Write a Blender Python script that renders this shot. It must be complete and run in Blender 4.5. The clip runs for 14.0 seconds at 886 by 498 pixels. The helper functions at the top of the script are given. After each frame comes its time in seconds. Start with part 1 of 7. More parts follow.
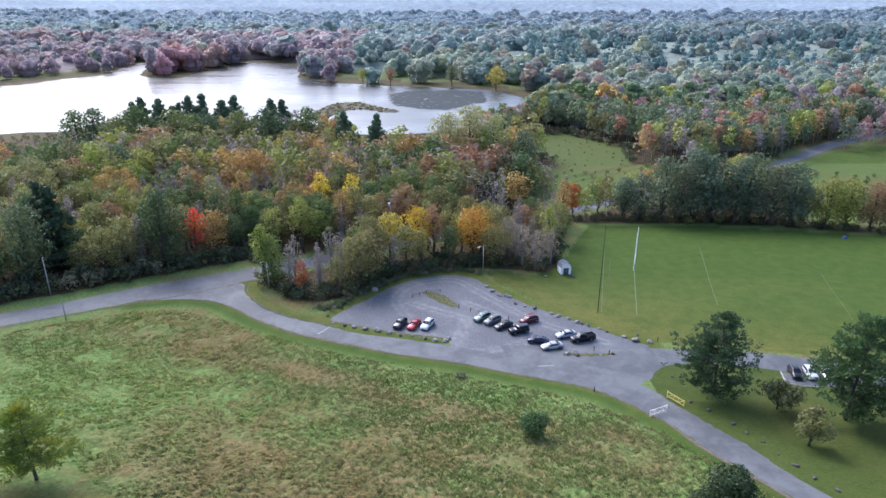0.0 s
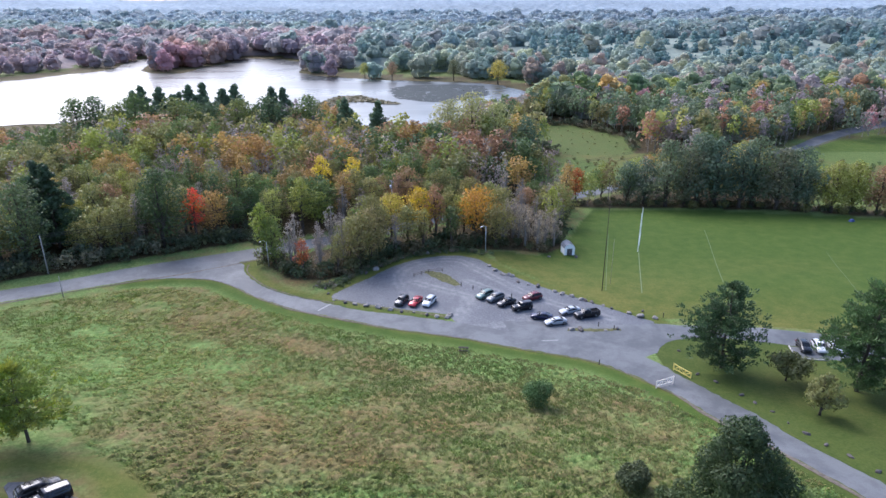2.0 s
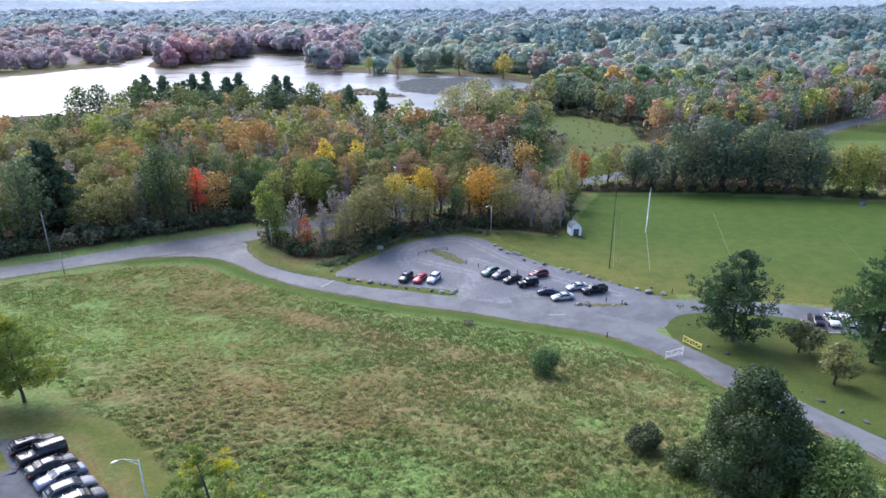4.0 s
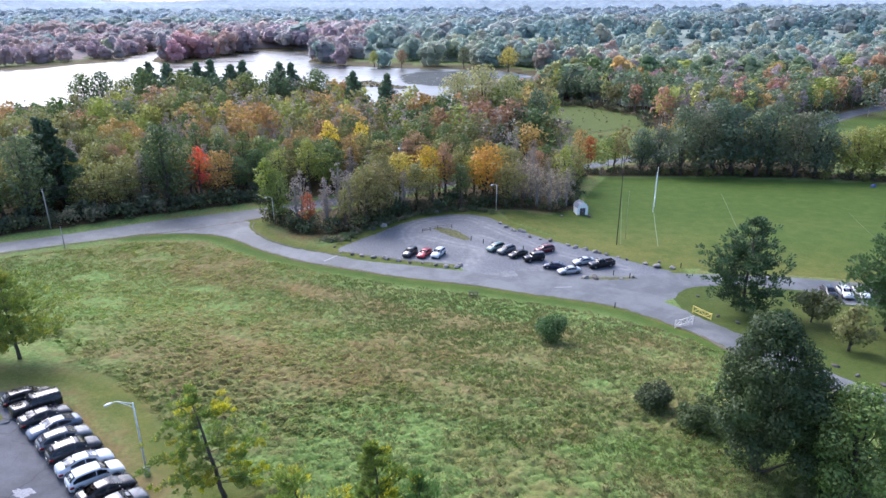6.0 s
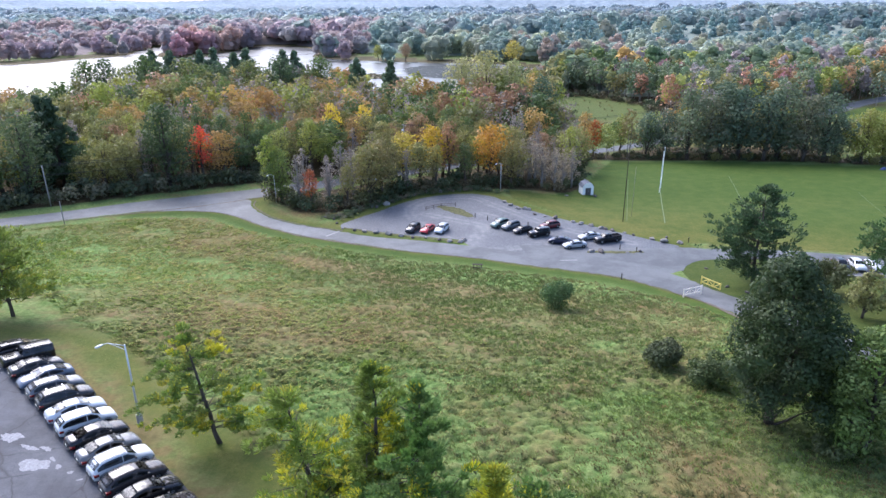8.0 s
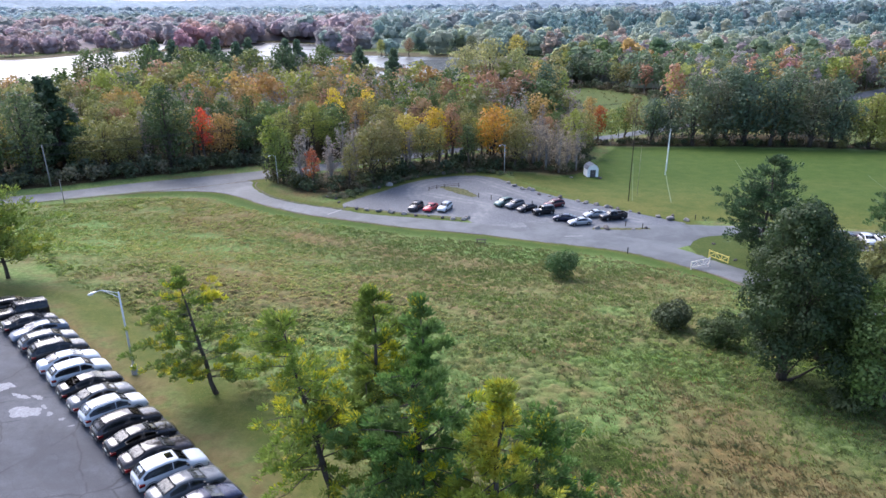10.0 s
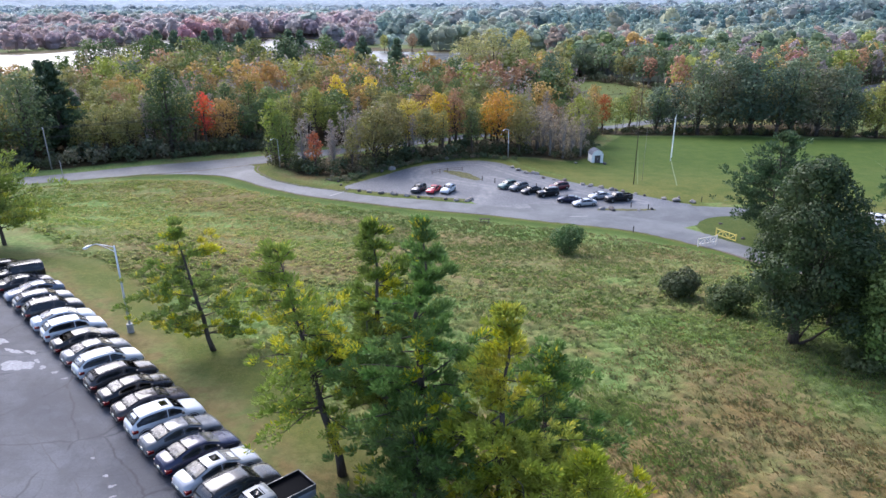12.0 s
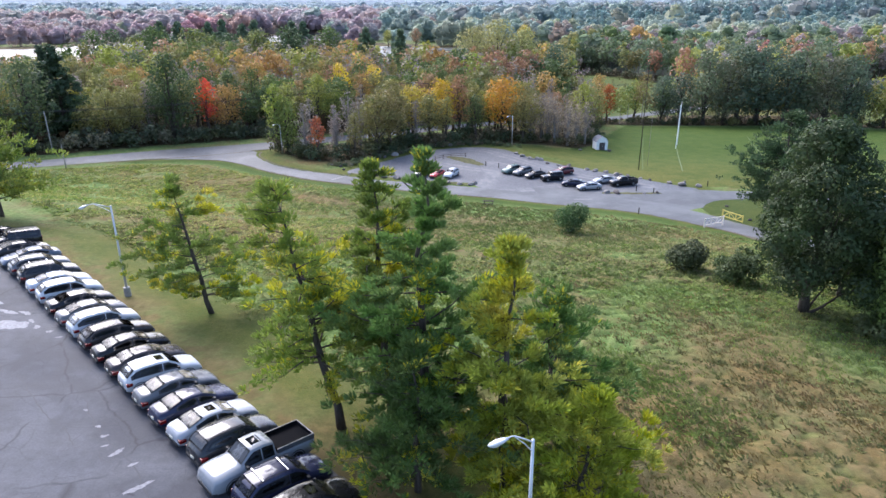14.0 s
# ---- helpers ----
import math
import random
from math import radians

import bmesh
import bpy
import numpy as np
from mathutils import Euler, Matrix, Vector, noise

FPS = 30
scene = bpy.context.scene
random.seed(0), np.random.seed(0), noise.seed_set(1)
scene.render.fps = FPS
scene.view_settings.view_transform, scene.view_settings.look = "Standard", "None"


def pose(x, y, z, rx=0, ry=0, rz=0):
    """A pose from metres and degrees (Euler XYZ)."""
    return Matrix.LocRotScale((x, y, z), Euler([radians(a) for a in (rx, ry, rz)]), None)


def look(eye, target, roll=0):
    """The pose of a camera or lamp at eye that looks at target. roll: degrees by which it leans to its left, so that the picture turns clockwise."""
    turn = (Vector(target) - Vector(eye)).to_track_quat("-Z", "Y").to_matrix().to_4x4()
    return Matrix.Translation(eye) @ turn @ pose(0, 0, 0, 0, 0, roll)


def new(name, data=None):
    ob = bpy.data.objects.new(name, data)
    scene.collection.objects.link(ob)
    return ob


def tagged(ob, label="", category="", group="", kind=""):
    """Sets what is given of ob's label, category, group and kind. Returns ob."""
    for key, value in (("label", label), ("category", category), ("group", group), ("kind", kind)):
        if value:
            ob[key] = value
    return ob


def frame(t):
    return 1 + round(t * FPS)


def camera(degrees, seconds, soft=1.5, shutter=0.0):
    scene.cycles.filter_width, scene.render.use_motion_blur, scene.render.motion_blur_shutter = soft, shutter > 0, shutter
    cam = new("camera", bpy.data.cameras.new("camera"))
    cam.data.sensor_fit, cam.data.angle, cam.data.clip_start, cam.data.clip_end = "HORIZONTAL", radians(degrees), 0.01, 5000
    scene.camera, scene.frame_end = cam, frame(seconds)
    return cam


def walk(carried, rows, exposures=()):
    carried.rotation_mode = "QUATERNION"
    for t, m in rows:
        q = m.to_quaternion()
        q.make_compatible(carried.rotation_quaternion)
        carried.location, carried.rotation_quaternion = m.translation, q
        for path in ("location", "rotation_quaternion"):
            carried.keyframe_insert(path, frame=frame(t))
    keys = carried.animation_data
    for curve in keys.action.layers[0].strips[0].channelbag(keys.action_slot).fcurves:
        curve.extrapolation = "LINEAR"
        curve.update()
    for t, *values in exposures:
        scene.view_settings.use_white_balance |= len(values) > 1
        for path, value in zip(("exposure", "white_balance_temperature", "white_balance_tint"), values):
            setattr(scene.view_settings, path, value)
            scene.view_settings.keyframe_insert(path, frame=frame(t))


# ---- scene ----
cam = camera(68.4, 14.0)
METRES, EYE, TILT, LEAN, TURN = 36.3, 70.2, -21.2, 0.0, 0.0
ROWS = [
    (0.0, 0.0, 0.0, 0.0, -0.0, -0.0, 0.0),
    (0.5, 0.0013, 0.0145, -0.0396, 0.02, 0.04, 0.03),
    (1.0, 0.0019, 0.0296, -0.0795, 0.04, 0.05, 0.04),
    (1.5, 0.0017, 0.045, -0.1191, 0.06, 0.08, 0.04),
    (2.0, 0.0003, 0.0593, -0.1591, 0.18, 0.11, 0.06),
    (2.5, 0.0011, 0.0746, -0.1992, 0.3, 0.14, 0.06),
    (3.0, 0.0028, 0.0889, -0.238, 0.42, 0.16, 0.06),
    (5.5, 0.0022, 0.1625, -0.4326, 0.94, 0.24, 0.03),
    (6.0, 0.0016, 0.177, -0.4722, 1.04, 0.24, 0.01),
    (6.5, 0.0032, 0.1918, -0.5089, 1.15, 0.26, -0.0),
    (7.0, 0.0032, 0.2062, -0.5467, 1.24, 0.25, -0.04),
    (7.5, 0.0044, 0.2213, -0.585, 1.33, 0.27, -0.05),
    (8.0, 0.0041, 0.235, -0.6218, 1.4, 0.29, -0.06),
    (10.5, 0.003, 0.2926, -0.7763, 1.74, 0.3, -0.14),
    (11.0, 0.0022, 0.3029, -0.8027, 1.79, 0.32, -0.2),
    (11.5, 0.0014, 0.3118, -0.8282, 1.85, 0.29, -0.22),
    (12.0, 0.0007, 0.3213, -0.8522, 1.92, 0.31, -0.26),
    (12.5, 0.0005, 0.3296, -0.8747, 2.0, 0.28, -0.29),
    (13.0, 0.0007, 0.3379, -0.8958, 2.08, 0.26, -0.34),
    (13.5, 0.0009, 0.3457, -0.9161, 2.13, 0.25, -0.39),
    (14.0, 0.001, 0.3529, -0.9354, 2.2, 0.23, -0.44),
]
walk(cam, [(t, pose(0, 0, EYE, TILT, LEAN, TURN) @ pose(METRES * x, METRES * y, METRES * z, 90 + pitch, roll, yaw)) for t, x, y, z, yaw, pitch, roll in ROWS],
     ((0.0, 1.5, 5600, 16), (3.0, 1.55, 5620, 16), (7.0, 1.74, 5640, 16), (10.5, 1.6, 5760, 16), (14.0, 1.68, 5840, 16)))

# ---- light: a bright, thinly overcast sky, the sun veiled behind the lake ----
SUN_EL, SUN_AZ = 42.0, -35.0
world = bpy.data.worlds.new("overcast_sky")
scene.world = world
world.use_nodes = True
wn = world.node_tree
sky = wn.nodes.new("ShaderNodeTexSky")
sky.sky_type = "NISHITA"
sky.sun_disc = False
sky.sun_elevation = radians(SUN_EL)
sky.sun_rotation = radians(SUN_AZ)
sky.air_density = 1.0
sky.dust_density = 3.0
sky.ozone_density = 1.0
wn.links.new(sky.outputs[0], wn.nodes["Background"].inputs[0])
wn.nodes["Background"].inputs[1].default_value = 0.14
sun_data = bpy.data.lights.new("sun", "SUN")
sun_data.energy = 1.4
sun_data.angle = radians(36)
sun_data.color = (1.0, 0.96, 0.92)
sun = new("sun", sun_data)
sun.matrix_world = look((0, 0, 0), (-math.sin(radians(SUN_AZ)) * math.cos(radians(SUN_EL)), -math.cos(radians(SUN_AZ)) * math.cos(radians(SUN_EL)), -math.sin(radians(SUN_EL))))


# ---- materials ----
class Nodes:
    """A small wrapper that strings shader nodes together."""

    def __init__(self, name):
        self.mat = bpy.data.materials.new(name)
        self.mat.use_nodes = True
        self.t = self.mat.node_tree
        self.bsdf = self.t.nodes["Principled BSDF"]
        self.out = self.t.nodes["Material Output"]

    def add(self, kind):
        return self.t.nodes.new(kind)

    def attribute(self, name):
        n = self.add("ShaderNodeAttribute")
        n.attribute_name = name
        return n.outputs["Color"]

    def link(self, a, b):
        self.t.links.new(a, b)

    def noise(self, scale, detail=4.0, rough=0.55, coord=None, distort=0.0):
        n = self.add("ShaderNodeTexNoise")
        n.inputs["Scale"].default_value = scale
        n.inputs["Detail"].default_value = detail
        n.inputs["Roughness"].default_value = rough
        n.inputs["Distortion"].default_value = distort
        if coord is not None:
            self.link(coord, n.inputs["Vector"])
        return n.outputs["Fac"]

    def pos(self):
        return self.add("ShaderNodeNewGeometry").outputs["Position"]

    def local(self):
        return self.add("ShaderNodeTexCoord").outputs["Object"]

    def ramp(self, fac, *stops):
        r = self.add("ShaderNodeValToRGB")
        e = r.color_ramp.elements
        while len(e) < len(stops):
            e.new(0.5)
        for el, (p, c) in zip(e, stops):
            el.position = p
            el.color = (*c, 1) if len(c) == 3 else c
        self.link(fac, r.inputs[0])
        return r.outputs[0]

    def mix(self, fac, a, b, mode="MIX"):
        m = self.add("ShaderNodeMix")
        m.data_type = "RGBA"
        m.blend_type = mode
        for sock, v in ((m.inputs[0], fac), (m.inputs[6], a), (m.inputs[7], b)):
            if isinstance(v, (int, float)):
                sock.default_value = v
            elif isinstance(v, tuple):
                sock.default_value = (*v, 1)
            else:
                self.link(v, sock)
        return m.outputs[2]

    def math(self, op, a, b=0.0, clamp=False):
        m = self.add("ShaderNodeMath")
        m.operation = op
        m.use_clamp = clamp
        for sock, v in ((m.inputs[0], a), (m.inputs[1], b)):
            if isinstance(v, (int, float)):
                sock.default_value = v
            else:
                self.link(v, sock)
        return m.outputs[0]

    def scaled(self, coord, s):
        m = self.add("ShaderNodeMapping")
        m.inputs["Scale"].default_value = s
        self.link(coord, m.inputs["Vector"])
        return m.outputs[0]

    def bump(self, height, strength, dist):
        b = self.add("ShaderNodeBump")
        b.inputs["Strength"].default_value = strength
        b.inputs["Distance"].default_value = dist
        self.link(height, b.inputs["Height"])
        self.link(b.outputs[0], self.bsdf.inputs["Normal"])

    def done(self, color=None, rough=0.8, metal=0.0, spec=0.3):
        if color is not None:
            if isinstance(color, tuple):
                self.bsdf.inputs["Base Color"].default_value = (*color, 1)
            else:
                self.link(color, self.bsdf.inputs["Base Color"])
        if isinstance(rough, (int, float)):
            self.bsdf.inputs["Roughness"].default_value = rough
        else:
            self.link(rough, self.bsdf.inputs["Roughness"])
        self.bsdf.inputs["Metallic"].default_value = metal
        self.bsdf.inputs["Specular IOR Level"].default_value = spec
        return self.mat


def plain(name, color, rough=0.6, metal=0.0, spec=0.4, vary=0.15, scale=3.0):
    """A surface of one colour with slight dirt at two scales."""
    n = Nodes(name)
    c = n.local()
    a = n.noise(scale, 5, 0.6, c)
    b = n.noise(scale * 9, 3, 0.6, c)
    f = n.math("ADD", n.math("MULTIPLY", a, 0.7), n.math("MULTIPLY", b, 0.3))
    lo = tuple(v * (1 - vary) for v in color)
    hi = tuple(min(1, v * (1 + vary)) for v in color)
    col = n.ramp(f, (0.3, lo), (0.7, hi))
    n.bump(b, 0.1, 0.01)
    return n.done(col, rough, metal, spec)


def foliage(name, from_object, thru=0.38, spread=0.38, swing=0.07):
    """Leaves: the hue comes from the tree, each spray a little lighter or darker."""
    n = Nodes(name)
    if from_object:
        base = n.add("ShaderNodeObjectInfo").outputs["Color"]
    else:
        base = n.attribute("tint")
    g = n.add("ShaderNodeNewGeometry")
    hsv = n.add("ShaderNodeHueSaturation")
    n.link(base, hsv.inputs["Color"])
    rnd = g.outputs["Random Per Island"]
    n.link(n.math("ADD", n.math("MULTIPLY", rnd, spread), 1.0 - spread * 0.5), hsv.inputs["Value"])
    spot = n.noise(0.35, 3, 0.6, g.outputs["Position"])
    n.link(n.math("ADD", n.math("MULTIPLY", spot, swing), 0.5 - swing * 0.5), hsv.inputs["Hue"])
    n.link(n.math("ADD", n.math("MULTIPLY", spot, 0.4), 0.85), hsv.inputs["Saturation"])
    n.done(hsv.outputs[0], 0.6, 0, 0.25)
    tr = n.add("ShaderNodeBsdfTranslucent")
    n.link(hsv.outputs[0], tr.inputs[0])
    mx = n.add("ShaderNodeMixShader")
    mx.inputs[0].default_value = thru
    n.link(n.bsdf.outputs[0], mx.inputs[1])
    n.link(tr.outputs[0], mx.inputs[2])
    n.link(mx.outputs[0], n.out.inputs[0])
    return n.mat


def ground_material():
    n = Nodes("grassland")
    p = n.pos()
    zone = n.attribute("zone")
    sep = n.add("ShaderNodeSeparateColor")
    n.link(zone, sep.inputs[0])
    mown, dry, litter_shade = sep.outputs[0], sep.outputs[1], sep.outputs[2]
    big = n.noise(0.05, 3, 0.6, p)
    mid = n.noise(0.3, 5, 0.65, p)
    sweep = n.noise(1.0, 4, 0.65, n.scaled(p, (0.9, 0.6, 1.0)), 0.2)
    tuft = n.noise(1.9, 5, 0.75, p)
    fine = n.noise(8.0, 4, 0.75, p)
    rough_green = n.ramp(tuft, (0.4, (0.065, 0.101, 0.025)), (0.5, (0.1, 0.146, 0.039)), (0.6, (0.14, 0.186, 0.061)))
    straw = n.ramp(sweep, (0.38, (0.098, 0.074, 0.03)), (0.5, (0.128, 0.096, 0.042)), (0.62, (0.152, 0.116, 0.053)))
    rust = n.ramp(tuft, (0.38, (0.088, 0.064, 0.025)), (0.6, (0.168, 0.108, 0.044)))
    cs = n.add("ShaderNodeSeparateColor")
    n.link(n.attribute("clump"), cs.inputs[0])
    f = n.math("ADD", n.math("ADD", n.math("MULTIPLY", mid, 1.3), n.math("MULTIPLY", big, 3.0)), -2.12)
    f = n.math("ADD", f, n.math("MULTIPLY", n.math("ADD", cs.outputs[1], -0.5), 0.6))
    f = n.math("ADD", f, n.math("MULTIPLY", n.math("ADD", dry, -0.5), 1.5), True)
    wild = n.mix(f, rough_green, straw)
    r2 = n.math("MULTIPLY", n.math("ADD", n.math("MULTIPLY", n.noise(0.12, 4, 0.65, p), 5.0), -2.4, True), dry)
    wild = n.mix(r2, wild, rust)
    speck = n.ramp(n.noise(1.6, 4, 0.7, p), (0.53, (0, 0, 0)), (0.62, (1, 1, 1)))
    wild = n.mix(n.math("MULTIPLY", speck, 0.25), wild, (0.07, 0.085, 0.026))
    pale = n.ramp(n.noise(0.9, 4, 0.7, n.scaled(p, (1.0, 0.55, 1.0))), (0.54, (0, 0, 0)), (0.66, (1, 1, 1)))
    wild = n.mix(n.math("MULTIPLY", pale, 0.1), wild, (0.22, 0.2, 0.085))
    # tussocks: pale dry tips, shade painted dark between the clumps, every clump a little different
    tips_and_shade = n.ramp(n.math("ADD", cs.outputs[0], n.math("MULTIPLY", n.math("ADD", fine, -0.5), 0.8)), (0.06, (0.42, 0.5, 0.4)), (0.38, (0.84, 0.88, 0.84)), (0.9, (1.14, 1.12, 1.12)))
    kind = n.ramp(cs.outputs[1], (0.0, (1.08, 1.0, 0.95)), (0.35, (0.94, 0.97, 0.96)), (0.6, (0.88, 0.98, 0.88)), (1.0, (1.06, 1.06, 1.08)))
    wild = n.mix(cs.outputs[2], wild, n.mix(1.0, n.mix(1.0, wild, tips_and_shade, "MULTIPLY"), kind, "MULTIPLY"))
    lawn = n.ramp(mid, (0.36, (0.034, 0.067, 0.009)), (0.52, (0.045, 0.078, 0.011)), (0.66, (0.06, 0.088, 0.015)))
    lawn = n.mix(n.math("MULTIPLY", dry, n.ramp(mid, (0.35, (0.45, 0.45, 0.45)), (0.6, (1, 1, 1)))), lawn, n.ramp(tuft, (0.4, (0.095, 0.097, 0.021)), (0.62, (0.135, 0.124, 0.032))))
    lawn = n.mix(n.math("MULTIPLY", n.ramp(fine, (0.4, (0, 0, 0)), (0.65, (1, 1, 1))), 0.5), lawn, (0.032, 0.05, 0.012))
    lawn = n.mix(n.math("MULTIPLY", n.ramp(tuft, (0.45, (0, 0, 0)), (0.62, (1, 1, 1))), 0.16), lawn, (0.11, 0.115, 0.032))
    col = n.mix(mown, wild, lawn)
    # dark fallen leaves; the mask also carries painted tree shade
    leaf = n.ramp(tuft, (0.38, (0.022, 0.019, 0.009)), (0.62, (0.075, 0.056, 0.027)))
    col = n.mix(litter_shade, col, leaf)
    wild_h = n.math("MULTIPLY", n.math("ADD", tuft, n.math("MULTIPLY", sweep, 0.25)), n.math("SUBTRACT", 1.0, mown))
    n.bump(n.math("ADD", wild_h, n.math("MULTIPLY", fine, 0.3)), 0.5, 0.25)
    return n.done(col, 0.95, 0, 0.1)


def asphalt(name, base, worn, gravelly=0.0, cracked=0.0):
    n = Nodes(name)
    p = n.pos()
    patch = n.noise(0.1, 4, 0.6, p, 0.5)
    streak = n.noise(0.55, 5, 0.7, p)
    grit = n.noise(9.0, 4, 0.8, p)
    f = n.math("ADD", n.math("MULTIPLY", patch, 0.6), n.math("MULTIPLY", streak, 0.4))
    col = n.ramp(f, (0.43, base), (0.5, tuple((a + c) / 2 for a, c in zip(base, worn))), (0.57, worn))
    col = n.mix(n.math("MULTIPLY", n.ramp(grit, (0.42, (0, 0, 0)), (0.62, (1, 1, 1))), 0.35), col, tuple(v * 0.6 for v in base))
    stain = n.ramp(n.noise(0.28, 4, 0.7, p, 1.0), (0.56, (0, 0, 0)), (0.66, (1, 1, 1)))
    col = n.mix(n.math("MULTIPLY", stain, 0.35), col, tuple(v * 0.7 for v in base))
    if gravelly:
        stone = n.noise(2.6, 6, 0.85, p)
        col = n.mix(gravelly, col, n.ramp(stone, (0.38, (0.042, 0.043, 0.052)), (0.5, (0.09, 0.091, 0.102)), (0.64, (0.2, 0.2, 0.205))))
        track = n.math("MULTIPLY", n.attribute("track"), n.ramp(n.noise(0.6, 4, 0.7, p), (0.36, (0.15, 0.15, 0.15)), (0.62, (1, 1, 1))))
        col = n.mix(n.math("MULTIPLY", track, 0.75), col, (0.19, 0.186, 0.18))
    if cracked:
        for cell, width, deep in ((0.16, 0.018, 0.65), (0.4, 0.016, 0.3)):
            v = n.add("ShaderNodeTexVoronoi")
            v.feature = "DISTANCE_TO_EDGE"
            v.inputs["Scale"].default_value = cell
            w = n.add("ShaderNodeTexNoise")
            w.inputs["Scale"].default_value = 0.5
            w.inputs["Detail"].default_value = 5.0
            n.link(p, w.inputs["Vector"])
            off = n.add("ShaderNodeVectorMath")
            off.operation = "MULTIPLY_ADD"
            n.link(w.outputs["Color"], off.inputs[0])
            off.inputs[1].default_value = (1.3, 1.3, 0.0)
            n.link(p, off.inputs[2])
            n.link(off.outputs[0], v.inputs["Vector"])
            line = n.ramp(v.outputs["Distance"], (0.0, (1, 1, 1)), (width, (0, 0, 0)))
            broken = n.ramp(n.noise(0.3, 3, 0.6, p), (0.4, (0, 0, 0)), (0.5, (1, 1, 1)))
            col = n.mix(n.math("MULTIPLY", n.math("MULTIPLY", line, broken), deep * cracked), col, tuple(q * 0.3 for q in base))
    n.bump(grit, 0.35, 0.03)
    return n.done(col, n.math("ADD", n.math("MULTIPLY", streak, 0.3), 0.55), 0, 0.12 if cracked else 0.3)


def water_material():
    n = Nodes("lake_water")
    p = n.pos()
    w = n.noise(1.0, 4, 0.6, n.scaled(p, (0.05, 0.16, 1.0)))
    w2 = n.noise(1.0, 3, 0.6, n.scaled(p, (0.5, 1.4, 1.0)))
    n.bump(n.math("ADD", w, n.math("MULTIPLY", w2, 0.15)), 0.12, 0.35)
    n.bsdf.inputs["IOR"].default_value = 1.333
    breeze = n.noise(1.0, 3, 0.6, n.scaled(p, (0.008, 0.02, 1.0)))
    return n.done((0.012, 0.016, 0.016), n.ramp(breeze, (0.35, (0.22, 0.22, 0.22)), (0.6, (0.34, 0.34, 0.34))), 0, 0.5)


def bark_material(name, dark, light):
    n = Nodes(name)
    c = n.local()
    v = n.noise(6.0, 5, 0.7, n.scaled(c, (1.0, 1.0, 0.25)))
    m = n.noise(0.8, 3, 0.6, c)
    col = n.mix(n.math("MULTIPLY", m, 0.5), n.ramp(v, (0.3, dark), (0.7, light)), dark)
    n.bump(v, 0.5, 0.03)
    return n.done(col, 0.9, 0, 0.15)


def paint_material():
    """Car lacquer that takes its colour from the body it covers."""
    n = Nodes("car_paint")
    base = n.add("ShaderNodeObjectInfo").outputs["Color"]
    dust = n.noise(1.4, 4, 0.6, n.local())
    col = n.mix(n.math("MULTIPLY", dust, 0.015), base, (0.3, 0.28, 0.25))
    n.bsdf.inputs["Coat Weight"].default_value = 0.6
    n.bsdf.inputs["Coat Roughness"].default_value = 0.04
    return n.done(col, n.math("ADD", n.math("MULTIPLY", dust, 0.12), 0.22), 0.0, 0.12)


def lump_material(name):
    n = Nodes(name)
    base = n.attribute("tint")
    p = n.pos()
    a = n.noise(1.0, 5, 0.75, n.scaled(p, (0.045, 0.02, 0.05)))
    col = n.mix(1.0, base, n.ramp(a, (0.38, (0.82, 0.83, 0.85)), (0.62, (1.17, 1.16, 1.14))), "MULTIPLY")
    n.bump(a, 0.25, 2.0)
    return n.done(col, 0.95, 0, 0.05)


M_GROUND = ground_material()
M_ROAD = asphalt("worn_asphalt", (0.069, 0.072, 0.075), (0.118, 0.121, 0.123))
M_LOT = asphalt("old_parking_asphalt", (0.05, 0.052, 0.06), (0.092, 0.095, 0.105), 0.0, 1.0)
M_GRAVEL = asphalt("grey_gravel", (0.05, 0.054, 0.06), (0.092, 0.097, 0.103), 0.5)
M_WATER = water_material()
M_LEAF = foliage("leaves", True)
M_WOODS = foliage("woodland_leaves", False)
M_FARLEAF = foliage("far_leaves", False, 0.62, 0.24, 0.03)
M_BLADES = foliage("grass_blades", False, 0.6)
M_CHALK = plain("faded_field_chalk", (0.1, 0.13, 0.06), 0.9)
M_NEEDLE = foliage("pine_needles", True, 0.3)
M_BARK = bark_material("grey_brown_bark", (0.035, 0.028, 0.022), (0.12, 0.1, 0.085))
M_PALEBARK = bark_material("pale_bark", (0.14, 0.125, 0.11), (0.32, 0.3, 0.27))
M_PAINT = paint_material()
M_GLASS = plain("tinted_car_glass", (0.012, 0.014, 0.017), 0.05, 0, 0.5, 0.05)
M_RUBBER = plain("tyre_rubber", (0.018, 0.018, 0.018), 0.85, 0, 0.2)
M_RIM = plain("alloy", (0.42, 0.43, 0.44), 0.3, 0.85, 0.5)
M_TRIM = plain("black_plastic_trim", (0.02, 0.02, 0.021), 0.6, 0, 0.3)
M_LINER = plain("black_liner_and_shade", (0.008, 0.008, 0.009), 0.9, 0, 0.05)
M_TAIL = plain("red_lens", (0.13, 0.006, 0.007), 0.2, 0, 0.3)
M_HEAD = plain("clear_lens", (0.22, 0.23, 0.24), 0.2, 0, 0.3)
M_PLATE = plain("plate", (0.55, 0.54, 0.45), 0.5)
M_GALV = plain("galvanised_steel", (0.5, 0.52, 0.54), 0.45, 0.4, 0.5)
M_WHITE = plain("white_paint", (0.75, 0.75, 0.73), 0.5)
M_ROADPAINT = plain("worn_road_paint", (0.21, 0.21, 0.205), 0.8, 0, 0.2, 0.5, 5.0)
M_GATE = plain("weathered_cream_paint", (0.74, 0.66, 0.57), 0.6, 0, 0.3, 0.2, 4.0)
M_YELLOW = plain("faded_yellow_paint", (0.72, 0.55, 0.14), 0.6)
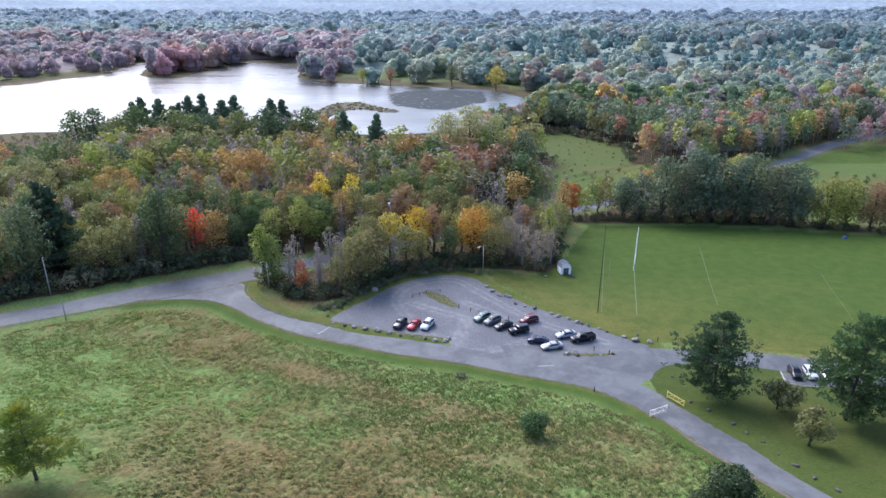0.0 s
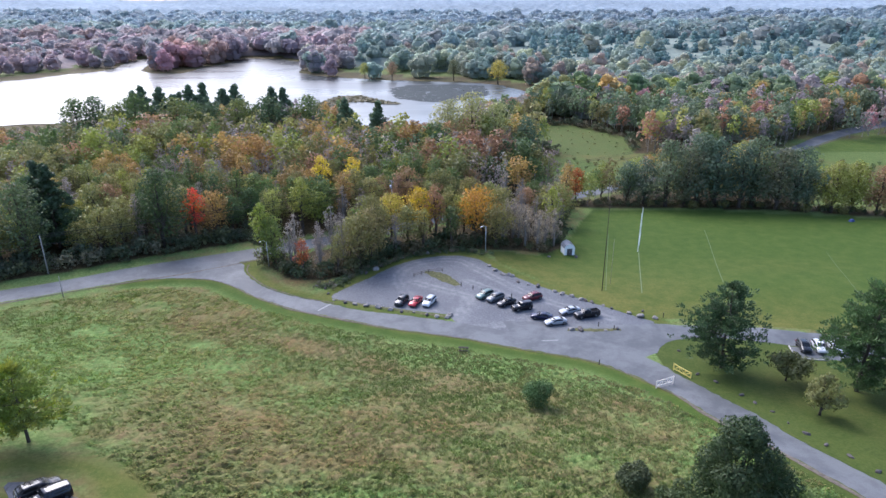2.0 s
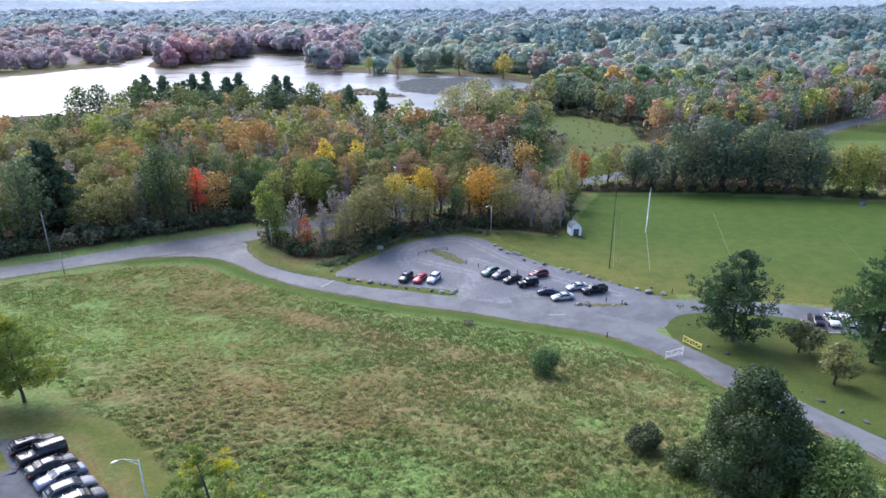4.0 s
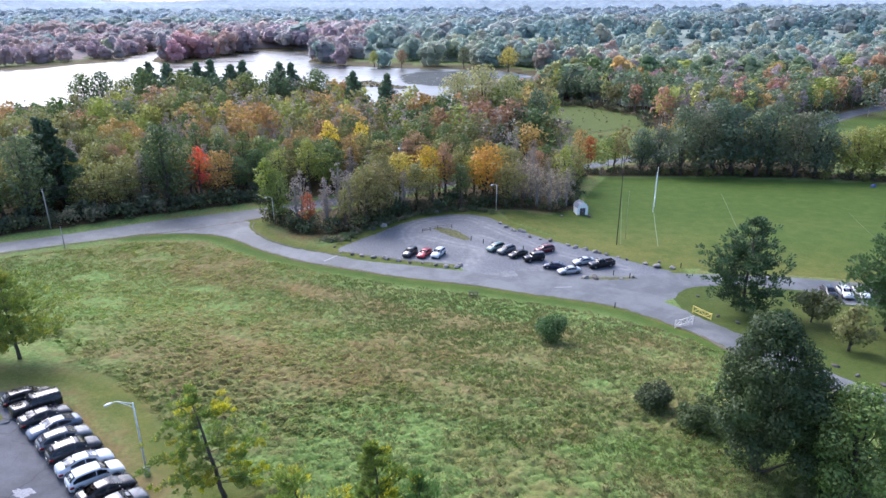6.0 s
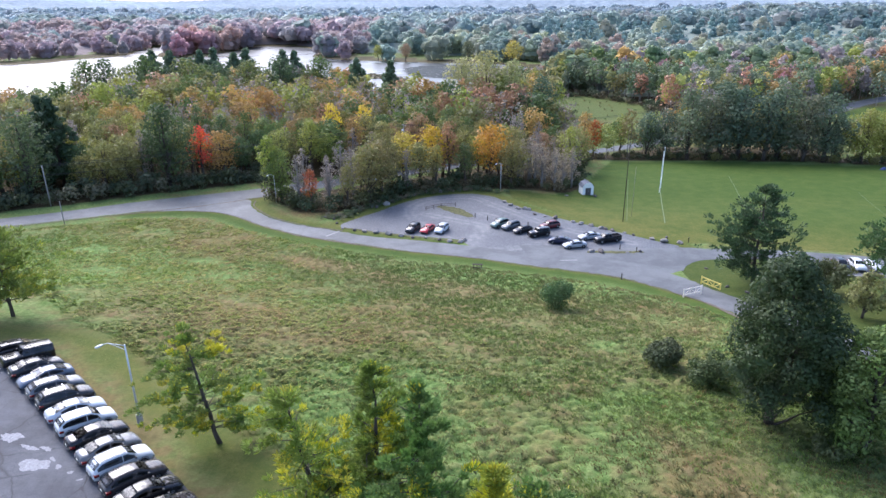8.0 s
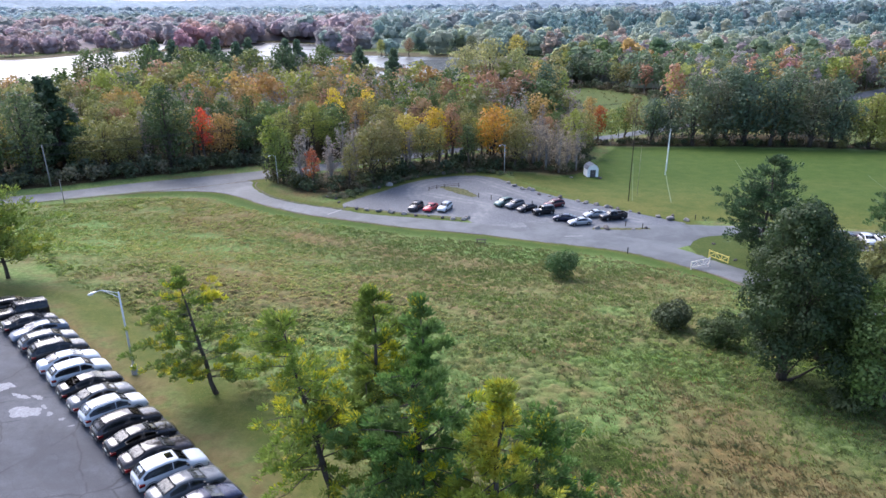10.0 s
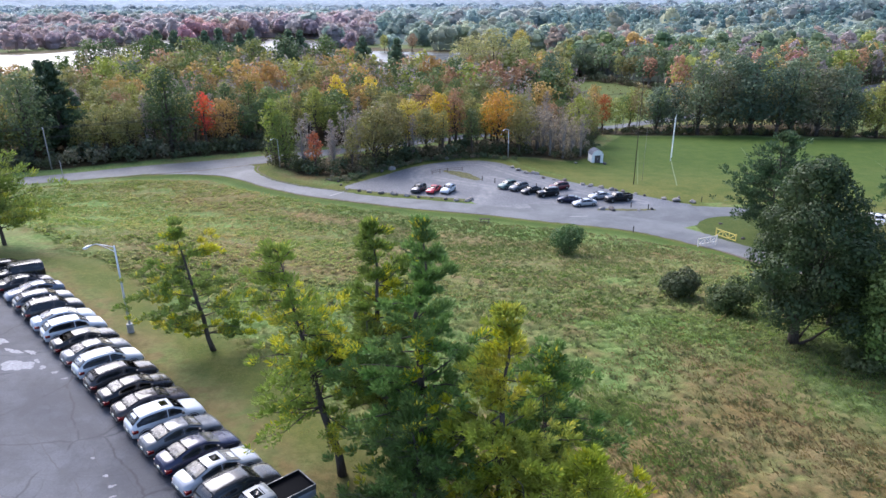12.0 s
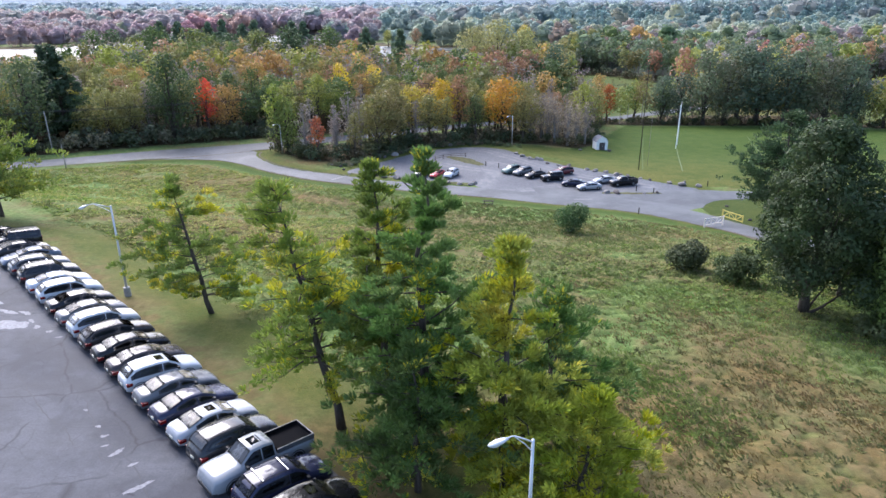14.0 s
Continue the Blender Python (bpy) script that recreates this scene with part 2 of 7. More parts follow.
M_WOODPOLE = bark_material("weathered_pole_wood", (0.2, 0.18, 0.16), (0.38, 0.36, 0.33))
M_DARKPOLE = bark_material("tarred_pole_wood", (0.028, 0.024, 0.02), (0.08, 0.065, 0.05))
M_CONCRETE = plain("concrete", (0.33, 0.32, 0.3), 0.9, 0, 0.2, 0.25)
M_STONE = plain("granite_boulder", (0.22, 0.2, 0.18), 0.9, 0, 0.2, 0.45, 1.2)
M_DARKSTONE = plain("dark_wet_stone", (0.085, 0.075, 0.07), 0.85, 0, 0.2, 0.4, 1.2)
M_CRACK = plain("sealed_crack", (0.045, 0.045, 0.05), 0.8)
M_FARWOOD = lump_material("distant_canopy")
M_LENS = plain("lamp_lens", (0.7, 0.75, 0.78), 0.2, 0, 0.5)
M_ROOFGREY = plain("grey_shingle", (0.25, 0.26, 0.29), 0.85)
M_BLUE = plain("blue_tarp", (0.03, 0.05, 0.15), 0.6)
M_REED = plain("dead_reeds", (0.1, 0.09, 0.058), 0.95, 0, 0.1, 0.6, 0.25)
M_WEED = plain("lily_pads", (0.035, 0.042, 0.04), 0.85, 0, 0.1, 0.4, 0.3)
M_DRYGRASS = plain("dry_trodden_grass", (0.085, 0.085, 0.038), 0.95, 0, 0.1, 0.7, 1.6)
M_PUDDLE = plain("pale_worn_patch", (0.17, 0.172, 0.185), 0.7, 0, 0.3, 0.5, 6.0)


# ---- helpers for meshes ----
def np_mesh(name, V, F, mats, smooth=False, tint=None, mat_index=None):
    """A mesh from arrays: V (n, 3), F (m, 3 or 4) or a list of such arrays."""
    V = np.asarray(V, dtype=np.float32)
    Fs = F if isinstance(F, list) else [F]
    Fs = [np.asarray(f, dtype=np.int32) for f in Fs if len(f)]
    loops = np.concatenate([f.ravel() for f in Fs])
    tot = np.concatenate([np.full(len(f), f.shape[1], dtype=np.int32) for f in Fs])
    me = bpy.data.meshes.new(name)
    me.vertices.add(len(V))
    me.vertices.foreach_set("co", V.ravel())
    me.loops.add(len(loops))
    me.loops.foreach_set("vertex_index", loops)
    me.polygons.add(len(tot))
    me.polygons.foreach_set("loop_start", np.concatenate([[0], np.cumsum(tot)[:-1]]).astype(np.int32))
    me.polygons.foreach_set("loop_total", tot)
    for m in mats if isinstance(mats, (list, tuple)) else [mats]:
        me.materials.append(m)
    if mat_index is not None:
        me.polygons.foreach_set("material_index", np.asarray(mat_index, dtype=np.int32))
    if smooth:
        me.polygons.foreach_set("use_smooth", np.ones(len(tot), dtype=bool))
    if tint is not None:
        for key, arr in tint.items():
            a = me.color_attributes.new(key, "FLOAT_COLOR", "POINT")
            a.data.foreach_set("color", np.concatenate([np.asarray(arr, dtype=np.float32), np.ones((len(V), 1), dtype=np.float32)], 1).ravel())
    me.update(calc_edges=True)
    me.validate()
    return me


def bm_mesh(name, bm, mat, smooth=False):
    me = bpy.data.meshes.new(name)
    bmesh.ops.recalc_face_normals(bm, faces=bm.faces)
    bm.to_mesh(me)
    bm.free()
    for m in mat if isinstance(mat, (list, tuple)) else [mat]:
        me.materials.append(m)
    if smooth:
        for p in me.polygons:
            p.use_smooth = True
    return me


def thing(name, x, y, z, rot=0.0, label="", category="", group=""):
    ob = new(name)
    ob.empty_display_size = 0.2
    ob.matrix_basis = pose(x, y, z, 0, 0, rot)
    return tagged(ob, label, category, group)


def child(name, me, parent, label="", m=None):
    ob = new(name, me)
    ob.parent = parent
    if m is not None:
        ob.matrix_basis = m
    if label:
        ob["label"] = label
    return ob


def part(name, bm, material, parent, label="", smooth=False):
    return child(name, bm_mesh(name, bm, material, smooth), parent, label)


def box(bm, x0, x1, y0, y1, z0, z1, bevel=0.0, m=None):
    r = bmesh.ops.create_cube(bm, size=1.0)
    mat = Matrix.Translation(((x0 + x1) / 2, (y0 + y1) / 2, (z0 + z1) / 2)) @ Matrix.Diagonal((x1 - x0, y1 - y0, z1 - z0, 1))
    bmesh.ops.transform(bm, matrix=(m @ mat) if m is not None else mat, verts=r["verts"])
    if bevel:
        es = list({e for v in r["verts"] for e in v.link_edges})
        bmesh.ops.bevel(bm, geom=es, offset=bevel, segments=2, affect="EDGES", profile=0.6)
    return bm


def tube(bm, pts, radii, sides=6, cap=True):
    """A tapered tube along a line of points."""
    rings = []
    pts = [Vector(p) for p in pts]
    for i, p in enumerate(pts):
        d = (pts[min(i + 1, len(pts) - 1)] - pts[max(i - 1, 0)]).normalized()
        a = d.orthogonal().normalized()
        if abs(d.z) < 0.9:
            a = d.cross(Vector((0, 0, 1))).normalized()
        else:
            a = d.cross(Vector((0, 1, 0))).normalized()
        b = d.cross(a)
        r = radii[i] if isinstance(radii, (list, tuple)) else radii
        rings.append([bm.verts.new(p + r * (math.cos(2 * math.pi * k / sides) * a + math.sin(2 * math.pi * k / sides) * b)) for k in range(sides)])
    for q, s in zip(rings, rings[1:]):
        for k in range(sides):
            bm.faces.new((q[k], q[(k + 1) % sides], s[(k + 1) % sides], s[k]))
    if cap:
        bm.faces.new(rings[0][::-1])
        bm.faces.new(rings[-1])
    return bm


# ---- terrain ----
def sg(v):
    return 1 / (1 + np.exp(-np.clip(v, -40, 40)))


H = (-1.37, 11.44, -2.94, 0.26, 1.08, 1.56, -1.66, -4.86)


def height(x, y):
    """Height of the ground: a knoll under the camera, a lower playing field, the lake's flat, hills far off."""
    x = np.asarray(x, dtype=float)
    y = np.asarray(y, dtype=float)
    s = sg((80 - 0.2 * np.clip(x, -70, 0) - y) / 13)
    yy = np.clip(y, -150, 400)
    xx = np.clip(x, -150, 150)
    z = H[0] + s * (H[1] + H[2] * xx / 50 + H[3] * (xx / 50) ** 2 + H[4] * (60 - yy) / 50)
    z = z - 0.7 * np.exp(-((x + 36) / 22) ** 2 - ((y - 42) / 18) ** 2)
    z = z + H[5] * sg((-78 - x) / 8) * sg((y - 100) / 12) * sg((235 - y) / 12) + H[6] * sg((x - 25) / 4) * sg((y - 152) / 6)
    z = z + H[7] * sg((y - 230 + 0.35 * np.clip(x, -250, 60)) / 15)
    z = z + 13 * np.exp(-((x - 520) / 330) ** 2 - ((y - 1050) / 240) ** 2)
    r = np.hypot(x, y)
    far = np.clip((r - 1900) / 2600, 0, 1)
    z = z + far * far * (3 - 2 * far) * (66 + 14 * np.sin(x / 610 + 1.0) + 9 * np.sin(x / 230))
    return z


def hz(x, y):
    return float(height(x, y))


def seg_dist(x, y, line):
    """Distance from points to a broken line."""
    d = np.full(np.shape(x), 1e9)
    for (ax, ay), (bx, by) in zip(line, line[1:]):
        vx, vy = bx - ax, by - ay
        t = np.clip(((x - ax) * vx + (y - ay) * vy) / (vx * vx + vy * vy), 0, 1)
        d = np.minimum(d, np.hypot(x - ax - t * vx, y - ay - t * vy))
    return d


def inside(x, y, poly):
    r = np.zeros(np.shape(x), dtype=bool)
    for (ax, ay), (bx, by) in zip(poly, poly[1:] + poly[:1]):
        if ay == by:
            continue
        r ^= ((ay > y) != (by > y)) & (x < (bx - ax) * (y - ay) / (by - ay) + ax)
    return r


def smooth_line(pts, step, closed=False):
    """Points at even steps on a soft curve through the given ones."""
    P = [Vector((p[0], p[1], 0)) for p in pts]
    n = len(P)
    out = []
    for i in range(n if closed else n - 1):
        if closed:
            a, b, c, d = P[i - 1], P[i], P[(i + 1) % n], P[(i + 2) % n]
        else:
            a, b, c, d = P[max(i - 1, 0)], P[i], P[i + 1], P[min(i + 2, n - 1)]
        k = max(2, int((c - b).length / step))
        for j in range(k):
            t = j / k
            q = 0.5 * (2 * b + (c - a) * t + (2 * a - 5 * b + 4 * c - d) * t * t + (3 * b - a - 3 * c + d) * t ** 3)
            out.append((q.x, q.y))
    if not closed:
        out.append((P[-1].x, P[-1].y))
    return out


def resample(line, n):
    L = np.array(line, dtype=float)
    s = np.concatenate([[0], np.cumsum(np.hypot(*np.diff(L, axis=0).T))])
    t = np.linspace(0, s[-1], n)
    return np.stack([np.interp(t, s, L[:, 0]), np.interp(t, s, L[:, 1])], 1)


def ribbon(name, a, b, n, m, dz, mat, ragged=0.0, seed=0, skirt=True):
    """A sheet draped over the ground between two edge lines, with a thin skirt."""
    rng = np.random.default_rng(seed)
    A, B = resample(a, n), resample(b, n)
    if ragged:
        A = A + rng.normal(0, ragged, A.shape)
        B = B + rng.normal(0, ragged, B.shape)
    t = np.linspace(0, 1, m)[None, :, None]
    G = A[:, None, :] * (1 - t) + B[:, None, :] * t
    z = height(G[..., 0], G[..., 1]) + dz
    if skirt:
        z[:, 0] -= dz + 0.05
        z[:, -1] -= dz + 0.05
    V = np.concatenate([G, z[..., None]], 2).reshape(-1, 3)
    i = np.arange(n * m).reshape(n, m)
    F = np.stack([i[:-1, :-1], i[1:, :-1], i[1:, 1:], i[:-1, 1:]], -1).reshape(-1, 4)
    me = np_mesh(name, V, F, mat, True)
    return tagged(new(name, me), kind="structure")


ROAD_FAR = [(-160, 104), (-130, 121), (-104.6, 138.1), (-94.5, 143.9), (-79.1, 155.9), (-67.0, 163.5), (-55.0, 170.1), (-23.2, 187.8), (10, 211), (44.1, 241.3), (105, 284), (171.3, 327.3), (207.8, 361.6), (258.8, 399), (420, 500)]
ROAD_NEAR = [(-155, 96), (-126, 113), (-99.3, 129.8), (-90.0, 135.8), (-74.8, 145.9), (-66, 151), (-50.5, 161), (-19.5, 180.8), (14, 204.5), (48, 234.5), (109, 277.5), (174.0, 319.3), (210, 349), (245, 375), (424, 492)]
ROAD_MID = [((a[0] + b[0]) / 2, (a[1] + b[1]) / 2) for a, b in zip(ROAD_FAR, ROAD_NEAR)]
LANE_NEAR = [(-76, 145), (-67, 148.1), (-58.7, 147.7), (-51.9, 144.0), (-44.7, 137.9), (-33.8, 130.8), (-22.9, 126.3), (-10.1, 121.1), (1.9, 117.9), (13.2, 113.2), (23.9, 109.3), (29.8, 106.1), (35.5, 99.9), (39.7, 94.1), (42.1, 87.6), (45.5, 80.9), (49.3, 73.3), (55, 60), (62, 40)]
LANE_FAR = [(-58, 163), (-53, 160), (-51.5, 157.7), (-50.1, 152.4), (-43.6, 144.1), (-35.5, 138.6), (-25.4, 134.3), (-18.5, 131.0), (-10.6, 129.1), (-3.0, 127.1), (2.0, 125.8), (14, 121.5), (25.7, 118.9), (34, 116), (40.9, 107.3), (42.8, 103.1), (46.4, 96.1), (50.5, 87.8), (53.0, 79.5), (56.5, 72), (62, 60), (69, 42)]
SIDE_FAR = [(12, 127), (25, 126.5), (40.4, 126.0), (51.1, 124.2), (66.5, 123.0), (81.5, 119.4), (91.3, 116.4), (130, 104)]
SIDE_NEAR = [(14, 117), (28, 109), (39, 108.5), (43.7, 114.4), (47.3, 116.7), (55.8, 117.4), (63.3, 115.8), (70.3, 113.5), (78.2, 110.5), (128, 96)]
LOT_NEAR = [(-26.4, 138.5), (-25.8, 136.6), (-17.5, 133.8), (-8.2, 130.7), (0.8, 128.3), (2.0, 125.0), (13.9, 120.2), (25.5, 118.5), (36.9, 121.0), (44.6, 124.5)]
LOT_FAR = [(-26.2, 139.5), (-25.1, 141.1), (-19.2, 149.2), (-12.6, 158.0), (-5.2, 163.2), (2.5, 165.0), (8.6, 162.6), (12.8, 156.3), (16.8, 151.2), (23.1, 144.7), (29.2, 139.5), (34.8, 134.2), (40.1, 129.4), (45, 125.2)]
FIELD = [(35, 178), (52, 221), (84, 222), (149, 208), (220, 190), (220, 80), (94.3, 118.5), (60, 124.5), (43.7, 128.0), (30, 141), (14, 160), (13, 168), (26, 167)]
LAKE = [(-640, 300), (-480, 330), (-330, 352), (-262, 384), (-233, 392), (-222, 403), (-216, 429), (-207, 441), (-170, 440), (-130, 425), (-101, 413), (-83, 401), (-62, 387), (-28, 384), (5, 394), (35, 427), (55, 433), (68, 460), (72, 506), (62, 537), (42, 574), (8, 592), (-47, 605), (-74, 619), (-102, 629), (-131, 655), (-149, 683), (-156, 765), (-174, 795), (-202, 827), (-246, 837), (-251, 805), (-250, 761), (-262, 722), (-261, 670), (-292, 670), (-316, 699), (-336, 771), (-365, 833), (-371, 794), (-352, 706), (-364, 673), (-378, 647), (-388, 618), (-406, 605), (-520, 575), (-760, 540)]
ISLET = [(-87, 428), (-91, 460), (-87, 483), (-82, 501), (-65, 507), (-51, 488), (-31, 467), (-40, 462), (-62, 476), (-72, 465), (-78, 440)]
WEED = [(-44, 550), (-31, 570), (3, 577), (32, 567), (33, 512), (2, 472), (-18, 479), (-36, 495)]
MARSH = [(46.6, 392), (74.0, 398), (104, 350), (92, 314), (61.0, 312), (43.0, 350)]
RIGHT_LAWN = [(163, 319), (174, 318), (212, 347), (260, 372), (330, 390), (330, 300), (207.5, 292), (168.3, 303)]
UPPER_LOT_EDGE = [(-50.5, 60.5), (-45.5, 61.2), (-40, 57.5), (-33, 51.2), (-24.9, 44.0), (-17.2, 37.1), (-9.5, 30.2), (-2, 23.5), (6, 16.3)]
WATER_Z = -5.9



def meadow(x, y):
    """1 in the rough meadow, 0 on lawns, lots and roads."""
    lane_y = np.interp(x, [-126, -99, -75, -58.7, -44.7, -22.9, 1.9, 23.9, 35.5, 42, 49, 62], [113, 129, 145, 147, 137, 125.5, 117, 108.5, 99, 87, 73, 40])
    m = np.clip((lane_y - y - 4.5) / 3, 0, 1) * np.clip((seg_dist(x, y, UPPER_LOT_EDGE) - 4.6) / 3, 0, 1)
    m = m * np.clip((y - 26 + 0.3 * np.clip(x, -60, 0)) / 3, 0, 1)
    return m * (1 - ((x < -8) & (y < 44 - 0.896 * (x + 24.9) + 5))) * (np.abs(x) < 110)


def tussock(x, y):
    """Relief of the grass clumps: their height from 0 to 1, and a number that is each clump's own."""
    x = x + 0.35 * np.sin(y * 0.9) + 0.25 * np.sin(y * 2.3 + x * 0.7)
    y = y + 0.3 * np.sin(x * 1.1) + 0.2 * np.sin(x * 2.7 - y * 0.5)
    u, v = x / 1.0, y / 0.78
    best, own = np.full(np.shape(u), 9.0), np.zeros(np.shape(u))
    for i in (-1, 0, 1):
        for j in (-1, 0, 1):
            a, b = np.floor(u) + i, np.floor(v) + j
            h1 = np.modf(np.abs(np.sin(a * 127.1 + b * 311.7) * 43758.5))[0]
            h2 = np.modf(np.abs(np.sin(a * 269.5 + b * 183.3) * 24634.6))[0]
            h3 = np.modf(np.abs(np.sin(a * 71.7 + b * 97.3) * 31415.9))[0]
            d = np.hypot(u - a - 0.15 - 0.7 * h1, v - b - 0.15 - 0.7 * h2) / (0.7 + 0.6 * h3)
            near = d < best
            best, own = np.where(near, d, best), np.where(near, h3, own)
    return np.clip(1 - (best / 0.75) ** 2, 0, 1), own


def relief(x, y):
    h, own = tussock(x, y)
    flat = 1 - 0.6 * np.exp(-((x - 26) / 18) ** 2 - ((y - 36) / 14) ** 2)
    return flat * meadow(x, y) * h * (0.22 + 0.4 * own) * (0.75 + 0.25 * np.sin(x * 0.13 + 2) * np.sin(y * 0.17))


xs = np.concatenate([-np.geomspace(4700, 190, 60), np.arange(-180, -90, 2.5), np.arange(-90, -45, 0.75), np.arange(-45, 46, 0.33), np.arange(46, 80, 1.25), np.arange(80, 180, 2.5), np.geomspace(190, 4700, 60)])
ys = np.concatenate([-np.geomspace(900, 30, 14), np.arange(-20, 24, 3), np.arange(24, 70, 0.28), np.arange(70, 125, 0.5), np.arange(125, 180, 1.25), np.arange(180, 330, 3), np.geomspace(336, 4750, 90)])
GX, GY = np.meshgrid(xs, ys)
GZ = height(GX, GY) + relief(GX, GY)


def soft(d, w):
    return np.clip(0.5 - d / w, 0, 1)


LANE_L = smooth_line(LANE_NEAR, 2.0)
LANE_R = smooth_line(LANE_FAR, 2.0)
mown = inside(GX, GY, FIELD).astype(float)
mown = np.maximum(mown, inside(GX, GY, RIGHT_LAWN))
d_lane = seg_dist(GX, GY, LANE_L)
mown = np.maximum(mown, soft(d_lane - 4.0, 3.0))
mown = np.maximum(mown, soft(seg_dist(GX, GY, LANE_R) - 3.0, 2.0) * (GX < 0))
lawn_right = (GX > 41) & (GY < 119) & (GY > 20) & (GX > 40 + (100 - GY) * 0.22)
mown = np.maximum(mown, lawn_right)
mown = np.maximum(mown, soft(seg_dist(GX, GY, LOT_FAR) - 3.0, 2.0))
d_lot = seg_dist(GX, GY, UPPER_LOT_EDGE)
lot_lawn = soft(d_lot - 5.8 - 0.8 * np.sin(GX * 0.3), 3.0)
mown = np.maximum(mown, lot_lawn * (1 - 0.85 * soft(d_lot - 1.9 - 0.5 * np.sin(GX * 0.7), 2.2)))
dry = 0.5 + 0.25 * np.sin(GX * 0.055 + GY * 0.03) + 0.2 * np.sin(GX * 0.02 - GY * 0.08 + 1.3)
dry = dry + 0.75 * np.exp(-(((GX - 20) / 22) ** 2 + ((GY - 36) / 16) ** 2)) - 0.5 * np.exp(-(((GX - 13) / 5) ** 2 + ((GY - 44) / 5) ** 2)) - 0.4 * np.exp(-(((GX - 24) / 10) ** 2 + ((GY - 54) / 5) ** 2)) + 0.35 * np.exp(-(((GX + 25) / 26) ** 2 + ((GY - 82) / 18) ** 2)) + 0.45 * np.exp(-(((GX - 12) / 16) ** 2 + ((GY - 82) / 6) ** 2)) - 0.6 * np.exp(-(((GX - 36) / 9) ** 2 + ((GY - 47) / 10) ** 2)) - 0.75 * np.exp(-(((GX + 13) / 13) ** 2 + ((GY - 55) / 11) ** 2))
dry = dry + 0.5 * np.exp(-(seg_dist(GX, GY, [(-53.1, 123.3), (-10.6, 105.1), (14.3, 94.0), (29.3, 92.1)]) / 4.0) ** 2)
dry = np.where(inside(GX, GY, FIELD), 1.0 * np.exp(-seg_dist(GX, GY, [(14, 164), (30, 146), (45, 130), (70, 125), (100, 118)]) / 12.0) + 0.3 * np.exp(-((GX - 50) / 16) ** 2 - ((GY - 146) / 10) ** 2) + 0.25 * np.exp(-(((GX - 85) / 22) ** 2 + ((GY - 160) / 6) ** 2)), dry)
dry = np.where(lawn_right, 0.12 + 0.55 * np.exp(-(((GX - 64) / 7) ** 2 + ((GY - 98) / 9) ** 2)), dry)
dry = dry * (1 - lot_lawn) + 0.85 * lot_lawn
dry = np.maximum(dry, 1.0 * soft(d_lot - 1.6, 3.0))
dry = np.maximum(dry, 0.8 * soft(seg_dist(GX, GY, LOT_FAR) - 2.5, 2.0))
dry = np.maximum(dry, np.where((seg_dist(GX, GY, LAKE) < 40) & (GY > 300), 1.0, 0.0))
mown = np.maximum(mown, 0.45 * soft(seg_dist(GX, GY, [(-52, 140), (-50, 117), (-51, 89)]) - 0.9, 1.6))
WOOD_EDGE_X = [-400, -140, -104, -94, -78, -66, -56, -50.5, -46, -38, -30, -22, -14, 0, 10, 28, 33, 36, 44, 57, 82, 121, 148, 250, 600]
WOOD_EDGE_Y = [60, 118, 144, 149.5, 161.5, 169, 175, 170, 156, 147, 146.5, 152, 162, 167.5, 169, 168, 173, 190, 223, 224, 223, 218, 209, 190, 150]
litter_shade = (GY > np.interp(GX, WOOD_EDGE_X, WOOD_EDGE_Y) + 1).astype(float)
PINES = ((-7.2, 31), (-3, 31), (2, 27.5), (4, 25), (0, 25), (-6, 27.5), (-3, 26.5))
# needle litter under the pines, its darkness also painting in their shade
litter_shade = np.maximum(litter_shade, 0.28 * np.exp(-(np.min([np.hypot(GX - px, GY - py) for px, py in PINES], axis=0) / 4.8) ** 2))
# shade of the oak and its neighbours painted as dark ground
litter_shade = np.maximum(litter_shade, 0.6 * np.exp(-((GX - 30) ** 2 + (GY - 53) ** 2) / 30.0))
litter_shade = np.maximum(litter_shade, 0.5 * np.exp(-(((GX - 35) / 9) ** 2 + ((GY - 47) / 7.5) ** 2)))
litter_shade = litter_shade * (seg_dist(GX, GY, LAKE) > 26)
litter_shade = litter_shade * (1 - inside(GX, GY, MARSH)) * (1 - inside(GX, GY, RIGHT_LAWN)) * (seg_dist(GX, GY, ROAD_MID) > 6.5)
d_edge = np.minimum(d_lane, seg_dist(GX, GY, ROAD_NEAR))
dry = np.where(mown > 0.3, np.maximum(dry * (d_lane > 6) , 0.95 * soft(d_edge - 0.7, 1.4)), dry)
open_low = ((GX > 34) & (GX < 118) & (GY > 250) & (GY < 316)) | ((GX > 132) & (GY > np.interp(GX, WOOD_EDGE_X, WOOD_EDGE_Y) + 12) & (GY < 320))
litter_shade = np.where(open_low, 0.1, litter_shade)
litter_shade = np.maximum(litter_shade, 0.25 * inside(GX, GY, MARSH))
mown = np.maximum(mown, 0.55 * inside(GX, GY, MARSH))
mown = np.where(open_low, 0.5, mown)
# leaf litter on the right-hand lawn, doubling as painted tree shade
litter_shade = np.maximum(litter_shade, 0.22 * lawn_right)
litter_shade = np.maximum(litter_shade, np.where((seg_dist(GX, GY, LAKE + LAKE[:1]) < 40) & (GY > 290), 0.7, 0.0))
dry = np.where(inside(GX, GY, RIGHT_LAWN), 0.12, np.where(inside(GX, GY, MARSH), 0.3, dry))
litter_shade = np.where((GY > 470) & (seg_dist(GX, GY, LAKE + LAKE[:1]) > 40), 0.3, litter_shade)
dry = np.where((GY > 470) & (seg_dist(GX, GY, LAKE + LAKE[:1]) > 40), 0.25, dry)
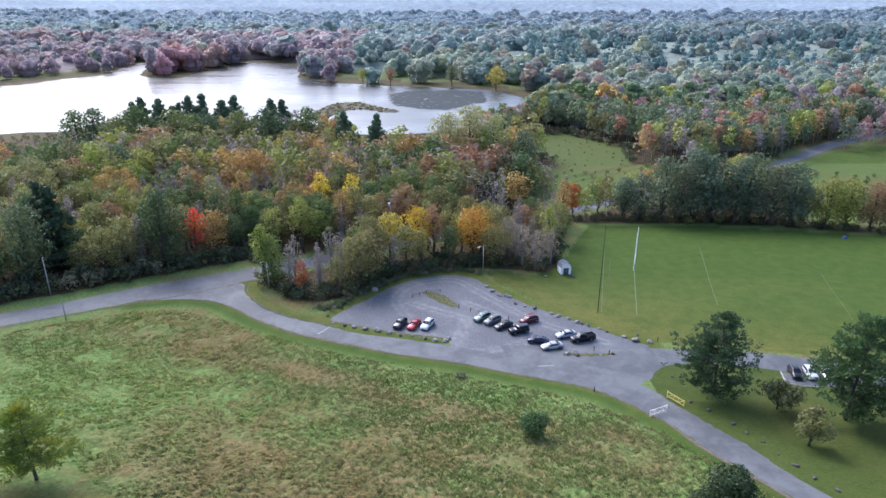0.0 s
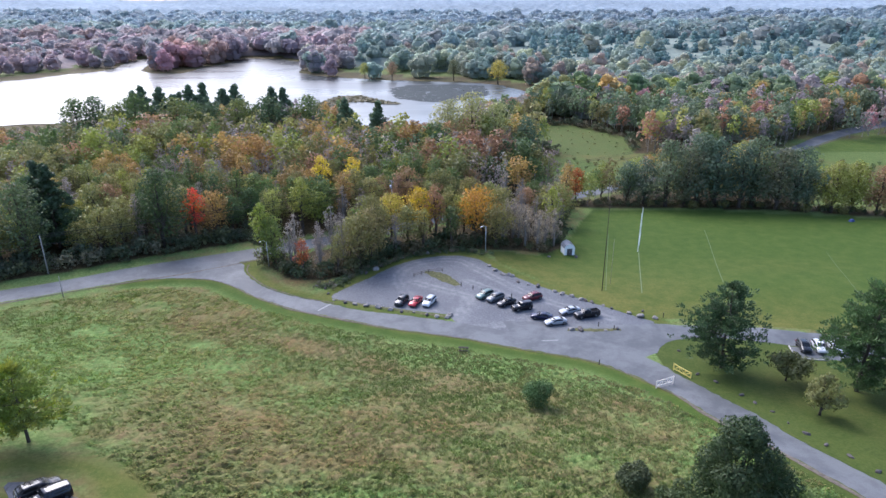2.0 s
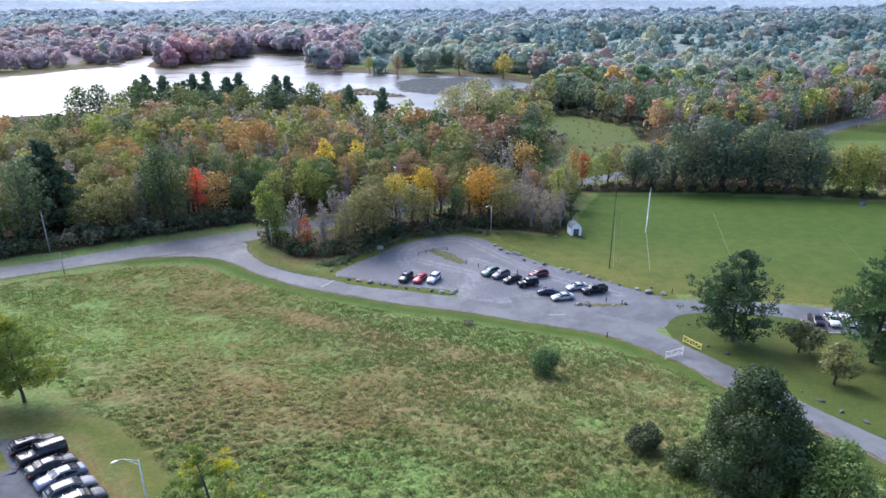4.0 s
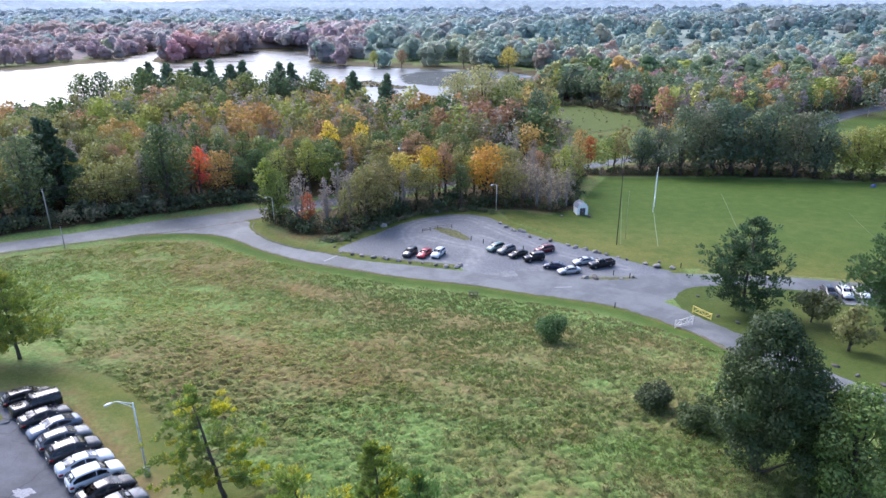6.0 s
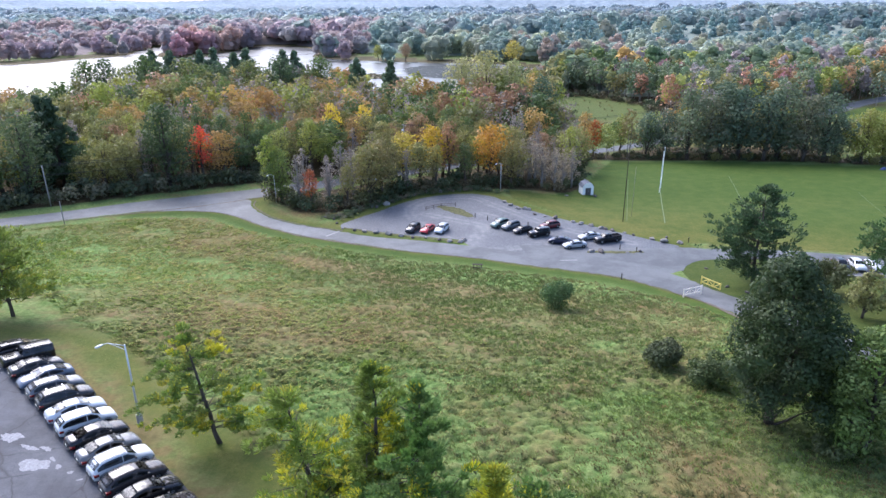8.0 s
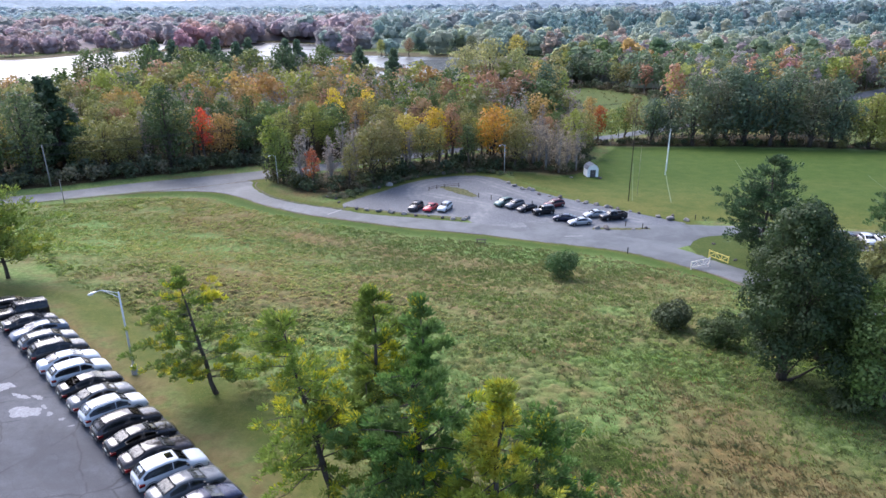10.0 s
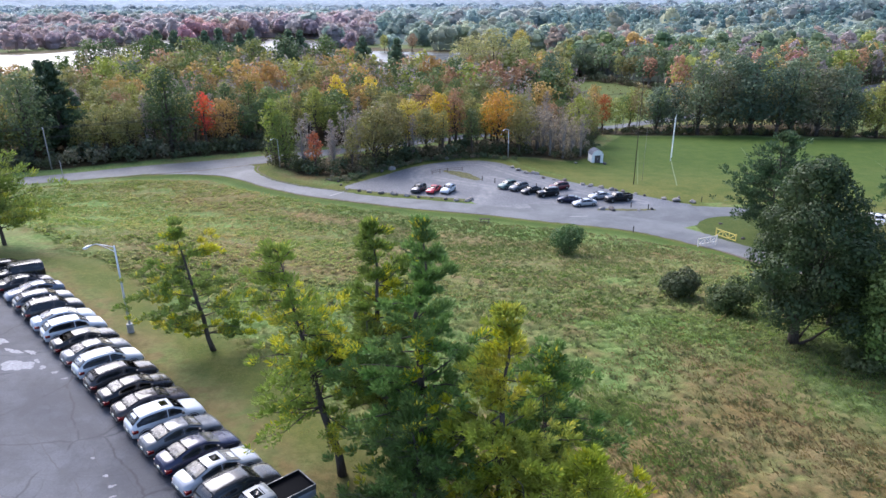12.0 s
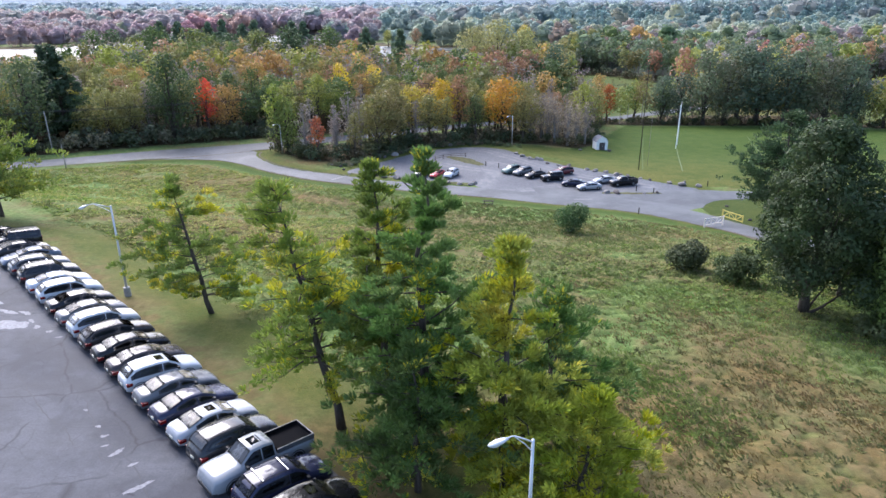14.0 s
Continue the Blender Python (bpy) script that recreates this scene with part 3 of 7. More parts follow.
zone = np.stack([np.clip(mown, 0, 1), np.clip(dry, 0, 1), litter_shade], -1).reshape(-1, 3)
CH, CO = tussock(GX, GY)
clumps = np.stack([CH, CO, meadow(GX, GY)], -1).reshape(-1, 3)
idx = np.arange(GX.size).reshape(GX.shape)
GF = np.stack([idx[:-1, :-1], idx[:-1, 1:], idx[1:, 1:], idx[1:, :-1]], -1).reshape(-1, 4)
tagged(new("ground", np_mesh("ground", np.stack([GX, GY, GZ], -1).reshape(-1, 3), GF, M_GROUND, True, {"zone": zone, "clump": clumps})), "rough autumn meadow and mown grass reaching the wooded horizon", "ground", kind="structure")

# ---- roads, lots and water ----
tagged(ribbon("road", smooth_line(ROAD_FAR, 3), smooth_line(ROAD_NEAR, 3), 260, 6, 0.06, M_ROAD, 0.1, 1), "worn grey asphalt public road between woods", "road")
tagged(ribbon("access_road", smooth_line(LANE_NEAR, 2), smooth_line(LANE_FAR, 2), 180, 8, 0.07, M_ROAD, 0.12, 2), "pale worn asphalt access road with crumbling edges", "road")
tagged(ribbon("side_road", smooth_line(SIDE_FAR, 2), smooth_line(SIDE_NEAR, 2), 90, 8, 0.055, M_ROAD, 0.1, 3), "pale asphalt side road leading behind pines", "road")
gravel = tagged(ribbon("gravel_lot", smooth_line(LOT_FAR, 1.5), smooth_line(LOT_NEAR, 1.5), 100, 70, 0.04, M_GRAVEL, 0.08, 4), "grey gravel parking area edged with boulders", "parking lot")
# pale wheel tracks worn round the lot
gv = np.empty(len(gravel.data.vertices) * 3, dtype=np.float32)
gravel.data.vertices.foreach_get("co", gv)
gv = gv.reshape(-1, 3)
worn = np.zeros(len(gv))
for line, wide in (([(2.0, 123.3), (-4, 132), (-8.7, 139.7), (-12.0, 149.2), (-8.2, 158.0), (2.5, 161.4), (9, 154), (13.7, 147.4), (23.4, 136.0), (36, 127)], 1.0), ([(2.0, 123.3), (4, 131), (5.5, 138), (1, 141), (-8, 147)], 1.3), ([(6, 122), (15, 125), (19, 129), (14, 139), (6, 147)], 0.9)):
    d_ = seg_dist(gv[:, 0], gv[:, 1], smooth_line(line, 2.0))
    worn = np.maximum(worn, np.maximum(np.exp(-((d_ - 0.9) / (0.55 * wide)) ** 2), 0.35 * np.exp(-(d_ / (2.6 * wide)) ** 2)))
ga = gravel.data.color_attributes.new("track", "FLOAT_COLOR", "POINT")
ga.data.foreach_set("color", np.concatenate([np.repeat(worn[:, None], 3, 1), np.ones((len(gv), 1))], 1).astype(np.float32).ravel())
tagged(ribbon("parking_bay", [(68.4, 114.6), (74, 113.4), (81, 111.4)], [(67.8, 109.6), (73, 108.6), (79.5, 107.0)], 20, 8, 0.062, M_ROAD, 0.05, 9), "pale asphalt parking bay beside the side road", "parking bay")
tagged(ribbon("upper_lot", UPPER_LOT_EDGE, [(-50.6, 59.6), (-45.3, 54.3), (-70, 40), (-60, 2), (-50, -10), (-40, -24)], 60, 50, 0.05, M_LOT, 0.05, 5), "grey cracked asphalt parking lot with pale patches", "parking lot")


tagged(ribbon("grass_island", smooth_line([(-5.4, 152.6), (-3.6, 149.2), (-0.5, 146.2), (2.2, 144.2)], 0.8), smooth_line([(-4.6, 153.9), (0.1, 152.8), (3.0, 148.5), (4.3, 145.0)], 0.8), 20, 6, 0.075, M_DRYGRASS, 0.15, 6), "worn grass island in the gravel lot", "grass island")
tagged(ribbon("grass_strip", smooth_line([(-26, 136.3), (-17.6, 132.7), (-8.0, 129.6), (1.0, 126.7)], 1), smooth_line([(-25.6, 137.1), (-17.2, 134.0), (-7.6, 130.8), (1.4, 128.2)], 1), 40, 5, 0.085, M_DRYGRASS, 0.12, 7), "dry grass strip under the boulders", "grass strip")
tagged(ribbon("grass_strip", [(25.5, 120.6), (31, 120.0), (37.2, 120.9)], [(26, 122.6), (31, 122.4), (36.9, 122.3)], 20, 5, 0.085, M_DRYGRASS, 0.12, 8), "dry grass strip between lot and lane", "grass strip")


def flat_sheet(name, outline, z, mat, step, seed=0, jitter=0.0):
    rng = random.Random(seed)
    bm = bmesh.new()
    pts = smooth_line(outline, step, True)
    vs = [bm.verts.new((x + rng.uniform(-jitter, jitter), y + rng.uniform(-jitter, jitter), z)) for x, y in pts]
    f = bm.faces.new(vs)
    f.normal_update()
    if f.normal.z < 0:
        bmesh.ops.reverse_faces(bm, faces=[f])
    bmesh.ops.triangulate(bm, faces=bm.faces)
    me = bpy.data.meshes.new(name)
    bm.to_mesh(me)
    bm.free()
    me.materials.append(mat)
    return tagged(new(name, me), kind="structure")


tagged(flat_sheet("water", LAKE, WATER_Z, M_WATER, 10, 1, 1.5), "still lake mirroring the bright sky", "lake")


# ---- trees ----
def cards(rng, blobs, n, size, squash=0.85, up=0.25, inner=0.7, loose=0.55):
    """n leafy sprays, each a bent kite, spread over the skins of round clumps (x, y, z, r)."""
    B = np.array(blobs, dtype=float)
    w = B[:, 3] ** 2
    k = rng.choice(len(B), n, p=w / w.sum())
    d = rng.normal(size=(n, 3))
    d[:, 2] += up
    d /= np.linalg.norm(d, axis=1)[:, None]
    r = B[k, 3] * (inner + (1.12 - inner) * rng.random(n) ** 0.7)
    c = B[k, :3] + d * r[:, None] * np.array([1, 1, squash])
    nrm = d + rng.normal(0, loose, (n, 3))
    nrm /= np.linalg.norm(nrm, axis=1)[:, None]
    a = np.cross(nrm, rng.normal(size=(n, 3)))
    a /= np.linalg.norm(a, axis=1)[:, None]
    b = np.cross(nrm, a)
    s = size * rng.uniform(0.6, 1.35, n)[:, None]
    e = rng.uniform(0.45, 0.8, n)[:, None]
    q = np.stack([c - a * s, c - b * s * e + nrm * s * 0.2, c + a * s * 0.9, c + b * s * e + nrm * s * 0.2], 1)
    return q


def dome(rng, x, y, z, r, squash=0.8):
    """The upper skin of one leafy clump as loose facets: (n, 4, 3)."""
    out = []
    for ax in range(3):
        for sgn in (-1, 1):
            for u in (-1, 0):
                for v in (-1, 0):
                    q = np.zeros((4, 3))
                    q[:, ax] = sgn
                    q[:, (ax + 1) % 3] = np.array([u, u + 1, u + 1, u])
                    q[:, (ax + 2) % 3] = np.array([v, v, v + 1, v + 1])
                    q /= np.linalg.norm(q, axis=1)[:, None]
                    if q[:, 2].mean() > -0.45:
                        out.append(q * rng.uniform(0.86, 1.12) + rng.normal(0, 0.07, (4, 3)))
    return np.array(out) * np.array((r, r, r * squash)) + np.array((x, y, z))


def quads(Q):
    n = len(Q)
    return Q.reshape(-1, 3), np.arange(4 * n).reshape(n, 4)


def bent(rng, a, b, wob, n=4):
    a, b = np.array(a, dtype=float), np.array(b, dtype=float)
    t = np.linspace(0, 1, n)[:, None]
    p = a * (1 - t) + b * t
    p[1:-1] += rng.normal(0, wob, (n - 2, 3))
    return [tuple(v) for v in p]


def broadleaf(seed, high, wide, bole, n, size, clumps, sparse=0.0, lean=0.0, flat_top=0.0, clump=1.0, core=1.0):
    """Trunk mesh and crown quads of a deciduous tree; sparse takes leaves off its inner parts."""
    rng = np.random.default_rng(seed)
    bm = bmesh.new()
    r0 = high * 0.021 + 0.03
    topx, topy = rng.normal(0, lean * high), rng.normal(0, lean * high)
    tr = bent(rng, (0, 0, -0.3), (topx, topy, high * 0.86), high * 0.012, 7)
    tube(bm, tr, [r0 * 1.35, r0, r0 * 0.85, r0 * 0.7, r0 * 0.5, r0 * 0.3, r0 * 0.1], 7)
    blobs = []
    for i in range(clumps):
        u = (i + rng.random()) / clumps
        z = bole + (high - bole) * (0.08 + 0.84 * u)
        env = math.sin(math.pi * min(1, (0.15 + 0.8 * u) ** (0.75 + flat_top))) ** 0.7
        a = i * 2.4 + rng.uniform(-0.5, 0.5)
        rr = wide * 0.5 * env * rng.uniform(0.3, 0.85)
        cx, cy = topx * u + rr * math.cos(a), topy * u + rr * math.sin(a)
        rad = wide * rng.uniform(0.13, 0.23) * (0.6 + 0.5 * env) * clump
        blobs.append((cx, cy, z, rad))
        if i % 2 == 0 or sparse > 0.2:
            s = bole * 0.8 + (z - bole) * 0.5
            j = min(5, max(0, int(s / (high * 0.86) * 6)))
            tube(bm, bent(rng, tr[j], (cx, cy, z + rad * 0.4), 0.12 * rad, 4), [r0 * 0.42, r0 * 0.3, r0 * 0.18, r0 * 0.06], 4, False)
            if sparse > 0.2:
                for q in range(3):
                    e = rng.normal(0, 1, 3)
                    e[2] = abs(e[2]) + 0.6
                    e *= rad * 1.3 / np.linalg.norm(e)
                    tube(bm, [(cx, cy, z), (cx + e[0], cy + e[1], z + e[2])], [r0 * 0.16, r0 * 0.04], 3, False)
    blobs.append((topx, topy, high * 0.9, wide * 0.14))
    if sparse < 0.3 and core:
        for u in (0.3, 0.55, 0.75):
            blobs.append((topx * u, topy * u, bole + (high - bole) * u, wide * {0.3: 0.27, 0.55: 0.32, 0.75: 0.24}[u]))
    return bm, cards(rng, blobs, n, size, inner=0.6 if sparse < 0.3 else 0.3, loose=0.4)


def pine(seed, high, wide, bole, n, size, ragged=0.35, tiers=13, tuft=None, limbs=(4, 7), tilt=0.02, tip_at=None, slim=0.36, taper=0.7):
    """White pine: whorls of long level limbs carrying tufted plates of needles, tops tilted up."""
    rng = np.random.default_rng(seed)
    tuft = tuft or wide * 0.08
    bm = bmesh.new()
    r0 = high * 0.014 + 0.04
    lean_to = tip_at or (rng.normal(0, tilt * high), rng.normal(0, tilt * high))
    tr = bent(rng, (0, 0, -0.3), (*lean_to, high * 0.97), high * 0.009, 8)
    tube(bm, tr, [r0 * 1.3, r0, r0 * 0.9, r0 * 0.75, r0 * 0.6, r0 * 0.42, r0 * 0.25, r0 * 0.06], 8)
    T = np.array(tr)
    cen, axis, lens = [], [], []
    for i in range(tiers):
        u = min(1.0, (i + rng.uniform(-0.3, 0.3)) / (tiers - 1))
        u = max(0.0, u)
        z = bole + (high * 0.97 - bole) * u
        base = np.array([np.interp(z, T[:, 2], T[:, 0]), np.interp(z, T[:, 2], T[:, 1]), z])
        env = (1 - u) ** taper * (0.5 + 0.5 * min(1, u * 3)) + 0.08
        for k in range(int(rng.integers(*limbs))):
            a = rng.uniform(0, 2 * math.pi)
            L = wide * 0.5 * env * rng.uniform(1 - ragged * 1.5, 1 + ragged * 0.8)
            rise = L * rng.uniform(-0.05, 0.4) + (0.35 if u > 0.75 else 0.0)
            tip = base + np.array([math.cos(a) * L, math.sin(a) * L, rise])
            limb = bent(rng, base, tip, 0.04 * L, 4)
            tube(bm, limb, [r0 * 0.3 * (1 - 0.6 * u), r0 * 0.22 * (1 - 0.6 * u), r0 * 0.13, r0 * 0.04], 4, False)
            m = max(2, int(L / (tuft * 0.95)))
            for j in range(m):
                t = 0.3 + 0.72 * (j + rng.random()) / m
                off = rng.normal(0, 0.13 * L * t + tuft * 0.3, 3) * np.array([1, 1, 0.35])
                cen.append(base + (tip - base) * t + off)
                axis.append((tip - base) / max(L, 0.1) + np.array([0, 0, 0.3]))
                lens.append(tuft * rng.uniform(0.65, 1.25))
    cen, axis, lens = np.array(cen), np.array(axis), np.array(lens)
    w = lens ** 2
    k = rng.choice(len(cen), n, p=w / w.sum())
    d = rng.normal(size=(n, 3))
    d /= np.linalg.norm(d, axis=1)[:, None]
    c = cen[k] + d * (lens[k] * rng.random(n) ** 0.4)[:, None] * np.array([1, 1, 0.62])
    long = axis[k] * 0.6 + d * 0.8 + np.array([0, 0, 0.35])
    long /= np.linalg.norm(long, axis=1)[:, None]
    side = np.cross(long, rng.normal(size=(n, 3)))
    side /= np.linalg.norm(side, axis=1)[:, None]
    s = size * rng.uniform(0.6, 1.4, n)[:, None]
    Q = np.stack([c - long * s * 0.7, c + side * s * slim, c + long * s, c - side * s * slim], 1)
    return bm, Q


def conifer(seed, high, wide, n, size):
    """A dense pine seen from afar: ragged tiers of foliage drawn in towards a pointed top."""
    rng = np.random.default_rng(seed)
    bm = bmesh.new()
    tube(bm, bent(rng, (0, 0, -0.3), (0, 0, high * 0.95), 0.08, 5), [0.34, 0.3, 0.22, 0.13, 0.03], 7)
    blobs = [(0, 0, high * 0.96, wide * 0.06)]
    for i in range(11):
        u = (i + 0.5) / 11
        env = wide * 0.5 * (1 - u) ** 0.75
        for k in range(12):
            q = rng.uniform(0, 2 * math.pi)
            r = env * rng.uniform(0.2, 1.1)
            rad = wide * rng.uniform(0.07, 0.115) * (1.15 - 0.7 * u)
            z = high * (0.12 + 0.84 * u) + rng.normal(0, 0.35)
            blobs.append((r * math.cos(q), r * math.sin(q), z, rad))
            tube(bm, [(0, 0, z - 0.2), (r * math.cos(q), r * math.sin(q), z)], [0.07, 0.02], 4, False)
    return bm, cards(rng, blobs, n, size, 0.65, 0.4, 0.5)


def shrub(seed, wide, high, n, size):
    rng = np.random.default_rng(seed)
    bm = bmesh.new()
    blobs = []
    for i in range(9):
        a = i * 2.4
        r = wide * 0.32 * rng.random() ** 0.5
        z = high * rng.uniform(0.28, 0.72)
        blobs.append((r * math.cos(a), r * math.sin(a), z, min(wide, high) * rng.uniform(0.22, 0.32)))
        tube(bm, bent(rng, (0, 0, -0.2), blobs[-1][:3], 0.08, 3), [0.06, 0.04, 0.015], 4, False)
    return bm, cards(rng, blobs, n, size, 1.0)


PROTO = {}


def proto(key, made, bark=None, leaf=None):
    bm, Q = made
    V, F = quads(Q)
    PROTO[key] = (bm_mesh("trunk", bm, bark or M_BARK, True), np_mesh("crown", V, F, leaf or M_LEAF))


def plant(key, x, y, tint, scale=1.0, rot=0.0, label="", name="tree", category="tree", group="", wide=1.0):
    root = thing(name, x, y, hz(x, y), rot, label, category, group)
    root.scale = (scale * wide, scale * wide, scale)
    t, c = PROTO[key]
    child("trunk", t, root)
    crown = child("crown", c, root)
    crown.color = (*tint, 1)
    return root


GREEN, DARK, OLIVE, LIME = (0.1, 0.135, 0.045), (0.075, 0.11, 0.045), (0.19, 0.18, 0.065), (0.23, 0.24, 0.06)
YELLOW, RUST = (0.6, 0.46, 0.07), (0.27, 0.165, 0.09)
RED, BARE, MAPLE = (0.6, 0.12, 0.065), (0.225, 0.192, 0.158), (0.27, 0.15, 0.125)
TAN = (0.31, 0.21, 0.075)

for i in range(5):
    proto("broad%d" % i, broadleaf(20 + i, 13.5, 10.0 + 0.6 * (i % 3), 3.2, 1500, 0.31, 20, flat_top=0.2))
for i in range(3):
    proto("tall%d" % i, broadleaf(40 + i, 15, 6.4, 4.0, 850, 0.28, 14, 0.1, 0.02))
for i in range(3):
    proto("bare%d" % i, broadleaf(50 + i, 14, 5.8, 1.5, 520, 0.2, 14, 0.5, 0.02), M_PALEBARK)
for i in range(2):
    proto("grand%d" % i, broadleaf(80 + i, 14, 9.4, 1.4, 2400, 0.25, 24, flat_top=0.1))
for i in range(3):
    proto("shorepine%d" % i, conifer(66 + i, 17, 10.5, 5200, 0.42), None, M_NEEDLE)
for i in range(2):
    proto("shrub%d" % i, shrub(70 + i, 4.5, 3.2, 260, 0.36))

MIX = [(OLIVE, 0.25, "olive-green"), (LIME, 0.13, "yellow-green"), (BARE, 0.26, "half-bare grey-brown"), (RUST, 0.06, "rust-brown"), (GREEN, 0.15, "green"), (TAN, 0.1, "tan autumn"), (DARK, 0.05, "dark green")]
MIX_P = np.cumsum([m[1] for m in MIX]) / sum(m[1] for m in MIX)


def pick(u):
    return MIX[int(np.searchsorted(MIX_P, u))]


def alike(x, y, u):
    """Neighbours share a colour more often than not."""
    q = math.sin(math.floor(x / 13.0 + 0.4 * math.sin(y / 17.0)) * 127.1 + math.floor(y / 19.0) * 311.7) * 43758.5
    q -= math.floor(q)
    return q if (u * 7.31) % 1.0 < 0.55 else u


# single trees of note at the woods' edge, with their autumn colours
NOTED = [
    ("grand1", -45.0, 158.8, (0.15, 0.19, 0.05), 0.98, "bright green maple at the road corner"),
    ("tall0", -47.6, 160.2, (0.2, 0.24, 0.05), 1.15, "yellow-green tree at the road corner"),
    ("tall1", -35.4, 150.2, (0.3, 0.1, 0.05), 0.7, "rust-orange young maple at the woods' edge"),
    ("tall2", -27.0, 152.0, OLIVE, 0.75, "olive young tree at the woods' edge"),
    ("broad3", -15.6, 177.0, (0.43, 0.35, 0.08), 1.08, "bright yellow tree in the woods"),
    ("broad4", -7.1, 178.5, (0.46, 0.32, 0.05), 1.15, "bright yellow tree in the woods"),
    ("broad1", 8.9, 176.2, (0.47, 0.26, 0.06), 1.2, "golden-orange maple above the gravel lot"),
    ("grand0", -78, 169.5, (0.06, 0.088, 0.034), 1.62, "dark green broad oak at the woods' edge"),
    ("tall1", -71, 175, RED, 1.08, "scarlet maple beside the dark oak"),
    ("grand1", -107, 155, (0.1, 0.13, 0.058), 1.6, "large green tree beside the road"),
    ("shorepine1", -105, 166, (0.055, 0.082, 0.042), 1.42, "dense dark pine beside the road"),
    ("shorepine2", -111, 171, (0.06, 0.088, 0.045), 1.4, "dense dark pine beside the road"),
    ("tall0", -41, 212, YELLOW, 1.2, "slim bright yellow tree in the woods"),
    ("tall1", -31, 213, YELLOW, 1.15, "slim bright yellow tree in the woods"),
    ("broad0", 48, 231, (0.34, 0.11, 0.035), 0.98, "orange maple beside the playing field"),
    ("broad1", 59, 236, LIME, 1.05, "yellow-green tree beside the playing field"),
    ("grand0", 1, 283, (0.33, 0.32, 0.14), 2.15, "tall pale yellow-green tree beside the lake"),
    ("grand1", 12, 286, (0.34, 0.33, 0.14), 2.4, "tall pale yellow-green tree beside the lake"),
    ("grand0", 22, 283, (0.3, 0.31, 0.13), 2.1, "tall pale yellow-green tree beside the lake"),
    ("grand1", 35, 281, (0.09, 0.13, 0.075), 1.8, "rounded dark green tree beside the marsh"),
    ("broad2", 47, 590, (0.45, 0.38, 0.1), 1.6, "pale yellow tree on the far shore"),
    ("broad3", -75, 625, (0.32, 0.32, 0.09), 1.1, "yellow-green tree on the far shore"),
    ("broad1", -48, 612, (0.3, 0.2, 0.12), 1.2, "rusty tree on the far shore"),
    ("broad0", 8, 606, (0.16, 0.17, 0.09), 1.4, "olive tree on the far shore"),
    ("broad2", 30, 196, OLIVE, 0.75, "olive tree in the woods"),
    ("shorepine0", -29, 286, (0.12, 0.165, 0.09), 1.7, "tall dark pine above the autumn woods"),
    ("shorepine1", -44, 290, (0.12, 0.165, 0.09), 1.75, "tall dark pine above the autumn woods"),
]
for key, x, y, c, s, lab in NOTED:
    plant(key, x, y, c, s, (x * 37) % 360, lab)
# a stand of tall pines on the lake's near shore, broad green trees before them
for i in range(22):
    x, y = -150 + 3.6 * i + 1.6 * math.sin(i * 5.3), 318 + 8 * math.sin(i * 2.9)
    tall = 1.7 + 0.2 * math.sin(i * 3.7) - (0.5 if i in (16, 17) else 0.0)
    plant("shorepine%d" % (i % 3), x, y, (0.12, 0.165, 0.095), tall, i * 77, "tall dark pine on the lake shore", "pine", "pine tree", "lake-shore pines", 1.0)
for i in range(13):
    x, y = -168 + 9.0 * i + 2.5 * math.sin(i * 4.1), 298 + 5 * math.sin(i * 2.3)
    plant("grand%d" % (i % 2), x, y, ((0.1, 0.14, 0.05), (0.075, 0.11, 0.05), (0.16, 0.18, 0.06))[i % 3], 1.95 + 0.2 * math.sin(i * 2.7), i * 57, "broad green tree before the lake-shore pines", group="lake-shore trees", wide=1.15)
# pale half-bare aspens behind the shed
rng = np.random.default_rng(5)
for i in range(13):
    plant("bare%d" % (i % 3), 16 + 1.35 * i + rng.uniform(-0.8, 0.8), 171.5 + rng.uniform(0, 9), (0.36, 0.295, 0.2), rng.uniform(0.72, 0.95), rng.uniform(0, 360), "pale half-bare aspen beside the field", group="aspens")
# the dark wall of trees at the far side of the field
for i in range(20):
    x = 67 + 6.2 * i + rng.uniform(-1, 1)
    y = np.interp(x, WOOD_EDGE_X, WOOD_EDGE_Y) + rng.uniform(2, 7)
    tall = 1.75 if 74 < x < 128 else 1.25
    # the row's greens include painted haze, lifted and blued
    c = [(0.1, 0.138, 0.085), (0.09, 0.125, 0.08), (0.125, 0.155, 0.085), (0.15, 0.155, 0.09), (0.105, 0.14, 0.085)][i % 5] if x < 130 else pick(rng.random())[0]
    plant("grand%d" % (i % 2), x, float(y), c, tall * rng.uniform(0.82, 1.1), rng.uniform(0, 360), "dark green tree in the row beyond the field", group="field-side tree row", wide=rng.uniform(0.95, 1.2))
    if i % 2:
        plant("shrub%d" % (i % 2), x + 2, float(y) - 3.2, OLIVE, rng.uniform(0.7, 1.1), i * 50, "undergrowth bush below the tree row", "bush", "bush")

# woods near the road, tree by tree, then the wider woods as one mass
near_rng = np.random.default_rng(11)
grid = {}


def free(x, y, d):
    g = (int(x // 6), int(y // 6))
    for i in range(-1, 2):
        for j in range(-1, 2):
            for (a, b) in grid.get((g[0] + i, g[1] + j), ()):
                if (a - x) ** 2 + (b - y) ** 2 < d * d:
                    return False
    grid.setdefault(g, []).append((x, y))
    return True


for n in NOTED:
    free(n[1], n[2], 0.1)
N_TRY = 26000
tx = near_rng.uniform(-1, 1, N_TRY)
ty = 145 + (430 - 145) * near_rng.random(N_TRY) ** 1.15
tx = tx * (ty * 0.74 + 25)
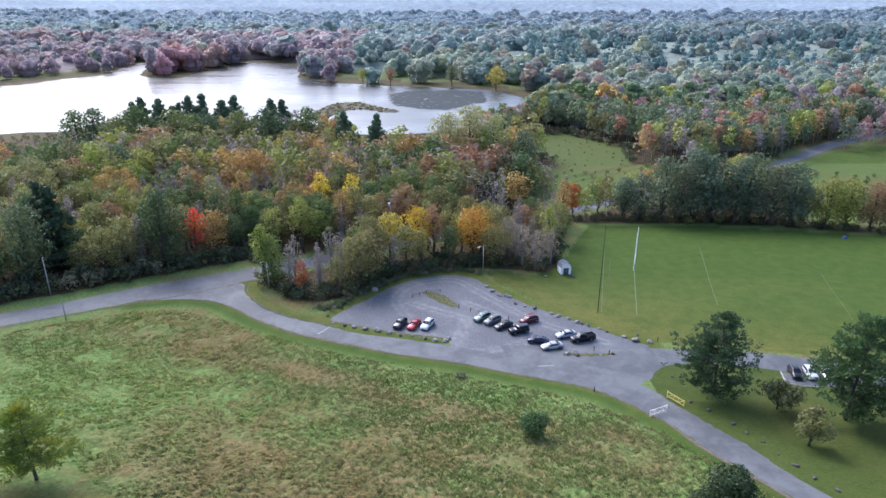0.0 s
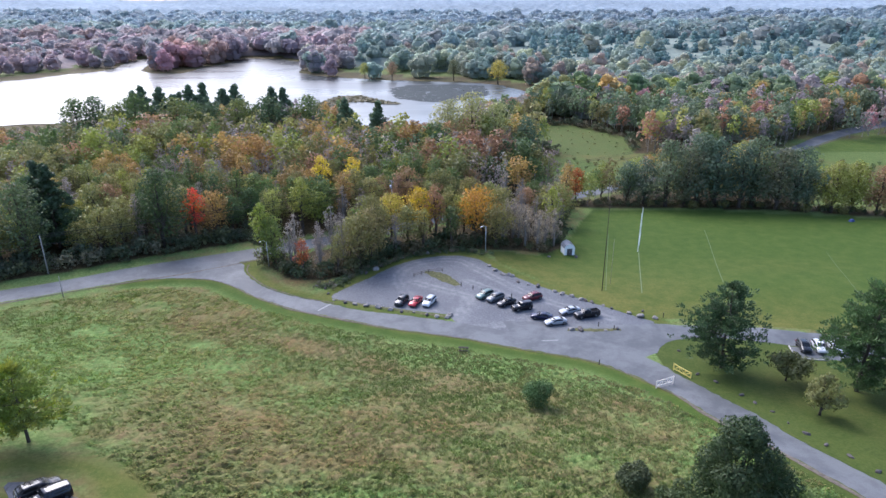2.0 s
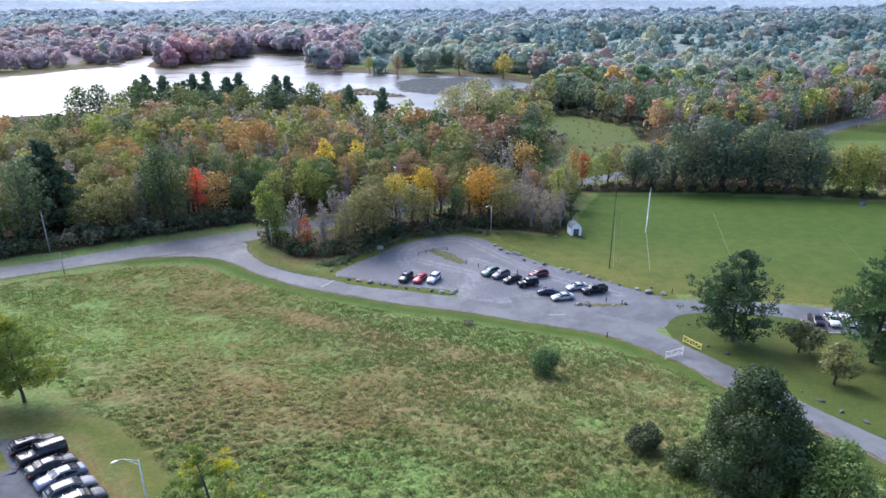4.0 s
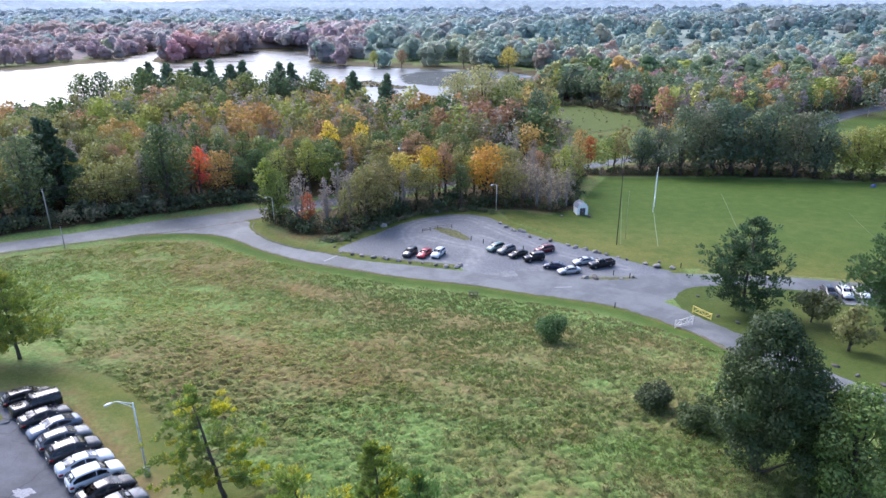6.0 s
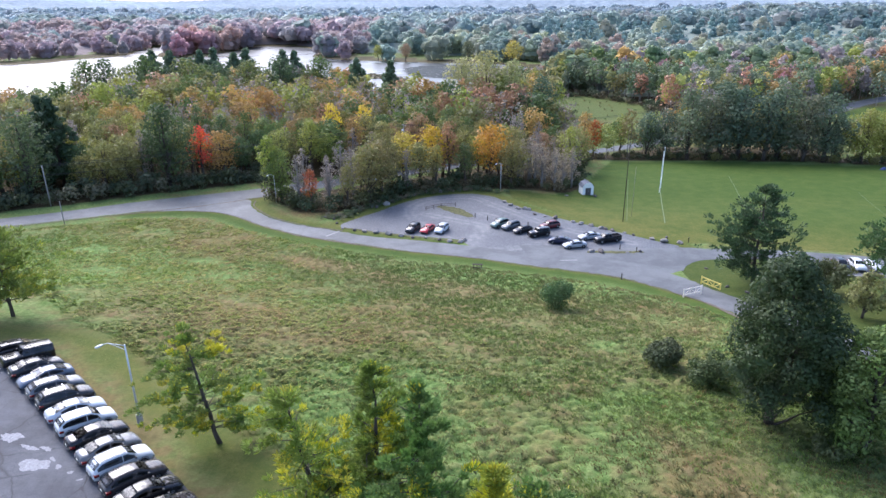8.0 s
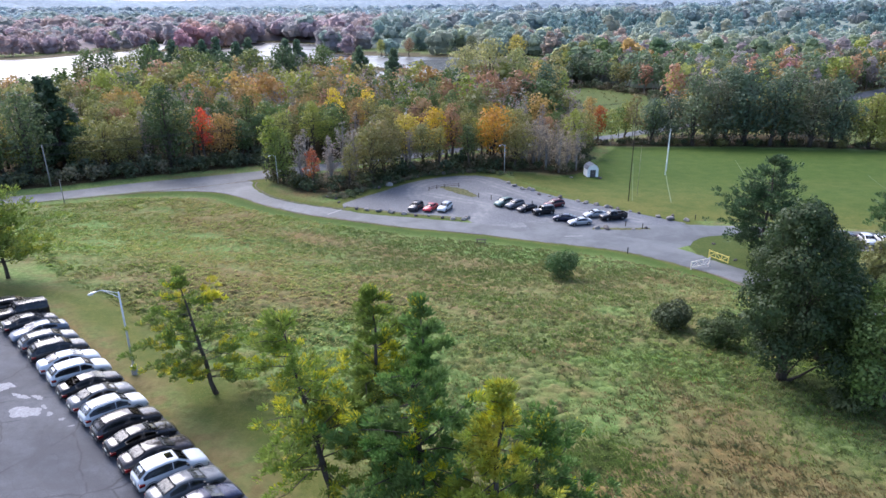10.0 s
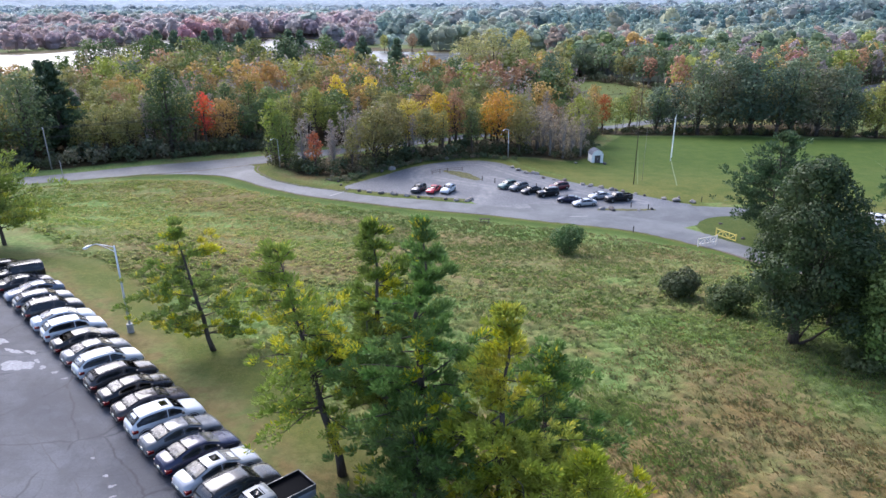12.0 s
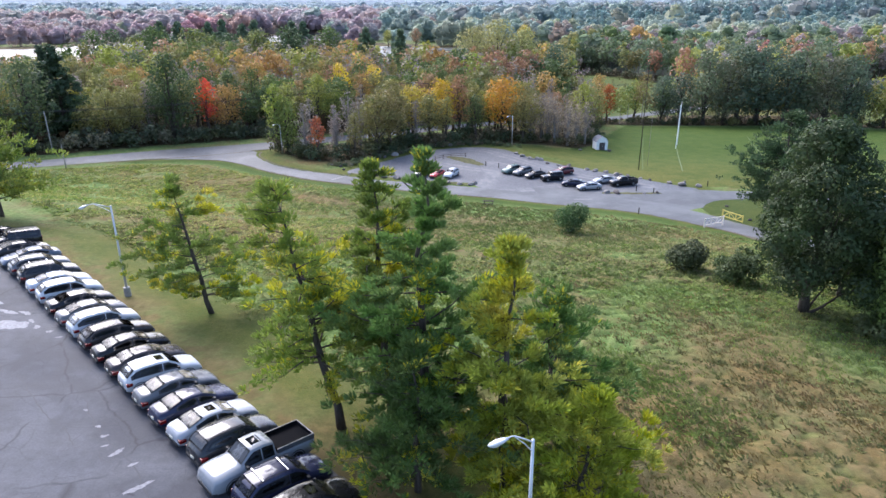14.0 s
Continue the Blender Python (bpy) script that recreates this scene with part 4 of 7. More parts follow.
ok = ty > np.interp(tx, WOOD_EDGE_X, WOOD_EDGE_Y) + 2.5
ok &= seg_dist(tx, ty, ROAD_MID) > 8.5
# a belt of bushes keeps the trees back from the road under the power line
ok &= ~((tx < -50) & (ty < 230) & (ty < np.interp(tx, WOOD_EDGE_X, WOOD_EDGE_Y) + 10))
ok &= ~inside(tx, ty, LAKE) & ~inside(tx, ty, MARSH) & ~inside(tx, ty, RIGHT_LAWN)
for _, nx_, ny_, *_ in NOTED:
    if ny_ < 220 and nx_ < 12:
        ok &= ~((np.abs(tx - nx_ * ty / ny_) < (5.0 if nx_ < -60 else 4.0)) & (ty < ny_ + 3) & (ty > ny_ - (14 if nx_ < -40 else 7)))
in_marsh = inside(tx, ty, MARSH) & (near_rng.random(N_TRY) < 0.2)
ok &= seg_dist(tx, ty, LAKE + LAKE[:1]) > 9
ok &= seg_dist(tx, ty, MARSH + MARSH[:1]) > 5
ok &= ~((tx > 15) & (tx < 34) & (ty < 183))
ok &= ~((tx > 62) & (tx < 195) & (ty < 232) & (ty < np.interp(tx, WOOD_EDGE_X, WOOD_EDGE_Y) + 8))
# where the lake shore, marsh and lawns keep the growth low
low = (tx < 12) & (ty > np.interp(tx, [-400, -230, -150, -140, -48, -40, 12], [215, 262, 300, 330, 330, 288, 288]))
ok |= in_marsh
low |= in_marsh
low |= (tx > 34) & (tx < 118) & (ty > 252) & (ty < 316)
low |= (tx > 132) & (ty > np.interp(tx, WOOD_EDGE_X, WOOD_EDGE_Y) + 14) & (ty < 325) & (tx > ty * 0.42)
order = np.argsort(ty)
singles, massed, scrub = [], [], []
for i in order:
    if not ok[i] or not free(tx[i], ty[i], 4.8 if ty[i] < 230 else 5.0):
        continue
    if low[i]:
        if 34 < tx[i] < 118 and near_rng.random() < 0.2:
            continue
        scrub.append((float(tx[i]), float(ty[i])))
        continue
    (singles if len(singles) < 235 and -125 < tx[i] < 62 and ty[i] < 240 else massed).append((float(tx[i]), float(ty[i])))
for x, y in singles:
    u = near_rng.random()
    c, _, word = pick(alike(x, y, u))
    if x < -52 and y < 205 and near_rng.random() < 0.6:
        c, word = ((GREEN, "green"), (OLIVE, "olive-green"), (LIME, "yellow-green"), (DARK, "dark green"), (OLIVE, "olive-green"))[int(near_rng.integers(0, 5))]
    kind = "bare" if c is BARE else ("tall" if near_rng.random() < 0.42 else "broad")
    k = kind + str(int(near_rng.integers(0, 3)))
    s = near_rng.uniform(0.75, 1.2) * (0.95 if kind == "broad" else 1.0)
    lift = near_rng.uniform(0.88, 1.22)
    c = tuple(v * lift * near_rng.uniform(0.94, 1.06) for v in c)
    plant(k, x, y, c, s, near_rng.uniform(0, 360), word + " tree in the roadside woods", group="roadside woods")


def mass(name, trees, label, category="woods", parts=None, leaf=None):
    """Many trees in one mesh: trees are (x, y, scale, turn, tint, card quads); pale thin trunks under them."""
    Vs, Cs, trunks, tc = [], [], [], []
    for x, y, s, a, c, Q in trees:
        z = hz(x, y)
        ca, sa = math.cos(a), math.sin(a)
        R = np.array([[ca, -sa, 0], [sa, ca, 0], [0, 0, 1]]) * s
        v = Q.reshape(-1, 3) @ R.T + np.array([x, y, z])
        Vs.append(v)
        Cs.append(np.tile(c, (len(v), 1)))
        if parts:
            r = 0.17 * s
            top = 9.0 * s
            tri = np.array([[r, 0, -0.3], [-r * 0.5, r * 0.87, -0.3], [-r * 0.5, -r * 0.87, -0.3], [r * 0.4, 0, top], [-r * 0.2, r * 0.35, top], [-r * 0.2, -r * 0.35, top]])
            trunks.append(tri + np.array([x, y, z]))
    V = np.concatenate(Vs)
    F = [np.arange(len(V)).reshape(-1, 4)]
    C = np.concatenate(Cs)
    mi = [np.zeros(len(F[0]))]
    if trunks:
        TV = np.concatenate(trunks)
        base = len(V) + 6 * np.arange(len(trunks))[:, None]
        F.append(np.concatenate([base + np.array([[0, 1, 4, 3]]), base + np.array([[1, 2, 5, 4]]), base + np.array([[2, 0, 3, 5]])]))
        mi.append(np.ones(len(F[1])))
        V = np.concatenate([V, TV])
        C = np.concatenate([C, np.tile((0.1, 0.09, 0.08), (len(TV), 1))])
    me = np_mesh(name, V, F, [leaf or M_WOODS, M_PALEBARK], False, {"tint": C}, np.concatenate(mi))
    return tagged(new(name, me), label, category, kind="stuff")


NEARQ = [broadleaf(160 + i, 13.5, 10.0, 3.5, 400, 0.47, 12, flat_top=0.2) for i in range(4)] + [broadleaf(170 + i, 14.5, 6.6, 4.0, 280, 0.42, 10) for i in range(2)] + [broadleaf(180 + i, 14, 6.0, 1.5, 210, 0.3, 12, 0.5) for i in range(2)]
MIDQ = [broadleaf(100 + i, 13.5, 9.5, 3.5, 185, 0.68, 10, flat_top=0.2) for i in range(4)] + [broadleaf(110 + i, 14.5, 6.4, 4.0, 140, 0.6, 8) for i in range(3)]
MIDP = [pine(120 + i, 18, 8.0, 3.0, 260, 1.15, 0.3, 9) for i in range(2)]
for group in (NEARQ, MIDQ, MIDP):
    for i, (b, q) in enumerate(group):
        b.free()
        group[i] = q


# leaf colours with haze mixed in, greyer and bluer for farther woods
HAZE_TINTS = [(0.145, 0.168, 0.118), (0.16, 0.175, 0.112), (0.13, 0.158, 0.118), (0.17, 0.17, 0.115), (0.175, 0.18, 0.108), (0.145, 0.168, 0.12), (0.138, 0.162, 0.12), (0.195, 0.155, 0.112)]
HAZE_TINTS_C = [(0.138, 0.162, 0.15), (0.148, 0.166, 0.15), (0.13, 0.158, 0.15)]
HAZE_TINTS_B = [(0.122, 0.15, 0.123), (0.134, 0.155, 0.12), (0.116, 0.145, 0.123), (0.145, 0.15, 0.12), (0.126, 0.152, 0.12)]


def tint_for(x, y, rng):
    """Colour and kind by stand: pines on the near shore and the right-hand plantation, red maples round the lake; past
    480 m the tints carry painted haze.
    """
    u = rng.random()
    if -330 < x < -230 and 640 < y < 800 and u < 0.85:
        return ((0.215, 0.132, 0.118), (0.205, 0.135, 0.118), (0.225, 0.155, 0.115))[int(rng.integers(0, 3))], False
    if 540 < y < 1120 and x < -60 - 0.05 * y and u < 0.92:
        return ((0.178, 0.138, 0.125), (0.158, 0.142, 0.122), (0.188, 0.145, 0.118))[int(rng.integers(0, 3))], False
    if x > 90 and 640 < y < 960 and u < 0.8:
        return (0.085, 0.12, 0.1), True
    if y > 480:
        stand = HAZE_TINTS if y < 820 else HAZE_TINTS_B if y < 1400 else HAZE_TINTS_C
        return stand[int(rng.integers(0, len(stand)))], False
    if x > 60 and y > 330:
        if u < 0.55:
            return (0.12, 0.15, 0.075), False
        if u < 0.585:
            return MAPLE, False
    c, _, _ = pick(alike(x, y, rng.random()))
    return c, False


def build_mass(pts, rng, leafy, needles, smin, smax, lift=1.0):
    out = []
    for x, y in pts:
        c, is_pine = tint_for(x, y, rng)
        if leafy is MIDQ and y < 300 and not is_pine:
            Q = NEARQ[6 + int(rng.integers(0, 2))] if c is BARE else NEARQ[int(rng.integers(0, 6))]
        else:
            Q = needles[int(rng.integers(0, len(needles)))] if is_pine else leafy[int(rng.integers(0, len(leafy)))]
        # past 320 m tints are lifted and blued, haze put into the colour
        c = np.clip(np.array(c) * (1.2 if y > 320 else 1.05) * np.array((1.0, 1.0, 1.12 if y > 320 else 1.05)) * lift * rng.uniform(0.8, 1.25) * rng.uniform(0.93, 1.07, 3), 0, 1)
        size = 0.6 if x < -320 and 560 < y < 1010 else 1.2 if is_pine or (x > 60 and y > 320) else 1.0
        if -150 < x < 45 and 215 < y < 335:
            size *= 1.0 + 0.35 * min(1.0, (y - 215) / 40)
        out.append((x, y, rng.uniform(smin, smax) * size, rng.uniform(0, 6.28), c, Q))
    return out


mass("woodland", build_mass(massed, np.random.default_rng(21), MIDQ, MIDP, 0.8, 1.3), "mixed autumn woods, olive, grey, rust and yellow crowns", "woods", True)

SHQ = [shrub(150 + i, 4.0, 2.6, 85, 0.42) for i in range(3)]
for b, q in SHQ:
    b.free()
SHQ = [q for b, q in SHQ]
sc_rng = np.random.default_rng(23)
scrub_tints = [(0.2, 0.19, 0.08), (0.16, 0.17, 0.07), (0.12, 0.16, 0.06), (0.17, 0.16, 0.08)]
mass("scrub", [(x, y, sc_rng.uniform(0.35, 0.8) * (0.45 if inside(np.array([x]), np.array([y]), MARSH)[0] else 1.0), sc_rng.uniform(0, 6.28), np.array(scrub_tints[int(sc_rng.integers(0, 4))]), SHQ[int(sc_rng.integers(0, 3))]) for x, y in scrub], "low brown and olive marsh scrub between woods and lake", "scrub")

far_rng = np.random.default_rng(31)
N = 5200
fy = 430 + (2350 - 430) * far_rng.random(N) ** 1.5
fx = far_rng.uniform(-1, 1, N) * (fy * 0.74 + 20)
SHORE = LAKE + LAKE[:1]
okf = ~inside(fx, fy, LAKE) & ~((fx < 12) & (fy < 480)) & (seg_dist(fx, fy, SHORE) > np.where((fx < -352) & (fy < 720), 48, 4)) & (seg_dist(fx, fy, ROAD_MID) > 8)
PARK = [(-140, 690), (-75, 632), (0, 592), (60, 520), (110, 535), (60, 610), (-20, 660), (-90, 700)]
okf &= ~(inside(fx, fy, PARK) & (far_rng.random(N) < 0.93))
PONDS = [[(-660, 1330), (-585, 1330), (-570, 1420), (-650, 1430)], [(-310, 1640), (-255, 1680), (-190, 1440), (-140, 1265), (-175, 1240), (-225, 1430)]]
SHALLOWS = [[(-560, 1120), (-480, 1120), (-580, 1340), (-660, 1340)], [(-180, 1100), (-90, 1120), (-120, 1300), (-200, 1400), (-230, 1300)]]
for pnd in PONDS:
    okf &= ~inside(fx, fy, pnd)
for pnd in SHALLOWS:
    okf &= ~(inside(fx, fy, pnd) & (far_rng.random(N) < 0.8))
fx, fy = fx[okf], fy[okf]
def clump_crown(seed, high, wide, lobes, n, size):
    """A far tree: a crown heaped up of leafy clumps, with loose sprays round its outline."""
    rng = np.random.default_rng(seed)
    blobs = [(0, 0, high * 0.6, wide * 0.36)]
    for k in range(lobes):
        q = k * 2.4 + rng.uniform(-0.4, 0.4)
        r = wide * rng.uniform(0.2, 0.36)
        blobs.append((r * math.cos(q), r * math.sin(q), high * rng.uniform(0.36, 0.8), wide * rng.uniform(0.17, 0.26)))
    blobs.append((rng.normal(0, 0.05 * wide), rng.normal(0, 0.05 * wide), high * 0.86, wide * 0.17))
    if lobes > 2:
        blobs.append((0, 0, high * 0.26, wide * 0.36))
    return np.concatenate([dome(rng, *b) for b in blobs] + [cards(rng, blobs, n, size, 0.9, 0.5, 0.9, 0.5)])


def spire(seed, high, wide, tiers, n, size):
    """A far pine: shrinking clumps up to a ragged point."""
    rng = np.random.default_rng(seed)
    blobs = []
    for k in range(tiers):
        u = (k + 0.5) / tiers
        r = wide * 0.5 * (1 - u) ** 0.7
        blobs.append((rng.normal(0, 0.2 * r), rng.normal(0, 0.2 * r), high * (0.2 + 0.76 * u), max(r, wide * 0.09)))
    return np.concatenate([dome(rng, *b, 0.9) for b in blobs] + [cards(rng, blobs, n, size, 0.8, 0.4, 0.9, 0.6)])


FARQ = [clump_crown(190 + i, 14 + 1.5 * (i % 3), 13.0 + 1.6 * (i % 4), 3, 150, 0.8) for i in range(6)]
DISTQ = [clump_crown(210 + i, 14 + 1.2 * (i % 3), 20.0 + 2 * (i % 3), 2, 44, 1.35) for i in range(5)]
FARP = [spire(196 + i, 18, 7.5, 4, 14, 0.9) for i in range(3)]


def far_mass(name, x, y, rng, label, smin, smax):
    """Woods beyond the lake: every tree a crown of larger leaf sprays."""
    out = []
    for px, py in zip(x, y):
        c, is_pine = tint_for(px, py, rng)
        s = rng.uniform(smin, smax) * (0.8 if px < -320 and py < 1010 else 1.0)
        if -330 < px < -230 and 640 < py < 800:
            s *= 1.3
        if py > 800:
            s *= 1.25
        if px < -430 and 800 < py < 1045:
            s *= 0.8
        # haze painted in: far crowns lightened and tipped towards blue
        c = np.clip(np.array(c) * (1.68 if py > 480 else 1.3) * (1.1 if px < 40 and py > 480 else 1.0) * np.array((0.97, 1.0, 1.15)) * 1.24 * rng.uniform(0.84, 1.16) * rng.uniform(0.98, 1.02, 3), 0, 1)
        stock = FARP if is_pine else FARQ if py < 840 else DISTQ
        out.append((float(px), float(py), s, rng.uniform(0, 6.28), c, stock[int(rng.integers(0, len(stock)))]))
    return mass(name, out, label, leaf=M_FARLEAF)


def under_canopy(keep_off):
    """The closed mass of leaves and branches below the single far crowns."""
    X, Y = np.meshgrid(np.arange(-1760, 1761, 16.0), np.concatenate([np.arange(330, 900, 12.0), np.arange(900, 2290, 20.0)]))
    rng = np.random.default_rng(57)
    d = np.minimum(seg_dist(X, Y, SHORE), seg_dist(X, Y, ROAD_MID))
    for poly in keep_off:
        d = np.where(inside(X, Y, poly), 0.0, np.minimum(d, seg_dist(X, Y, poly + poly[:1])))
    d = np.where(inside(X, Y, LAKE), 0.0, d)
    d = np.where((Y < 430) & ((X < 62) | (X > 330)), 0.0, d)
    d = np.where((X < -352) & (Y < 720), np.minimum(d, np.maximum(seg_dist(X, Y, SHORE) - 40, 0)), d)
    top = np.clip((d - np.where((X < -200) & (Y < 1050), 52, 28)) / 12, 0, 1) * np.where((X < -320) & (Y < 1050), 7.5, np.where(Y > 800, 14.0, 11.5))
    Z = height(X, Y) - 1.5 + top + (top > 0) * rng.normal(0, 0.9, X.shape)
    i = np.arange(X.size).reshape(X.shape)
    F = np.stack([i[:-1, :-1], i[:-1, 1:], i[1:, 1:], i[1:, :-1]], -1)
    live = (top[:-1, :-1] + top[1:, 1:] + top[:-1, 1:] + top[1:, :-1] > 0) & (np.abs(X[:-1, :-1]) < Y[:-1, :-1] * 0.76 + 30)
    red = (X < -60 - 0.05 * Y) & (Y < 1120)
    # painted haze: the tint drifts paler and bluer with distance
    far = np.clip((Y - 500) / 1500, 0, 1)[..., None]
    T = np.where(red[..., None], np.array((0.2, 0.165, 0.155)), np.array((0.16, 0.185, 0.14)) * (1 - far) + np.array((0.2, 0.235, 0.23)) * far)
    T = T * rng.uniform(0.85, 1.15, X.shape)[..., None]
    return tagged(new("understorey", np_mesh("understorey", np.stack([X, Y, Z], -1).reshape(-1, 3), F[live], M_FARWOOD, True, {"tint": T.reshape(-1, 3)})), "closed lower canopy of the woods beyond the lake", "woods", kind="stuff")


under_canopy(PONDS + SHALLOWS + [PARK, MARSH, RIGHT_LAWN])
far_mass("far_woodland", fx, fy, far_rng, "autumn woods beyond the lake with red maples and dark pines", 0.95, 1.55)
for pnd in PONDS:
    tagged(flat_sheet("water", pnd, WATER_Z, M_WATER, 15), "distant strip of bright open water", "lake")
tagged(flat_sheet("islet", ISLET, WATER_Z + 0.25, M_REED, 6, 3, 1.5), "low grassy islet in the lake", "islet")
reed_rng = np.random.default_rng(52)
rx_, ry_ = reed_rng.uniform(-92, -30, 600), reed_rng.uniform(428, 508, 600)
reedy = inside(rx_, ry_, ISLET)
mass("reeds", [(float(x), float(y), reed_rng.uniform(0.35, 0.62), reed_rng.uniform(0, 6.28), np.array((0.19, 0.165, 0.09)) * reed_rng.uniform(0.7, 1.2), SHQ[k % 3]) for k, (x, y) in enumerate(zip(rx_[reedy], ry_[reedy]))], "dry tan reeds standing on the lake's islet", "reeds")


def floating_weed(outline, count, seed):
    """Ragged dark rafts of lily pads lying on the water."""
    rng = np.random.default_rng(seed)
    P = np.array(outline)
    x, y = rng.uniform(P[:, 0].min(), P[:, 0].max(), count), rng.uniform(P[:, 1].min(), P[:, 1].max(), count)
    ok = inside(x, y, outline)
    x, y = x[ok], y[ok]
    a = np.linspace(0, 2 * math.pi, 8, endpoint=False)
    r = rng.uniform(0.55, 1.25, (len(x), 8)) * rng.uniform(0.7, 1.5, (len(x), 1))
    V = np.stack([x[:, None] + 2.6 * r * np.cos(a), y[:, None] + 1.5 * r * np.sin(a), np.full(r.shape, WATER_Z + 0.03) + 0.004 * rng.random((len(x), 1))], -1).reshape(-1, 3)
    i = 8 * np.arange(len(x))[:, None]
    F = np.concatenate([i + np.array([[0, 1, 2, 3]]), i + np.array([[0, 3, 4, 7]]), i + np.array([[4, 5, 6, 7]])])
    return tagged(new("lily_pads", np_mesh("lily_pads", V, F, M_WEED)), "dark rafts of floating lily pads on the lake", "water plants", kind="stuff")


floating_weed(WEED, 2400, 53)

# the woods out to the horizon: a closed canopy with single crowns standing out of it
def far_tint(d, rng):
    """Haze painted into the tint: blue-green woods, paler towards the horizon."""
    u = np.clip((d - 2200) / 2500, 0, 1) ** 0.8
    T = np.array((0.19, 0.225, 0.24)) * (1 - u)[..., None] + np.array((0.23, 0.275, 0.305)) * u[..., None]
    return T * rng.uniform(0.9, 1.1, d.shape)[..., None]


def canopy(name, r0, r1, nr, seed, label, rise):
    """A closed, softly uneven sheet of far tree tops."""
    rr = np.geomspace(r0, r1, nr)
    aa = np.radians(np.linspace(-41, 41, 360))
    A, Rr = np.meshgrid(aa, rr)
    X, Y = Rr * np.sin(A), Rr * np.cos(A)
    rng = np.random.default_rng(seed)
    Z = height(X, Y) + rise + rng.normal(0, 2.8, X.shape) + 4.5 * np.sin(X / 157 + Y / 400) * np.sin(Y / 131)
    wet = np.zeros(X.shape, dtype=bool)
    for pnd in PONDS:
        wet |= inside(X, Y, pnd)
    Z = np.where(wet, -12, Z)
    i = np.arange(X.size).reshape(X.shape)
    F = np.stack([i[:-1, :-1], i[:-1, 1:], i[1:, 1:], i[1:, :-1]], -1).reshape(-1, 4)
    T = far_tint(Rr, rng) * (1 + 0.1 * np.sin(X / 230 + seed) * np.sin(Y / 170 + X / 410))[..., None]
    Z[0] = height(X[0], Y[0]) - 2
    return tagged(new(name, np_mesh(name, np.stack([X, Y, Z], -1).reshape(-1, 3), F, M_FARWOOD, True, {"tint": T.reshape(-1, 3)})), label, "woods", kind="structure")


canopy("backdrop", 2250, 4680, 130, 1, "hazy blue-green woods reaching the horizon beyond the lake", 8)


# ---- the large single trees round the meadow ----
def hero(name, x, y, made, tint, label, category, rot=0.0, leaf=None, bark=None, second=None):
    """A tree of its own; second: a share of its sprays in another tint, as a crown part."""
    bm, Q = made
    root = thing(name, x, y, hz(x, y), rot, label, category)
    child("trunk", bm_mesh("trunk", bm, bark or M_BARK, True), root)
    if second:
        share, tint2, low = second
        r = np.random.default_rng(int(abs(x * 100 + y)))
        cell = np.sin(Q[:, 0, 0] * 1.9 + 1) + np.sin(Q[:, 0, 1] * 1.7 + x) + np.sin(Q[:, 0, 2] * low) + r.normal(0, 0.7, len(Q))
        pickd = cell > np.quantile(cell, 1 - share)
        V, F = quads(Q[pickd])
        o = child("crown", np_mesh("crown", V, F, leaf or M_NEEDLE), root, "yellowing sprays")
        o.color = (*tint2, 1)
        Q = Q[~pickd]
    V, F = quads(Q)
    o = child("crown", np_mesh("crown", V, F, leaf or M_NEEDLE), root)
    o.color = (*tint, 1)
    return root


NEEDLE, NEEDLE_LIGHT, NEEDLE_YELLOW = (0.135, 0.215, 0.06), (0.2, 0.26, 0.055), (0.45, 0.42, 0.05)
for seed, x, y, high, wide, bole, tint, share, tip, lab in (
    (201, -7.2, 31.0, 14.6, 11.5, 3.4, NEEDLE_LIGHT, 0.2, (-2.6, 0.2), "tall white pine with thin yellowing limbs over mown grass"),
    (202, -4.6, 33.5, 15.4, 8.5, 2.5, (0.17, 0.225, 0.05), 0.12, (-0.6, 0.0), "slender white pine in the clump beside the parking lot"),
    (203, -2.6, 29.2, 17.0, 10.0, 1.6, NEEDLE, 0.05, (0.6, -0.4), "tall dark white pine with a tufted leaning top"),
    (204, 1.7, 26.8, 13.6, 10.5, 1.2, (0.31, 0.35, 0.06), 0.3, (0.3, -0.3), "bushy white pine turning yellow"),
    (205, 3.8, 29.4, 10.4, 9.5, 1.2, NEEDLE, 0.05, (0.9, 0.2), "dark white pine at the edge of the clump"),
    (206, 4.9, 23.8, 7.6, 10.5, 0.6, (0.32, 0.35, 0.06), 0.35, (0.8, 0.0), "low yellow-green pine beside the lamp post"),
    (207, -2.4, 26.0, 8.6, 8.5, 0.8, (0.1, 0.155, 0.045), 0.05, (0.0, 0.0), "young pine below the clump"),
    (208, -20.4, 45.9, 11.0, 10.2, 1.6, (0.17, 0.23, 0.055), 0.26, (-2.0, 0.3), "small thin pine with yellow tufts beside the lamp post"),
):
    made = pine(seed, high, wide, bole, int((12000 if seed == 201 else 19000 if seed == 208 else 25000) * (wide / 9) * (high / 13)), 0.17, 0.5, 19 if high > 12 else 15, 0.36, (3, 5) if seed in (201, 208) else (4, 7), 0.035, tip, 0.26, 1.0 if seed in (204, 206, 203) else 0.8)
    hero("pine", x, y, made, tint, lab, "pine tree", 0, second=(share, NEEDLE_YELLOW, 0.8))
hero("pine", 51.5, 105.4, pine(211, 17.4, 16.0, 1.6, 15000, 0.3, 0.3, 16, 0.75, (6, 10)), (0.062, 0.1, 0.045), "dark green white pine on the lawn", "pine tree", 30)
hero("pine", 71.4, 96.8, pine(212, 20.5, 18.0, 2.0, 18000, 0.32, 0.3, 17, 0.85, (6, 10)), (0.08, 0.13, 0.05), "large dark white pine on the lawn", "pine tree", 80)
